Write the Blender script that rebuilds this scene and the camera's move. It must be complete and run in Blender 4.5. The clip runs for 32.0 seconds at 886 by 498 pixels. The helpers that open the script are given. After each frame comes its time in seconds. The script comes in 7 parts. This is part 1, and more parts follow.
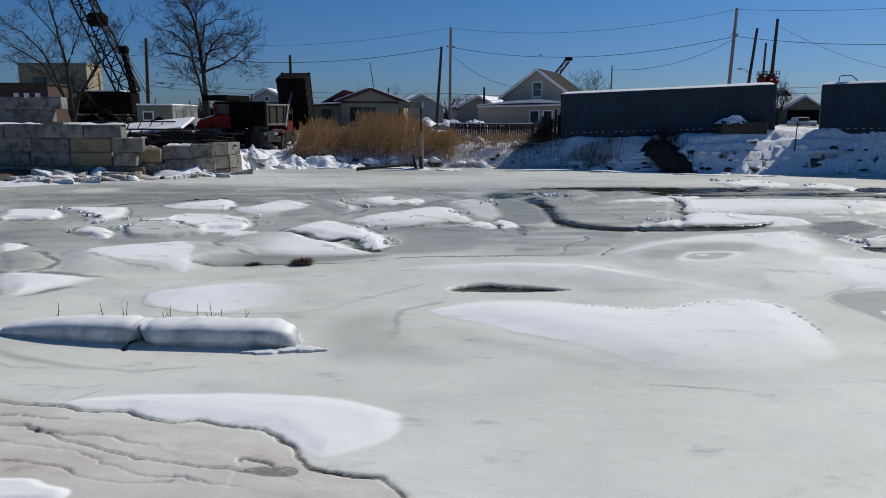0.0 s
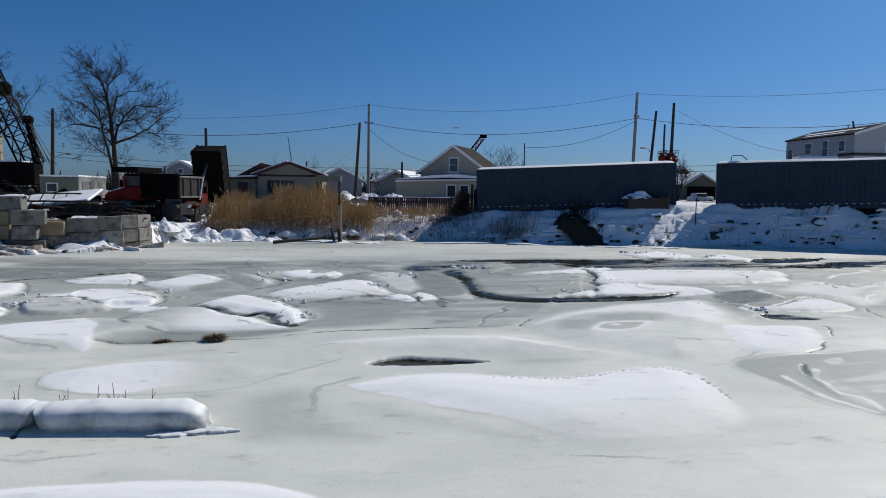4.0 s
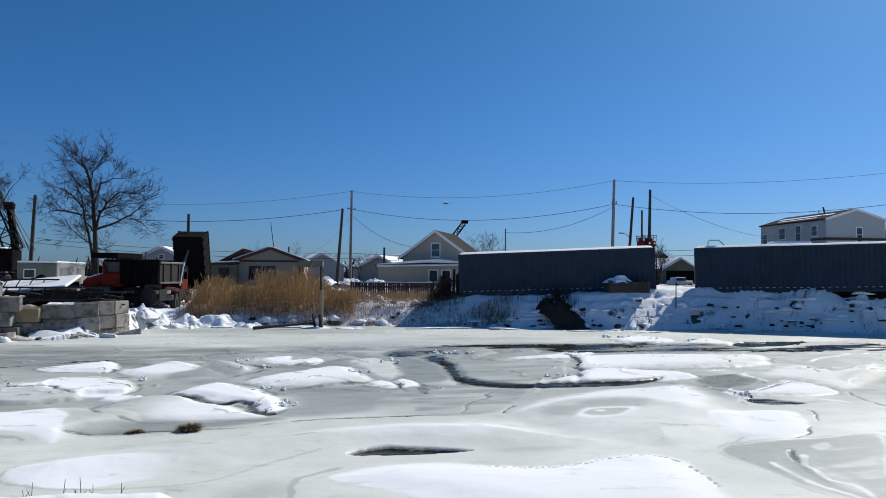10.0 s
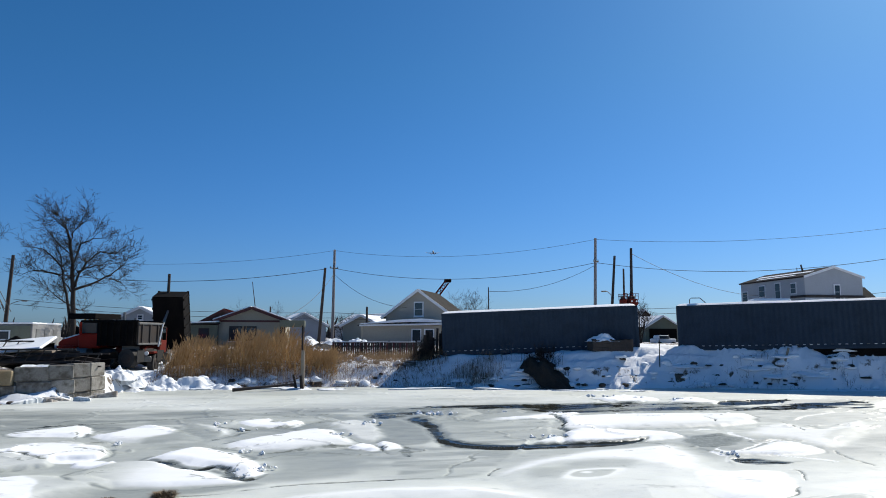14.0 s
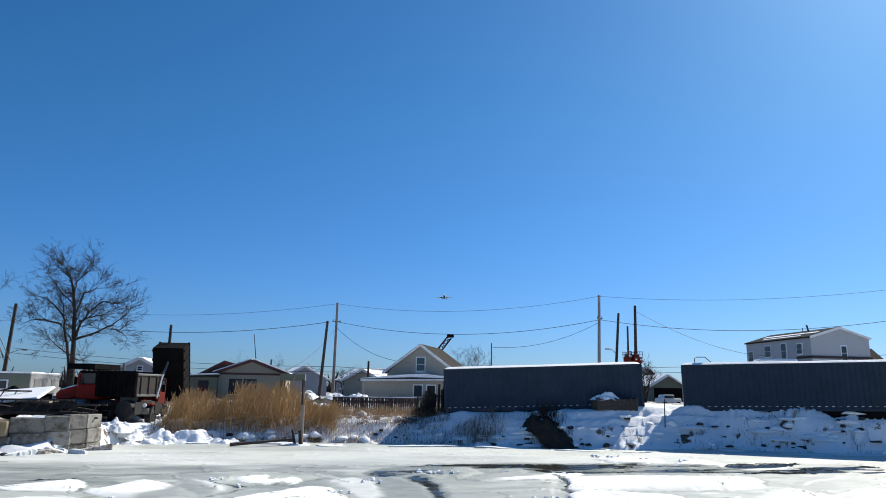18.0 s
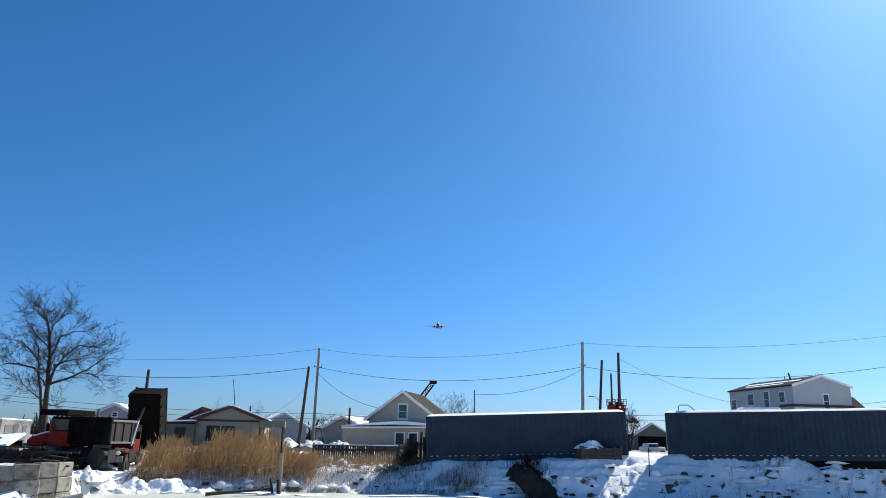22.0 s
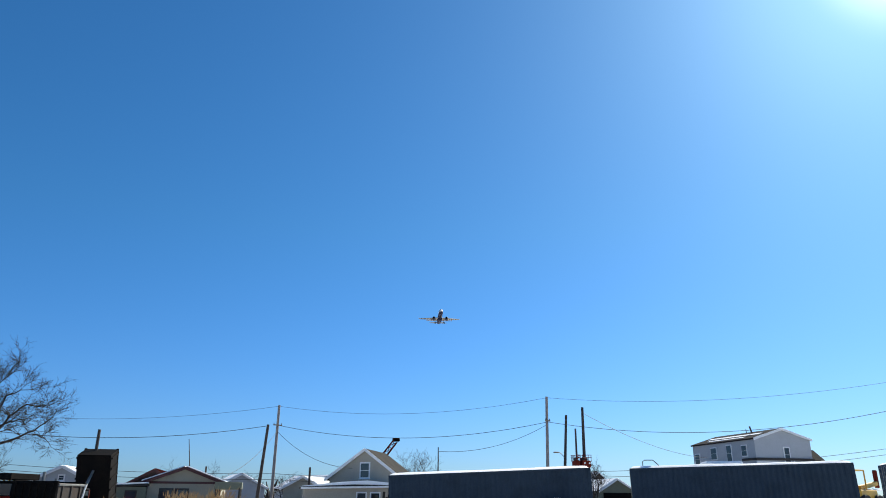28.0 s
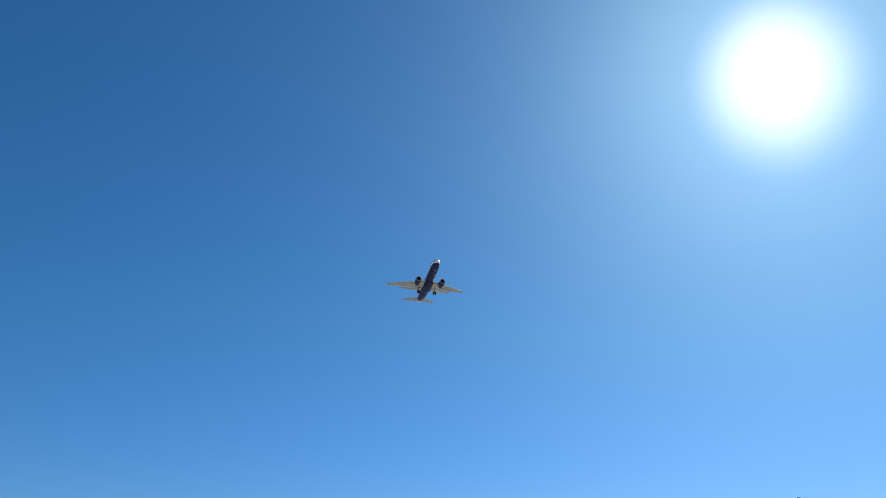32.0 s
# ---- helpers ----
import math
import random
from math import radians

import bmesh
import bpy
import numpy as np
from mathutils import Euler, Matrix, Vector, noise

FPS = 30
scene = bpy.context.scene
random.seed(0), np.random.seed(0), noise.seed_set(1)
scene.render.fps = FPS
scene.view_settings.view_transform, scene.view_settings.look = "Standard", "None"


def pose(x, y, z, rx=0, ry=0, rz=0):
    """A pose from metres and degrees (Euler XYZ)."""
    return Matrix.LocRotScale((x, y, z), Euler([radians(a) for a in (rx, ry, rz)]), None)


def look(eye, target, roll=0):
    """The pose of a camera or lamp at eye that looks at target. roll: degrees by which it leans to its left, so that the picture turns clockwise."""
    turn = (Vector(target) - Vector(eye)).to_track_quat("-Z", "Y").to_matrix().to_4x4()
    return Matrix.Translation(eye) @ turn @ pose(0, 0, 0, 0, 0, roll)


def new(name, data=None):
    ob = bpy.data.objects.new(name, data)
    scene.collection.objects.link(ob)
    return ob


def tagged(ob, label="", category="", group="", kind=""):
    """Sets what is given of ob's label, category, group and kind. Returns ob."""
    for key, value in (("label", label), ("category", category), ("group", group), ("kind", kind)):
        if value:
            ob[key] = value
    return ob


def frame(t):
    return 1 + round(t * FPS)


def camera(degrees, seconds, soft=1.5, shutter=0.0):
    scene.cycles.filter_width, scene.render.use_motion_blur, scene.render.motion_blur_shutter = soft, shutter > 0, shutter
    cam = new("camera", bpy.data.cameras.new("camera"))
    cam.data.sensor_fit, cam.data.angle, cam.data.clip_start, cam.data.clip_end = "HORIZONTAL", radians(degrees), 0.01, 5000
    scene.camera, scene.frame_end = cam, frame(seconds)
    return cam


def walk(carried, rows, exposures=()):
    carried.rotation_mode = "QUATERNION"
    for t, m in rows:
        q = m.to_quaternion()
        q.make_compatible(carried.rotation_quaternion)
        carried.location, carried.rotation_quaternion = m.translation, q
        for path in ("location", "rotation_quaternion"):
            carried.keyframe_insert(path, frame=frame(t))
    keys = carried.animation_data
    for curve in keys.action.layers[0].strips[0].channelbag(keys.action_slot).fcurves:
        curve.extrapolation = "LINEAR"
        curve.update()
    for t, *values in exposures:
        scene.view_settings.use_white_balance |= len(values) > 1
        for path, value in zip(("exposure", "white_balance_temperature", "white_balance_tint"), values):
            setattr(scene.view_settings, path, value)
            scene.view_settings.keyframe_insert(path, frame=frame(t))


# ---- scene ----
# camera: one standing spot on the near bank, the view tilts up after the aeroplane
cam = camera(64.69, 32.0, soft=0.95)
EYE = 2.7
# seconds, pitch, lean, yaw in degrees
TURNS = [
    (0, -10.7, -0.25, 0.05), (0.5, -9.84, -0.33, -0.77), (1, -9.19, -0.45, -1.77), (1.5, -8.28, -0.59, -3.07),
    (2, -7.44, -0.52, -3.82), (2.5, -6.73, -0.62, -4.81), (3, -5.89, -0.58, -5.32), (3.5, -5.3, -0.66, -6.18),
    (5.5, -2.71, -0.53, -6.89), (6, -2.08, -0.44, -6.96), (6.5, -1.31, -0.32, -7.05), (7, -0.68, -0.34, -6.81),
    (7.5, -0.04, -0.27, -6.94), (8, 0.58, -0.49, -6.94), (8.5, 0.95, -0.65, -7.16), (9, 1.54, -0.7, -7.45),
    (9.5, 2.08, -0.5, -7.77), (10, 2.25, -0.47, -8.05), (10.5, 2.7, -0.45, -8.13), (11, 3.35, -0.34, -8.26),
    (11.5, 4.04, -0.02, -8.8), (12, 5.04, 0.12, -8.68), (12.5, 5.72, 0.11, -8.73), (13, 6.13, -0.19, -8.88),
    (13.5, 6.55, -0.11, -9.08), (14, 7.08, -0.15, -9.42), (14.5, 8.04, -0.31, -9.48), (16.5, 10.47, -0.65, -9.69),
    (17, 10.91, -0.65, -9.57), (17.5, 11.32, -0.79, -9.64), (18, 11.55, -1.01, -9.27), (18.5, 11.89, -1.14, -9.43),
    (19, 12.4, -1.1, -9.37), (19.5, 13.13, -1.65, -10.07), (20, 13.89, -1.8, -9.92), (20.5, 14.07, -1.44, -10.28),
    (21, 14.65, -1.29, -10.41), (21.5, 15.07, -1.3, -10.55), (22, 15.29, -1.16, -10.68), (22.5, 15.55, -1.07, -10.72),
    (23, 15.9, -0.98, -10.72), (23.5, 16.35, -1.01, -10.82), (24, 16.73, -0.99, -10.98), (24.5, 17.2, -0.88, -10.99),
    (25, 17.59, -1, -11.38), (25.5, 17.86, -0.96, -11.63), (27.5, 19.45, -0.41, -13.1), (28, 19.76, -0.32, -13.53),
    (28.5, 20.52, -0.17, -14.4), (29, 20.82, -0.04, -15.13), (29.5, 21.65, 0.16, -16.47), (30, 22.34, 0.01, -17.51),
    (30.5, 23.87, -0.56, -18.93), (31, 25.25, -0.72, -19.77), (31.3, 26.17, -0.63, -20.5), (31.6, 27.07, -0.95, -22.23),
    (32, 28.03, -1, -22.23),
]
# seconds, stops, kelvin, tint
EXPOSURES = [
    (0.0, -0.14, 6480, 12), (3.0, -0.12, 6430, 11.5), (6.0, 0.05, 6380, 11), (9.0, 0.2, 6340, 10), (13.0, 0.43, 6400, 9.5),
    (19.0, 0.79, 6540, 9), (25.0, 1.04, 6600, 7.5), (28.0, 1.0, 6680, 6.5), (30.0, 0.82, 6650, 4.5), (31.0, 0.76, 6650, 4.5), (32.0, 0.58, 6650, 5.5),
]
walk(cam, [(t, pose(0, 0, EYE, 90 + pitch, lean, yaw)) for t, pitch, lean, yaw in TURNS], EXPOSURES)

# daylight: clear winter sky, sun ahead and to the right
SUN_AZ, SUN_EL = radians(53.4), radians(38.7)
world = bpy.data.worlds.new("sky")
scene.world = world
world.use_nodes = True
wn, wl = world.node_tree.nodes, world.node_tree.links
sky = wn.new("ShaderNodeTexSky")
sky.sky_type, sky.sun_disc = "NISHITA", False
sky.sun_elevation, sky.sun_rotation = SUN_EL + radians(1.2), SUN_AZ
sky.altitude, sky.air_density, sky.dust_density, sky.ozone_density = 0, 1.0, 0.65, 3.0
tint = wn.new("ShaderNodeMix")
tint.data_type, tint.blend_type = "RGBA", "MULTIPLY"
tint.inputs[0].default_value = 1.0
# a deeper blue low down, a clearer one above
blue, low, turn, up = wn.new("ShaderNodeMix"), wn.new("ShaderNodeMapRange"), wn.new("ShaderNodeSeparateXYZ"), wn.new("ShaderNodeTexCoord")
blue.data_type = "RGBA"
blue.inputs[6].default_value, blue.inputs[7].default_value = (0.455, 0.69, 1.115, 1), (0.46, 0.752, 1.005, 1)
low.inputs["From Min"].default_value, low.inputs["From Max"].default_value = 0.06, 0.36
wl.new(up.outputs["Generated"], turn.inputs[0])
wl.new(turn.outputs[2], low.inputs["Value"])
wl.new(low.outputs["Result"], blue.inputs[0])
wl.new(blue.outputs[2], tint.inputs[7])
wl.new(sky.outputs[0], tint.inputs[6])
deep = wn.new("ShaderNodeHueSaturation")
deep.inputs["Saturation"].default_value = 1.09
wl.new(tint.outputs[2], deep.inputs["Color"])
# towards the sun the blue washes out to white
grey, wash = wn.new("ShaderNodeRGBToBW"), wn.new("ShaderNodeMapRange")
wl.new(sky.outputs[0], grey.inputs[0])
wl.new(grey.outputs[0], wash.inputs["Value"])
wash.interpolation_type = "SMOOTHSTEP"
wash.inputs["From Min"].default_value, wash.inputs["From Max"].default_value = 9.0, 13.3
strong, pale = wn.new("ShaderNodeMix"), wn.new("ShaderNodeMix")
for m in (strong, pale):
    m.data_type = "RGBA"
strong.blend_type = "MULTIPLY"
strong.inputs[0].default_value = 1.0
strong.inputs[7].default_value = (2.4, 2.4, 2.4, 1)
wl.new(sky.outputs[0], strong.inputs[6])
spot, split, high, both = wn.new("ShaderNodeTexCoord"), wn.new("ShaderNodeSeparateXYZ"), wn.new("ShaderNodeMapRange"), wn.new("ShaderNodeMath")
wl.new(spot.outputs["Generated"], split.inputs[0])
wl.new(split.outputs[2], high.inputs["Value"])
high.inputs["From Min"].default_value, high.inputs["From Max"].default_value = 0.22, 0.42
both.operation = "MULTIPLY"
wl.new(wash.outputs["Result"], both.inputs[0])
wl.new(high.outputs["Result"], both.inputs[1])
wl.new(both.outputs[0], pale.inputs[0])
wl.new(deep.outputs[0], pale.inputs[6])
wl.new(strong.outputs[2], pale.inputs[7])
wl.new(pale.outputs[2], wn["Background"].inputs[0])
wn["Background"].inputs[1].default_value = 0.063
sun_data = bpy.data.lights.new("sun", "SUN")
sun_data.energy, sun_data.angle, sun_data.color = 3.95, radians(0.53), (1.0, 0.94, 0.83)
sun = new("sun", sun_data)
sun_way = Vector((math.sin(SUN_AZ) * math.cos(SUN_EL), math.cos(SUN_AZ) * math.cos(SUN_EL), math.sin(SUN_EL)))
sun.matrix_world = look(sun_way * 100, (0, 0, 0))

# ---- materials ----
def noise_tex(nt, scale, detail=4.0, rough=0.55, coords="Object", stretch=None, shuffle=False):
    tc = nt.nodes.new("ShaderNodeTexCoord")
    out = tc.outputs[coords]
    if shuffle:
        info, add = nt.nodes.new("ShaderNodeObjectInfo"), nt.nodes.new("ShaderNodeVectorMath")
        big = times(nt, info.outputs["Random"], 41.0)
        nt.links.new(out, add.inputs[0])
        nt.links.new(big, add.inputs[1])
        out = add.outputs[0]
    if stretch:
        mp = nt.nodes.new("ShaderNodeMapping")
        mp.inputs["Scale"].default_value = stretch
        nt.links.new(out, mp.inputs[0])
        out = mp.outputs[0]
    nz = nt.nodes.new("ShaderNodeTexNoise")
    nz.inputs["Scale"].default_value, nz.inputs["Detail"].default_value, nz.inputs["Roughness"].default_value = scale, detail, rough
    nt.links.new(out, nz.inputs["Vector"])
    return nz.outputs["Fac"]


def ramp(nt, fac, lo, hi, a=0.0, b=1.0):
    r = nt.nodes.new("ShaderNodeMapRange")
    r.interpolation_type = "SMOOTHSTEP"
    for key, value in (("From Min", lo), ("From Max", hi), ("To Min", a), ("To Max", b)):
        r.inputs[key].default_value = value
    nt.links.new(fac, r.inputs["Value"])
    return r.outputs["Result"]


def mixed(nt, fac, a, b, mode="MIX"):
    m = nt.nodes.new("ShaderNodeMix")
    m.data_type, m.blend_type = "RGBA", mode
    for key, value in ((0, fac), (6, a), (7, b)):
        if isinstance(value, (int, float)):
            m.inputs[key].default_value = value
        elif isinstance(value, tuple):
            m.inputs[key].default_value = (*value[:3], 1)
        else:
            nt.links.new(value, m.inputs[key])
    return m.outputs[2]


def times(nt, a, b, op="MULTIPLY"):
    m = nt.nodes.new("ShaderNodeMath")
    m.operation = op
    for key, value in ((0, a), (1, b)):
        if isinstance(value, (int, float)):
            m.inputs[key].default_value = value
        else:
            nt.links.new(value, m.inputs[key])
    return m.outputs[0]


def bumped(nt, height, strength, distance, shader):
    b = nt.nodes.new("ShaderNodeBump")
    b.inputs["Strength"].default_value, b.inputs["Distance"].default_value = strength, distance
    nt.links.new(height, b.inputs["Height"])
    nt.links.new(b.outputs[0], shader.inputs["Normal"])


def start_material(name):
    mat = bpy.data.materials.new(name)
    mat.use_nodes = True
    return mat, mat.node_tree, mat.node_tree.nodes["Principled BSDF"]


def surface(name, colour, second=None, scale=3.0, rough=0.7, metal=0.0, grain=0.15, stain=0.5, bump=0.3, size=0.01, vary=0.0, stretch=None, spec=0.5):
    """A weathered surface: stains at a large scale, grain at a small one, fine relief; vary: lightness from piece to piece."""
    mat, nt, sh = start_material(name)
    second = second or tuple(c * 0.7 for c in colour)
    big = noise_tex(nt, scale, 5, 0.6, stretch=stretch, shuffle=vary > 0)
    fine = noise_tex(nt, scale * 14, 3, 0.6, stretch=stretch, shuffle=vary > 0)
    col = mixed(nt, ramp(nt, big, 0.42, 0.68, 0, stain), colour, second)
    col = mixed(nt, ramp(nt, fine, 0.3, 0.7, 0, grain), col, tuple(c * 0.45 for c in colour))
    if vary:
        info = nt.nodes.new("ShaderNodeObjectInfo")
        col = mixed(nt, times(nt, info.outputs["Random"], vary), col, tuple(c * 0.35 for c in second))
    nt.links.new(col, sh.inputs["Base Color"])
    sh.inputs["Metallic"].default_value = metal
    sh.inputs["Specular IOR Level"].default_value = spec
    nt.links.new(ramp(nt, fine, 0.2, 0.8, max(rough - 0.12, 0.02), min(rough + 0.12, 1)), sh.inputs["Roughness"])
    bumped(nt, fine, bump, size, sh)
    return mat


def snow_material():
    mat, nt, sh = start_material("snow")
    big, fine = noise_tex(nt, 1.3, 5), noise_tex(nt, 55, 3, 0.7)
    col = mixed(nt, ramp(nt, big, 0.4, 0.75, 0, 0.35), (0.86, 0.88, 0.90), (0.76, 0.79, 0.82))
    nt.links.new(col, sh.inputs["Base Color"])
    sh.inputs["Roughness"].default_value = 0.75
    sh.inputs["Specular IOR Level"].default_value = 0.3
    both = times(nt, times(nt, big, 2.0), times(nt, fine, 0.3), "ADD")
    bumped(nt, both, 0.5, 0.04, sh)
    return mat


def ice_material():
    """Sheet ice: snow where the attribute snow is one, bare grey-green ice elsewhere, open water where wet is one."""
    mat, nt, sh = start_material("creek_ice")
    def att(n):
        a = nt.nodes.new("ShaderNodeAttribute")
        a.attribute_name = n
        return a.outputs["Fac"]
    snow, wet, mud, tone = att("snow"), att("wet"), att("mud"), att("tone")
    big, mid, fine = noise_tex(nt, 0.35, 5), noise_tex(nt, 2.2, 6, 0.65, stretch=(0.5, 1.2, 1)), noise_tex(nt, 40, 3, 0.7)
    bare = mixed(nt, ramp(nt, big, 0.35, 0.65), (0.66, 0.68, 0.60), (0.765, 0.78, 0.705))
    bare = mixed(nt, ramp(nt, mid, 0.48, 0.72, 0, 0.45), bare, (0.55, 0.57, 0.53))
    bare = mixed(nt, ramp(nt, mid, 0.5, 0.32, 0, 0.45), bare, (0.72, 0.74, 0.73))
    # frost specks and cloudy drifts in the bare ice
    speck, wind = noise_tex(nt, 9.0, 6, 0.75, stretch=(0.6, 1.3, 1)), noise_tex(nt, 0.55, 5, 0.6, stretch=(0.6, 1.1, 1))
    bare = mixed(nt, ramp(nt, speck, 0.56, 0.70, 0, 0.5), bare, (0.80, 0.82, 0.82))
    bare = mixed(nt, ramp(nt, speck, 0.45, 0.30, 0, 0.35), bare, (0.42, 0.44, 0.41))
    bare = mixed(nt, ramp(nt, wind, 0.44, 0.62, 0, 0.35), bare, (0.55, 0.575, 0.545))
    white = mixed(nt, ramp(nt, mid, 0.4, 0.75, 0, 0.3), (0.87, 0.885, 0.90), (0.78, 0.80, 0.81))
    edge = times(nt, snow, times(nt, times(nt, mid, 0.5, "SUBTRACT"), 0.5), "ADD")
    cover = ramp(nt, edge, 0.10, 0.95)
    col = mixed(nt, cover, bare, white)
    col = mixed(nt, times(nt, times(nt, mud, ramp(nt, cover, 0.3, 1.0, 1.0, 0.1)), ramp(nt, mid, 0.35, 0.65, 0.25, 0.9)), col, (0.56, 0.49, 0.425))
    # tone darkens grey ice and carries the shade painted round the pans
    col = mixed(nt, times(nt, times(nt, tone, ramp(nt, mid, 0.3, 0.7, 1.12, 0.82)), ramp(nt, cover, 0.3, 1.0, 1.0, 0.15)), col, (0.165, 0.185, 0.178))
    damp = times(nt, wet, times(nt, times(nt, mid, 0.5, "SUBTRACT"), 1.3), "ADD")
    slush, open_water = ramp(nt, damp, 0.10, 0.40), ramp(nt, damp, 0.45, 0.75)
    grey = mixed(nt, ramp(nt, speck, 0.5, 0.62), (0.17, 0.185, 0.16), (0.42, 0.44, 0.42))
    col = mixed(nt, times(nt, slush, 0.76), col, grey)
    col = mixed(nt, open_water, col, (0.030, 0.030, 0.020))
    nt.links.new(col, sh.inputs["Base Color"])
    r = times(nt, ramp(nt, cover, 0, 1, 0.5, 0.85), ramp(nt, fine, 0.3, 0.7, 0.8, 1.15))
    r = times(nt, r, ramp(nt, slush, 0, 1, 1.0, 0.8))
    r = times(nt, r, ramp(nt, open_water, 0, 1, 1.0, 0.2))
    nt.links.new(r, sh.inputs["Roughness"])
    nt.links.new(ramp(nt, slush, 0, 1, 0.22, 0.07), sh.inputs["Specular IOR Level"])
    h = times(nt, times(nt, mid, 0.8), times(nt, times(nt, fine, 0.32), ramp(nt, cover, 0, 1, 1.0, 0.45)), "ADD")
    h = times(nt, h, times(nt, speck, 0.15), "ADD")
    h = times(nt, h, ramp(nt, open_water, 0, 1, 1.0, 0.08))
    bumped(nt, h, 0.3, 0.03, sh)
    return mat


def glass_material(name, tint):
    mat, nt, sh = start_material(name)
    sh.inputs["Base Color"].default_value = (*tint, 1)
    sh.inputs["Roughness"].default_value = 0.06
    sh.inputs["Specular IOR Level"].default_value = 0.7
    return mat


SNOW, ICE = snow_material(), ice_material()
STEEL_BLUE = surface("faded_blue_container_paint", (0.030, 0.047, 0.070), (0.021, 0.032, 0.046), 0.9, 0.7, 0, 0.2, 0.6, 0.2, 0.004, spec=0.15)
CONCRETE = surface("cast_concrete", (0.37, 0.355, 0.32), (0.10, 0.083, 0.06), 2.6, 0.9, 0, 0.55, 1.0, 1.0, 0.03, vary=0.45)
SOIL = surface("frozen_soil_and_rubble", (0.07, 0.056, 0.045), (0.035, 0.028, 0.024), 2.0, 0.95, 0, 0.5, 0.8, 0.9, 0.05)
WOOD = surface("weathered_grey_wood", (0.30, 0.25, 0.19), (0.17, 0.13, 0.10), 1.5, 0.85, 0, 0.4, 0.6, 0.4, 0.01, stretch=(4, 4, 0.5))
POLE_WOOD = surface("creosoted_pole_wood", (0.06, 0.046, 0.038), (0.035, 0.028, 0.024), 1.0, 0.85, 0, 0.4, 0.6, 0.4, 0.01, stretch=(4, 4, 0.3))
PALE_POLE = surface("sun_bleached_pole_wood", (0.31, 0.28, 0.26), (0.2, 0.17, 0.15), 1.0, 0.85, 0, 0.4, 0.6, 0.4, 0.01, stretch=(4, 4, 0.3))
BARK = surface("dark_bark", (0.030, 0.022, 0.018), (0.018, 0.014, 0.012), 3.0, 0.95, 0, 0.5, 0.6, 0.6, 0.02, stretch=(3, 3, 0.6))
def leafy(name, colour, second):
    """Thin dry leaf: half its light passes through."""
    mat = surface(name, colour, second, 0.8, 0.85, 0, 0.15, 0.8, 0.2, 0.003)
    nt = mat.node_tree
    sh = nt.nodes["Principled BSDF"]
    thin, both = nt.nodes.new("ShaderNodeBsdfTranslucent"), nt.nodes.new("ShaderNodeMixShader")
    nt.links.new(sh.inputs["Base Color"].links[0].from_socket, thin.inputs["Color"])
    nt.links.new(sh.outputs[0], both.inputs[1])
    nt.links.new(thin.outputs[0], both.inputs[2])
    nt.links.new(both.outputs[0], nt.nodes["Material Output"].inputs["Surface"])
    return mat


REED = leafy("dry_reed_straw", (0.42, 0.265, 0.12), (0.23, 0.135, 0.06))
PLUME = leafy("reed_plume", (0.50, 0.35, 0.18), (0.36, 0.24, 0.12))
THIN_REED = leafy("pale_brown_stalks", (0.25, 0.17, 0.10), (0.16, 0.105, 0.06))
DIRTY_ICE = surface("dirty_broken_ice", (0.60, 0.58, 0.55), (0.20, 0.15, 0.10), 2.2, 0.8, 0, 0.4, 0.9, 0.8, 0.03)
BLACK_STEEL = surface("grimy_black_steel", (0.006, 0.0055, 0.0055), (0.014, 0.011, 0.009), 1.2, 0.85, 0.0, 0.4, 0.7, 0.4, 0.01, spec=0.08)
DARK_IRON = surface("dark_iron", (0.045, 0.04, 0.038), (0.07, 0.045, 0.03), 2.0, 0.7, 0.4, 0.4, 0.6, 0.4, 0.01)
RED_PAINT = surface("red_truck_paint", (0.42, 0.028, 0.014), (0.26, 0.02, 0.012), 2.0, 0.5, 0, 0.15, 0.5, 0.1, 0.004, spec=0.08)
RUST_RED = surface("rusty_red_paint", (0.15, 0.022, 0.014), (0.07, 0.02, 0.014), 2.5, 0.85, 0, 0.4, 0.7, 0.4, 0.008, spec=0.08)
WHITE_PAINT = surface("white_paint", (0.76, 0.77, 0.78), (0.60, 0.60, 0.58), 0.8, 0.55, 0, 0.08, 0.5, 0.15, 0.004)
GREY_STEEL = surface("worn_grey_steel", (0.22, 0.22, 0.21), (0.13, 0.12, 0.10), 1.6, 0.5, 0.5, 0.3, 0.6, 0.3, 0.006)
RUBBER = surface("tyre_rubber", (0.025, 0.025, 0.025), (0.05, 0.045, 0.04), 3, 0.9, 0, 0.3, 0.5, 0.4, 0.006)
TAN_SIDING = surface("tan_siding", (0.35, 0.325, 0.255), (0.28, 0.25, 0.20), 0.7, 0.8, 0, 0.15, 0.5, 0.2, 0.005)
BEIGE_SIDING = surface("beige_siding", (0.40, 0.365, 0.30), (0.33, 0.295, 0.24), 0.7, 0.8, 0, 0.15, 0.5, 0.2, 0.005)
GREEN_SIDING = surface("dull_green_siding", (0.16, 0.17, 0.12), (0.11, 0.115, 0.085), 0.7, 0.8, 0, 0.15, 0.5, 0.2, 0.005)
PALE_SIDING = surface("pale_grey_vinyl_siding", (0.38, 0.40, 0.425), (0.31, 0.325, 0.345), 0.5, 0.65, 0, 0.1, 0.5, 0.15, 0.004)
MAROON = surface("maroon_trim_paint", (0.085, 0.02, 0.018), (0.055, 0.016, 0.014), 2.0, 0.6, 0, 0.2, 0.5, 0.2, 0.005)
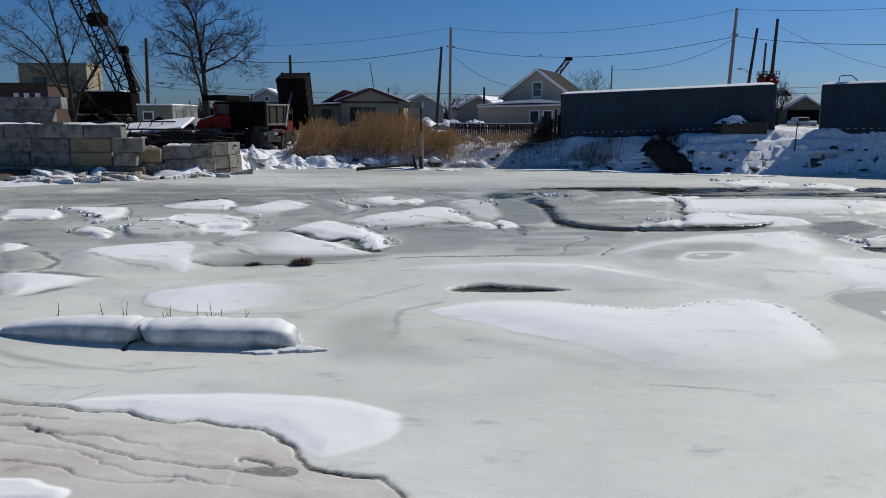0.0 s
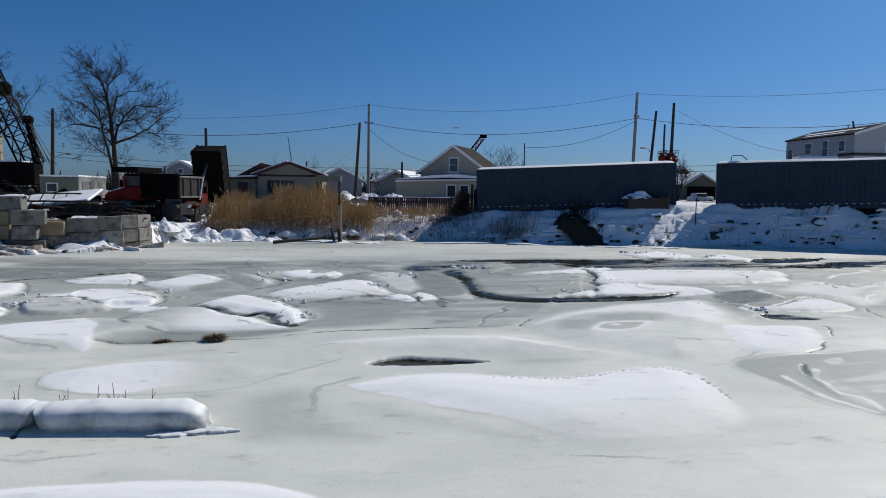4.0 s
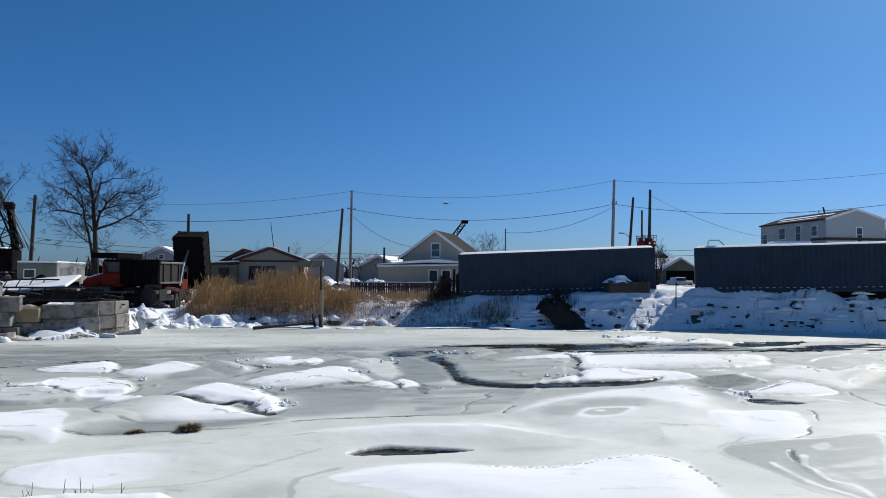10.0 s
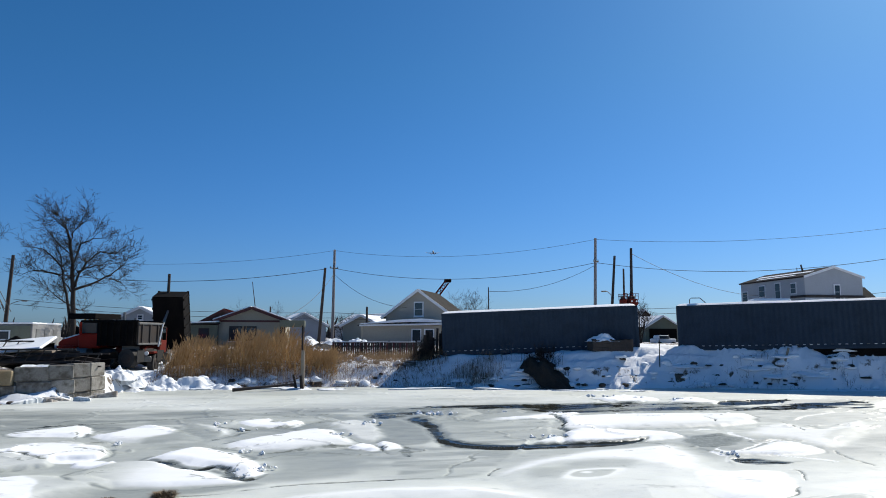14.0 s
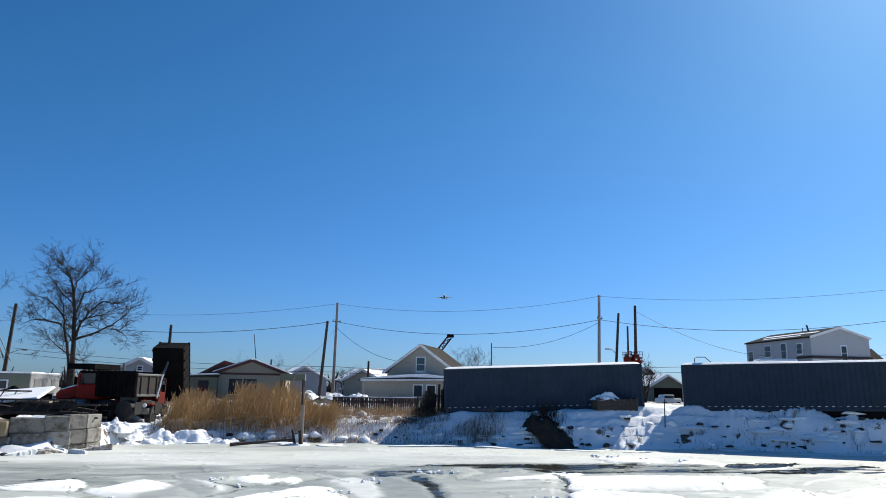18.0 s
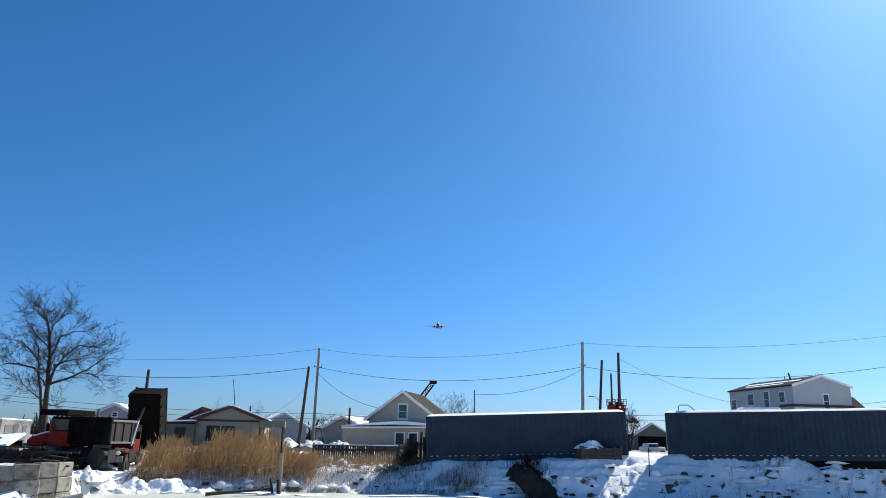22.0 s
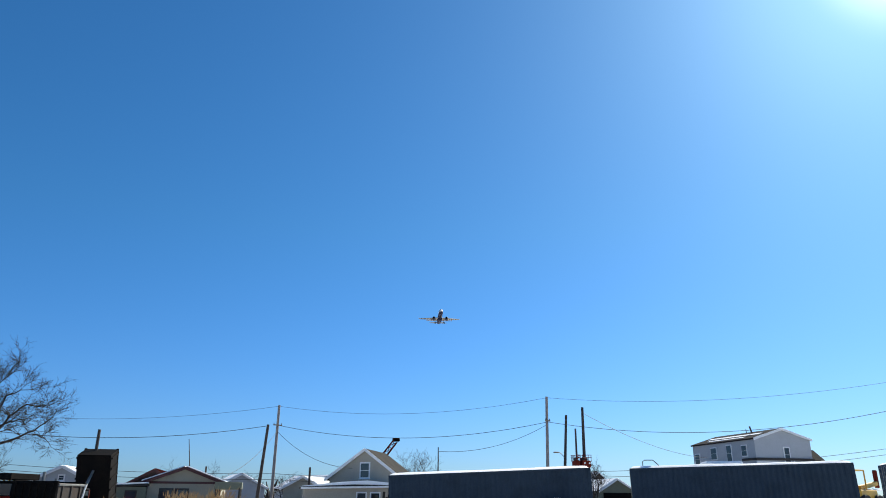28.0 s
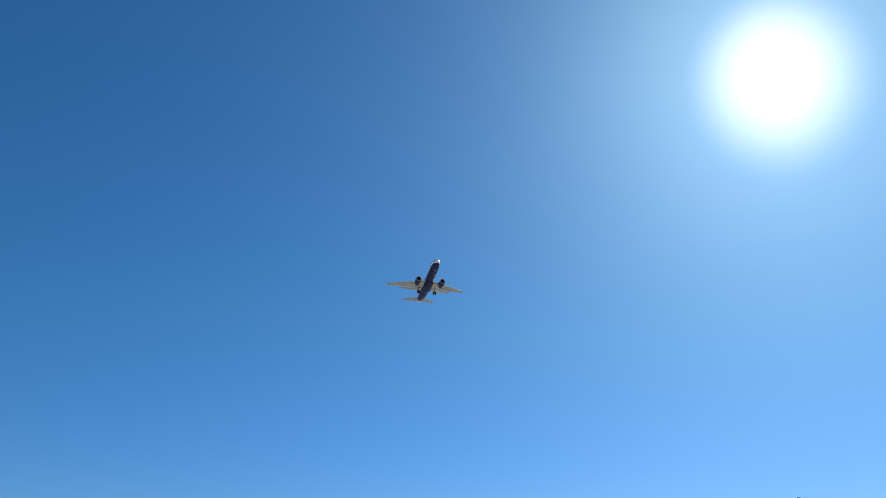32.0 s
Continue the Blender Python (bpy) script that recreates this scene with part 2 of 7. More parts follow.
DARK_SHINGLE = surface("dark_roof_shingles", (0.032, 0.032, 0.034), (0.022, 0.022, 0.023), 1.2, 0.95, 0, 0.4, 0.6, 0.5, 0.015, spec=0.03)
SHINGLE = surface("grey_roof_shingles", (0.062, 0.058, 0.052), (0.038, 0.036, 0.033), 1.2, 0.95, 0, 0.4, 0.6, 0.5, 0.015, spec=0.03)
TAN_BRICK = surface("tan_brick", (0.36, 0.30, 0.19), (0.27, 0.225, 0.15), 0.6, 0.9, 0, 0.2, 0.6, 0.3, 0.01)
DARK_BRICK = surface("dark_red_brick", (0.075, 0.045, 0.035), (0.05, 0.032, 0.027), 0.8, 0.9, 0, 0.3, 0.6, 0.3, 0.01)
YELLOW = surface("yellow_machine_paint", (0.62, 0.36, 0.04), (0.42, 0.25, 0.05), 2.0, 0.5, 0, 0.2, 0.6, 0.2, 0.005)
WIRE = surface("black_cable_sheath", (0.02, 0.02, 0.02), None, 4, 0.6)
GLASS = glass_material("dark_window_glass", (0.03, 0.04, 0.05))
HAY = surface("dark_matted_straw", (0.028, 0.019, 0.012), (0.055, 0.038, 0.022), 3.0, 0.95, 0, 0.6, 0.7, 1.0, 0.05)
BROWN_GRASS = surface("brown_dead_grass", (0.20, 0.145, 0.09), (0.12, 0.085, 0.052), 6.0, 0.95, 0, 0.4, 0.7, 0.5, 0.01)
JET_WHITE = surface("aeroplane_white_paint", (0.74, 0.74, 0.72), (0.66, 0.66, 0.64), 0.2, 0.35, 0, 0.03, 0.3, 0.05, 0.004)
JET_WING = surface("aeroplane_wing_grey", (0.42, 0.41, 0.36), (0.36, 0.35, 0.31), 0.3, 0.4, 0.1, 0.05, 0.4, 0.05, 0.004)
JET_NAVY = surface("aeroplane_navy_paint", (0.010, 0.019, 0.075), (0.008, 0.014, 0.055), 0.3, 0.5, 0, 0.03, 0.3, 0.05, 0.004, spec=0.2)

# ---- building helpers ----
def mesh_of(name, bm, mat, smooth=False):
    me = bpy.data.meshes.new(name)
    bm.to_mesh(me)
    bm.free()
    me.materials.append(mat)
    if smooth:
        me.polygons.foreach_set("use_smooth", [True] * len(me.polygons))
    return me


def part(name, bm, mat, parent=None, label="", m=None, smooth=False):
    ob = new(name, mesh_of(name, bm, mat, smooth))
    if parent:
        ob.parent = parent
    if m:
        ob.matrix_basis = m
    return tagged(ob, label)


def plain(name, verts, faces, mat, parent=None, smooth=False):
    me = bpy.data.meshes.new(name)
    me.from_pydata(verts, [], faces)
    me.materials.append(mat)
    if smooth:
        me.polygons.foreach_set("use_smooth", [True] * len(me.polygons))
    me.update()
    ob = new(name, me)
    if parent:
        ob.parent = parent
    return ob


def thing(name, m, label, category, group="", kind=""):
    ob = new(name)
    ob.matrix_basis = m
    return tagged(ob, label, category, group, kind)


def box(size, centre=(0, 0, 0), bevel=0.0, bm=None, turn=None):
    bm2 = bmesh.new()
    bmesh.ops.create_cube(bm2, size=1)
    bmesh.ops.scale(bm2, vec=size, verts=bm2.verts)
    if bevel:
        bmesh.ops.bevel(bm2, geom=bm2.edges[:], offset=bevel, segments=1, affect="EDGES", profile=0.5)
    if turn:
        bmesh.ops.transform(bm2, matrix=turn, verts=bm2.verts)
    bmesh.ops.translate(bm2, vec=centre, verts=bm2.verts)
    return joined(bm, bm2)


def joined(bm, bm2):
    if bm is None:
        return bm2
    me = bpy.data.meshes.new("tmp")
    bm2.to_mesh(me)
    bm2.free()
    bm.from_mesh(me)
    bpy.data.meshes.remove(me)
    return bm


def rod(a, b, r0, r1=None, sides=8, bm=None):
    """A tapered rod from a to b."""
    a, b = Vector(a), Vector(b)
    bm2 = bmesh.new()
    bmesh.ops.create_cone(bm2, cap_ends=True, segments=sides, radius1=r0, radius2=r0 if r1 is None else r1, depth=(b - a).length)
    q = (b - a).to_track_quat("Z", "Y").to_matrix().to_4x4()
    bmesh.ops.transform(bm2, matrix=Matrix.Translation((a + b) / 2) @ q, verts=bm2.verts)
    return joined(bm, bm2)


def prism(outline, y0, y1, bm=None):
    """An outline in x and z, drawn from y0 to y1."""
    bm2 = bmesh.new()
    a = [bm2.verts.new((x, y0, z)) for x, z in outline]
    b = [bm2.verts.new((x, y1, z)) for x, z in outline]
    n = len(outline)
    bm2.faces.new(a)
    bm2.faces.new(b[::-1])
    for k in range(n):
        bm2.faces.new((a[k], b[k], b[(k + 1) % n], a[(k + 1) % n]))
    bmesh.ops.recalc_face_normals(bm2, faces=bm2.faces)
    return joined(bm, bm2)


def tube_mesh(paths, radii, sides=5):
    """Tubes along many paths at once: verts and faces for from_pydata."""
    verts, faces = [], []
    for path, rad in zip(paths, radii):
        base = len(verts)
        for k, (p, r) in enumerate(zip(path, rad)):
            ahead = (path[min(k + 1, len(path) - 1)] - path[max(k - 1, 0)]).normalized()
            side = ahead.cross(Vector((0.31, 0.17, 0.93)))
            side = side.normalized() if side.length > 1e-4 else Vector((1, 0, 0))
            up = side.cross(ahead)
            for s in range(sides):
                a = 2 * math.pi * s / sides
                verts.append(p + r * (math.cos(a) * side + math.sin(a) * up))
        for k in range(len(path) - 1):
            for s in range(sides):
                i, j = base + k * sides + s, base + k * sides + (s + 1) % sides
                faces.append((i, j, j + sides, i + sides))
    return verts, faces


_table = np.random.RandomState(7).rand(256, 256)


def vnoise(x, y, seed=0):
    """Smooth value noise on arrays, 0 to 1."""
    x, y = x + seed * 17.37, y + seed * 9.71
    xi, yi = np.floor(x).astype(int), np.floor(y).astype(int)
    fx, fy = x - xi, y - yi
    fx, fy = fx * fx * (3 - 2 * fx), fy * fy * (3 - 2 * fy)
    g = lambda a, b: _table[a % 256, b % 256]
    return (g(xi, yi) * (1 - fx) + g(xi + 1, yi) * fx) * (1 - fy) + (g(xi, yi + 1) * (1 - fx) + g(xi + 1, yi + 1) * fx) * fy


def fbm(x, y, seed=0, octaves=4):
    out, amp, tot = 0, 1.0, 0
    for k in range(octaves):
        out = out + amp * vnoise(x * 2**k, y * 2**k, seed + k)
        tot, amp = tot + amp, amp * 0.5
    return out / tot


def step(lo, hi, x):
    k = np.clip((np.asarray(x, float) - lo) / (hi - lo), 0, 1)
    return k * k * (3 - 2 * k)


def sheet(name, X, Y, Z, mat, attributes=None):
    """A grid of points as one smooth mesh."""
    rows, cols = X.shape
    me = bpy.data.meshes.new(name)
    co = np.stack([X, Y, Z], -1).reshape(-1, 3)
    i = np.arange(rows * cols).reshape(rows, cols)
    quads = np.stack([i[:-1, :-1], i[:-1, 1:], i[1:, 1:], i[1:, :-1]], -1).reshape(-1, 4)
    me.vertices.add(len(co))
    me.vertices.foreach_set("co", co.ravel())
    me.loops.add(quads.size)
    me.loops.foreach_set("vertex_index", quads.ravel())
    me.polygons.add(len(quads))
    me.polygons.foreach_set("loop_start", np.arange(len(quads)) * 4)
    me.polygons.foreach_set("loop_total", np.full(len(quads), 4))
    me.polygons.foreach_set("use_smooth", np.ones(len(quads), bool))
    for key, values in (attributes or {}).items():
        me.attributes.new(key, "FLOAT", "POINT").data.foreach_set("value", values.ravel().astype(np.float32))
    me.materials.append(mat)
    me.update(calc_edges=True)
    return new(name, me)

# ---- ground, bank and creek ice ----
def ground_material():
    mat, nt, sh = start_material("snowy_ground")
    a = nt.nodes.new("ShaderNodeAttribute")
    a.attribute_name = "bare"
    big, fine = noise_tex(nt, 1.1, 6, 0.65), noise_tex(nt, 30, 3, 0.7)
    white = mixed(nt, ramp(nt, big, 0.4, 0.75, 0, 0.35), (0.82, 0.84, 0.87), (0.70, 0.73, 0.77))
    earth = mixed(nt, ramp(nt, fine, 0.3, 0.7), (0.06, 0.045, 0.034), (0.16, 0.12, 0.085))
    cover = ramp(nt, times(nt, a.outputs["Fac"], times(nt, times(nt, big, 0.5, "SUBTRACT"), 1.6), "ADD"), 0.42, 0.56)
    nt.links.new(mixed(nt, cover, white, earth), sh.inputs["Base Color"])
    sh.inputs["Roughness"].default_value = 0.8
    sh.inputs["Specular IOR Level"].default_value = 0.3
    bumped(nt, times(nt, times(nt, big, 2.0), times(nt, fine, 0.4), "ADD"), 0.6, 0.06, sh)
    return mat


def shore(x):
    return np.interp(x, [-60, -25, -16, -12, -10, -8, 0, 4, 7, 9.5, 12, 15, 18, 21, 33, 50, 80], [18, 22.5, 27.0, 30.3, 34.5, 36.6, 36.6, 36.9, 36.2, 34.9, 34.4, 33.8, 34.1, 33.7, 29.6, 25, 19])


def ground_z(x, y):
    x, y = np.asarray(x, float), np.asarray(y, float)
    s = shore(x) + 0.5 * (fbm(x * 0.5, y * 0.0, 3) - 0.5)
    flat = np.interp(x, [-60, -16, -12.5, -9, -6, 5, 7.5, 14.4, 16.9, 20, 22.3, 30.7, 80], [1.7, 1.6, 1.0, 0.85, 1.15, 1.2, 1.56, 1.9, 2.1, 2.16, 2.06, 2.16, 2.25])
    d = y - s
    wide = 0.16 * step(-0.5, 0.4, d) + 0.84 * step(0.05, 1.0, d / np.interp(x, [0, 10, 13, 20, 25], [4.0, 4.0, 3.2, 3.2, 2.2]))
    # frozen ledges down to the creek under the containers
    q = wide * 6 + 0.9 * (fbm(x * 0.7, y * 0.5, 15) - 0.5)
    ledge = np.clip((np.floor(q) + step(0.62, 1.0, q - np.floor(q))) / 6, 0, 1)
    m = step(3.0, 5.5, x) * step(4.0, 2.8, d) * step(-0.3, 0.2, d)
    wide = wide * (1 - m) + ledge * m
    left = np.where(y < 31.3, 0.25 * step(0, 4.0, d), 0.25 + (flat - 0.25) * step(31.6, 33.2, y))
    k = step(-9.3, -10.4, x)
    z = -0.7 + (flat + 0.7) * wide
    z = z * (1 - k) + np.where(d < 0, -0.7 + 0.7 * step(-1.5, 0, d), left) * k
    z = z + (1.9 - flat) * step(46, 56, y) * (d > 0)
    near = step(4.0, 0.4, y + 0.9 * (fbm(x * 0.4, x * 0.1, 14) - 0.5))
    z = np.where(y < 10, -0.7 + near * 1.75, z)
    lumps = 0.34 * (fbm(x * 0.9, y * 0.9, 11) - 0.5) + 0.22 * (fbm(x * 2.9, y * 2.9, 12) - 0.5)
    calm = step(60, 44, y) * 0.75 + 0.25
    return z + lumps * calm * step(-0.2, 1.2, d) + 0.12 * lumps * near


def spaced(lo, hi, fine_lo, fine_hi, fine, growth=1.16):
    mid = list(np.arange(fine_lo, fine_hi, fine))
    up, gap = [mid[-1]], fine
    while up[-1] < hi:
        gap *= growth
        up.append(up[-1] + gap)
    down, gap = [mid[0]], fine
    while down[-1] > lo:
        gap *= growth
        down.append(down[-1] - gap)
    return np.array(down[:0:-1] + mid + up[1:])


def build_ground():
    X, Y = np.meshgrid(spaced(-2600, 2600, -30, 46, 0.28), spaced(-900, 2600, 22, 47, 0.17))
    Z = ground_z(X, Y)
    d = Y - shore(X)
    left = step(-8.5, -11.5, X)
    bare = 0.78 * left * step(0.8, 2.6, d) * step(32.6, 31.0, Y) + 0.5 * left * step(31.2, 32.5, Y) * step(47, 40, Y)
    # earth streaks here also stand in for shaded gaps between the ledges
    bare = np.maximum(bare, (0.22 + 0.20 * step(0.45, 0.65, fbm(X * 0.7, Y * 3.0, 66, 4))) * step(-0.1, 0.3, d) * step(2.9, 1.6, d))
    # bare earth assumed beyond here, added to cut light bounced off snow
    bare = np.maximum(bare, 0.56 * step(46, 54, Y))
    bare = np.maximum(bare, 0.50 * step(-9, -7, X) * step(6.5, 4.5, X) * step(2, 3.5, d) * step(12, 9, d))
    tagged(sheet("ground", X, Y, Z, ground_material(), {"bare": bare}), "snow-covered bank and yard ground with bare earth patches", "ground", kind="structure")


def line_gap(X, Y, pts):
    """Distance from a polyline, and the side of it (positive: beyond, seen from the near bank)."""
    best, side = np.full(X.shape, 99.0), np.zeros(X.shape)
    for (x0, y0), (x1, y1) in zip(pts, pts[1:]):
        dx, dy = x1 - x0, y1 - y0
        f = np.clip(((X - x0) * dx + (Y - y0) * dy) / (dx * dx + dy * dy + 1e-9), 0, 1)
        d = np.hypot(X - x0 - f * dx, Y - y0 - f * dy)
        s = dx * (Y - y0) - dy * (X - x0)
        side = np.where(d < best, np.sign(s), side)
        best = np.minimum(best, d)
    return best, side


def rounded(pts, closed, steps=4):
    """A smooth curve through the points."""
    n, out = len(pts), []
    at = lambda k: np.array(pts[k % n] if closed else pts[min(max(k, 0), n - 1)], float)
    for k in range(n if closed else n - 1):
        a, b, c, d = at(k - 1), at(k), at(k + 1), at(k + 2)
        for q in range(steps):
            t = q / steps
            out.append(tuple(0.5 * (2 * b + (c - a) * t + (2 * a - 5 * b + 4 * c - d) * t * t + (3 * b - a - 3 * c + d) * t ** 3)))
    return out + [out[0] if closed else tuple(pts[-1])]


def near_points(F, pts, room):
    """The sheet's points round a shape, with its edges worn uneven."""
    xs, ys = [p[0] for p in pts], [p[1] for p in pts]
    i, j = np.searchsorted(F["rows"], (min(ys) - room, max(ys) + room))
    X, Y = F["X"][i:j], F["Y"][i:j]
    r, c = np.nonzero((X > min(xs) - room) & (X < max(xs) + room))
    q = (r + i, c)
    return q, F["X"][q] + F["bend_x"][q], F["Y"][q] + F["bend_y"][q]


def patch(F, pts, h=0.0, edge=0.4, snow=None, tone=None, wet=None, mud=None, soft=0.2, fade=None, rim=0.0, streaks=0.0, drop=0.0, keep=True):
    """A raised pan, a snow field, bare ice, slush or water within an outline. fade: the way (degrees) in which the snow
    thins out, and by how much;
    rim: a dark line round it; keep: never lowers what is there."""
    outline = rounded(pts, True)
    q, X, Y = near_points(F, outline, 0.6 + soft)
    d, _ = line_gap(X, Y, outline)
    within = np.zeros(X.shape, bool)
    for (x0, y0), (x1, y1) in zip(outline, outline[1:]):
        hit = (y0 > Y) != (y1 > Y)
        within ^= hit & (X < x0 + (Y - y0) * (x1 - x0) / (y1 - y0 + 1e-12))
    d = np.where(within, d, -d)
    cover = step(-0.35 * soft, 0.65 * soft, d)
    if streaks:
        cover = cover * (1 - streaks * step(0.42, 0.62, F["streak"][q]))
    if h:
        F["z"][q] += h * np.clip(step(-0.02, 1.0, d / edge), 0, 1) ** 0.8
    if drop:
        F["z"][q] = F["z"][q] * (1 - 0.75 * cover) - drop * cover
    if snow is not None:
        own = cover * snow
        if fade:
            a = radians(fade[0])
            u = (X * math.cos(a) + Y * math.sin(a))
            lo, hi = min(x * math.cos(a) + y * math.sin(a) for x, y in pts), max(x * math.cos(a) + y * math.sin(a) for x, y in pts)
            own = own * (1 - fade[1] * step(0.35, 0.95, (u - lo) / (hi - lo)))
        F["snow"][q] = np.maximum(F["snow"][q], own) if keep else F["snow"][q] * (1 - cover) + own
        if keep:
            F["tone"][q] *= 1 - np.clip(own, 0, 1)
    for key, value in (("tone", tone), ("wet", wet), ("mud", mud)):
        if value is not None:
            F[key][q] = np.maximum(F[key][q], value * cover) if keep or key == "mud" and value else F[key][q] * (1 - cover) + value * cover
            if value and key != "mud":
                F["snow"][q] *= 1 - cover * min(1, value * 1.5)
    # shade painted dark round the foot of low raised pans
    if h >= 0.05 and edge <= 0.6:
        foot = np.exp(-((d + 0.04) / 0.085) ** 2) * step(0.38, 0.56, F["broken"][q])
        F["tone"][q] = np.maximum(F["tone"][q], 0.9 * foot)
        F["snow"][q] *= 1 - 0.8 * foot
    if rim:
        F["tone"][q] = np.maximum(F["tone"][q], rim * np.exp(-((d + 0.05) / 0.03) ** 2) * step(0.35, 0.55, F["broken"][q]))


def crack(F, pts, half, wet=0.0, tone=0.0, snow=0.0, lip=0.0, rough=0.25):
    """A crack, water line or raised seam along a way; lip: how high its far side stands up; rough: how far it breaks off on its way."""
    way = rounded(pts, False)
    q, X, Y = near_points(F, way, 0.9 + half)
    d, side = line_gap(X + 0.6 * F["jag"][q], Y + 0.5 * F["jag"][q], way)
    whole = 1 - rough * step(0.35, 0.6, F["broken"][q])
    own = half * (0.45 + 1.1 * F["streak"][q])
    k = step(1.25, 0.6, d / own) * whole
    if lip:
        F["z"][q] += lip * step(-0.02, 0.06, side * d) * step(0.8, 0.05, d) * whole
    if wet:
        F["z"][q] -= 0.02 * k
        F["wet"][q] = np.maximum(F["wet"][q], wet * k)
        F["snow"][q] *= 1 - k
    if tone:
        F["tone"][q] = np.maximum(F["tone"][q], tone * k)
    if snow:
        F["snow"][q] = np.maximum(F["snow"][q], snow * k)
        F["tone"][q] *= 1 - k


def tracks(F, pts):
    """A line of small pits trodden round the big snow field."""
    pts = [Vector(p) for p in pts]
    rng = random.Random(17)
    for a, b in zip(pts, pts[1:]):
        n = max(int((b - a).length / 0.075), 1)
        for k in range(n):
            p = a.lerp(b, (k + rng.uniform(-0.2, 0.2)) / n)
            if rng.random() < 0.18:
                continue
            i, j = np.searchsorted(F["rows"], (p.y - 0.2, p.y + 0.2))
            near = np.hypot(F["X"][i:j] - p.x, (F["Y"][i:j] - p.y - rng.uniform(-0.05, 0.05)) * 0.8)
            size = rng.uniform(0.03, 0.05)
            F["z"][i:j] -= 0.04 * step(size, 0.0, near)
            F["wet"][i:j] = np.maximum(F["wet"][i:j], 0.34 * step(size, size * 0.4, near))


def shape_ice(F):
    """Everything that lies in the creek's sheet, from the far side of the plan's order to the near shelf."""
    # grey bare ice and slush between the pans
    patch(F, [(-15.24, 23.97), (-12.84, 24.99), (-8.15, 26.2), (-3.51, 26.4), (-1.77, 25.86), (-4.29, 23.54), (-8.75, 22.25), (-11.33, 20.35), (-12.5, 19.57)], tone=0.8, soft=1.6, streaks=0.35)
    patch(F, [(-3.06, 20.38), (-0.44, 22.11), (2.81, 23.82), (2.94, 20.58), (1.65, 17.48), (0.9, 14.37), (-0.27, 13.62), (-1.62, 13.7), (-1.18, 15.35), (-2.09, 17.75)], tone=0.62, soft=0.7)
    patch(F, [(1.44, 23.43), (2.7, 22.84), (2.8, 19.6), (2.65, 17.99), (1.67, 17.67), (1.33, 18.99)], tone=0.78, soft=0.3)
    patch(F, [(1.72, 17.48), (3.04, 17.25), (4.54, 16.51), (3.79, 15.12), (3.02, 13.81), (1.64, 13.66), (1.37, 14.39)], tone=0.66, soft=0.35, streaks=0.5)
    patch(F, [(3.58, 21.97), (4.99, 22.31), (6.73, 22.68), (6.79, 20.33), (5.51, 17.98), (3.95, 17.55), (3.22, 18.31)], tone=0.62, soft=0.3, streaks=0.45, h=0.03, edge=0.2)
    patch(F, [(-11.44, 17.86), (-10.99, 18.6), (-9.97, 18.11), (-8.73, 16.31), (-7.7, 15.55), (-8.01, 14.68), (-9.43, 14.65)], tone=0.55, soft=0.5)
    patch(F, [(-7.52, 15.18), (-7.74, 16.76), (-6.19, 15.59), (-4.56, 15.26), (-4.06, 18.82), (-2.92, 19.42), (-2.68, 17.83), (-4.49, 17.49), (-4.78, 16.01), (-5.91, 14.87), (-7.43, 14.5)], tone=0.6, soft=0.4)
    patch(F, [(-4.6, 12.56), (-4.06, 13.53), (-3, 13.79), (-1.41, 13.83), (-1.04, 13.43), (-2.38, 12.86), (-3.55, 12.48)], tone=0.75, soft=0.35)
    patch(F, [(-0.63, 9.63), (-0.45, 8.52), (-0.02, 7.83), (0.3, 7.49), (-0.14, 7.3), (-0.78, 7.48), (-1.22, 7.47), (-1.56, 8.28), (-1.43, 9.28)], tone=0.30, soft=0.8)
    patch(F, [(-0.18, 8.9), (0.82, 8.36), (1.45, 7.93), (2.1, 7.33), (1.68, 7.12), (0.76, 7.69), (-0.02, 8.3)], tone=0.22, soft=0.6)
    patch(F, [(4.67, 13.97), (5.23, 14.61), (6.13, 14.76), (6.69, 14.39), (6.3, 13.77), (5.2, 12.97), (4.38, 12.75), (3.75, 13.15), (4.2, 13.96)], tone=0.5, soft=0.5)
    patch(F, [(2.07, 11.55), (3.09, 11.79), (4, 11.59), (4.24, 11.19), (3.23, 10.61), (2.27, 10.67)], tone=0.30, soft=0.5, streaks=0.8)
    patch(F, [(-8.74, 13.54), (-8.18, 13.73), (-7.49, 13.01), (-7.12, 12.31), (-7.4, 12.02), (-7.85, 12.11)], tone=0.5, soft=0.25, h=0.05, edge=0.3)
    patch(F, [(-5.02, 7.57), (-4.68, 7.43), (-3.89, 7.22), (-3.44, 7.18), (-3.95, 7.34), (-4.66, 7.61), (-5.19, 7.84)], tone=0.45, soft=0.15)
    patch(F, [(-15.26, 19.02), (-12.36, 19.34), (-11.04, 20.11), (-9.51, 21.49), (-6.83, 23.11), (-5.03, 20.31), (-5.37, 18.05), (-7.78, 19.73), (-8.56, 17.95), (-9.32, 17.16), (-11.26, 17.58), (-13.71, 17.04)], tone=0.34, soft=0.6)
    patch(F, [(9.68, 17.53), (11.37, 17.77), (9.73, 15.12), (8.95, 15.24)], tone=0.4, soft=0.3)
    # the broad swells, with clean snow on their crowns
    patch(F, [(-1.65, 12.15), (-0.67, 12.67), (0.71, 13.13), (1.81, 13.21), (2.95, 12.96), (3.89, 11.89), (4.37, 11.06), (3.26, 10.73), (1.96, 10.93), (0.15, 11.06), (-1.56, 10.21), (-2.94, 9.7), (-4.1, 9.38), (-5.1, 10.15), (-4.25, 11.29), (-2.95, 11.75)], h=0.16, edge=1.5, snow=0.25, soft=1.6)
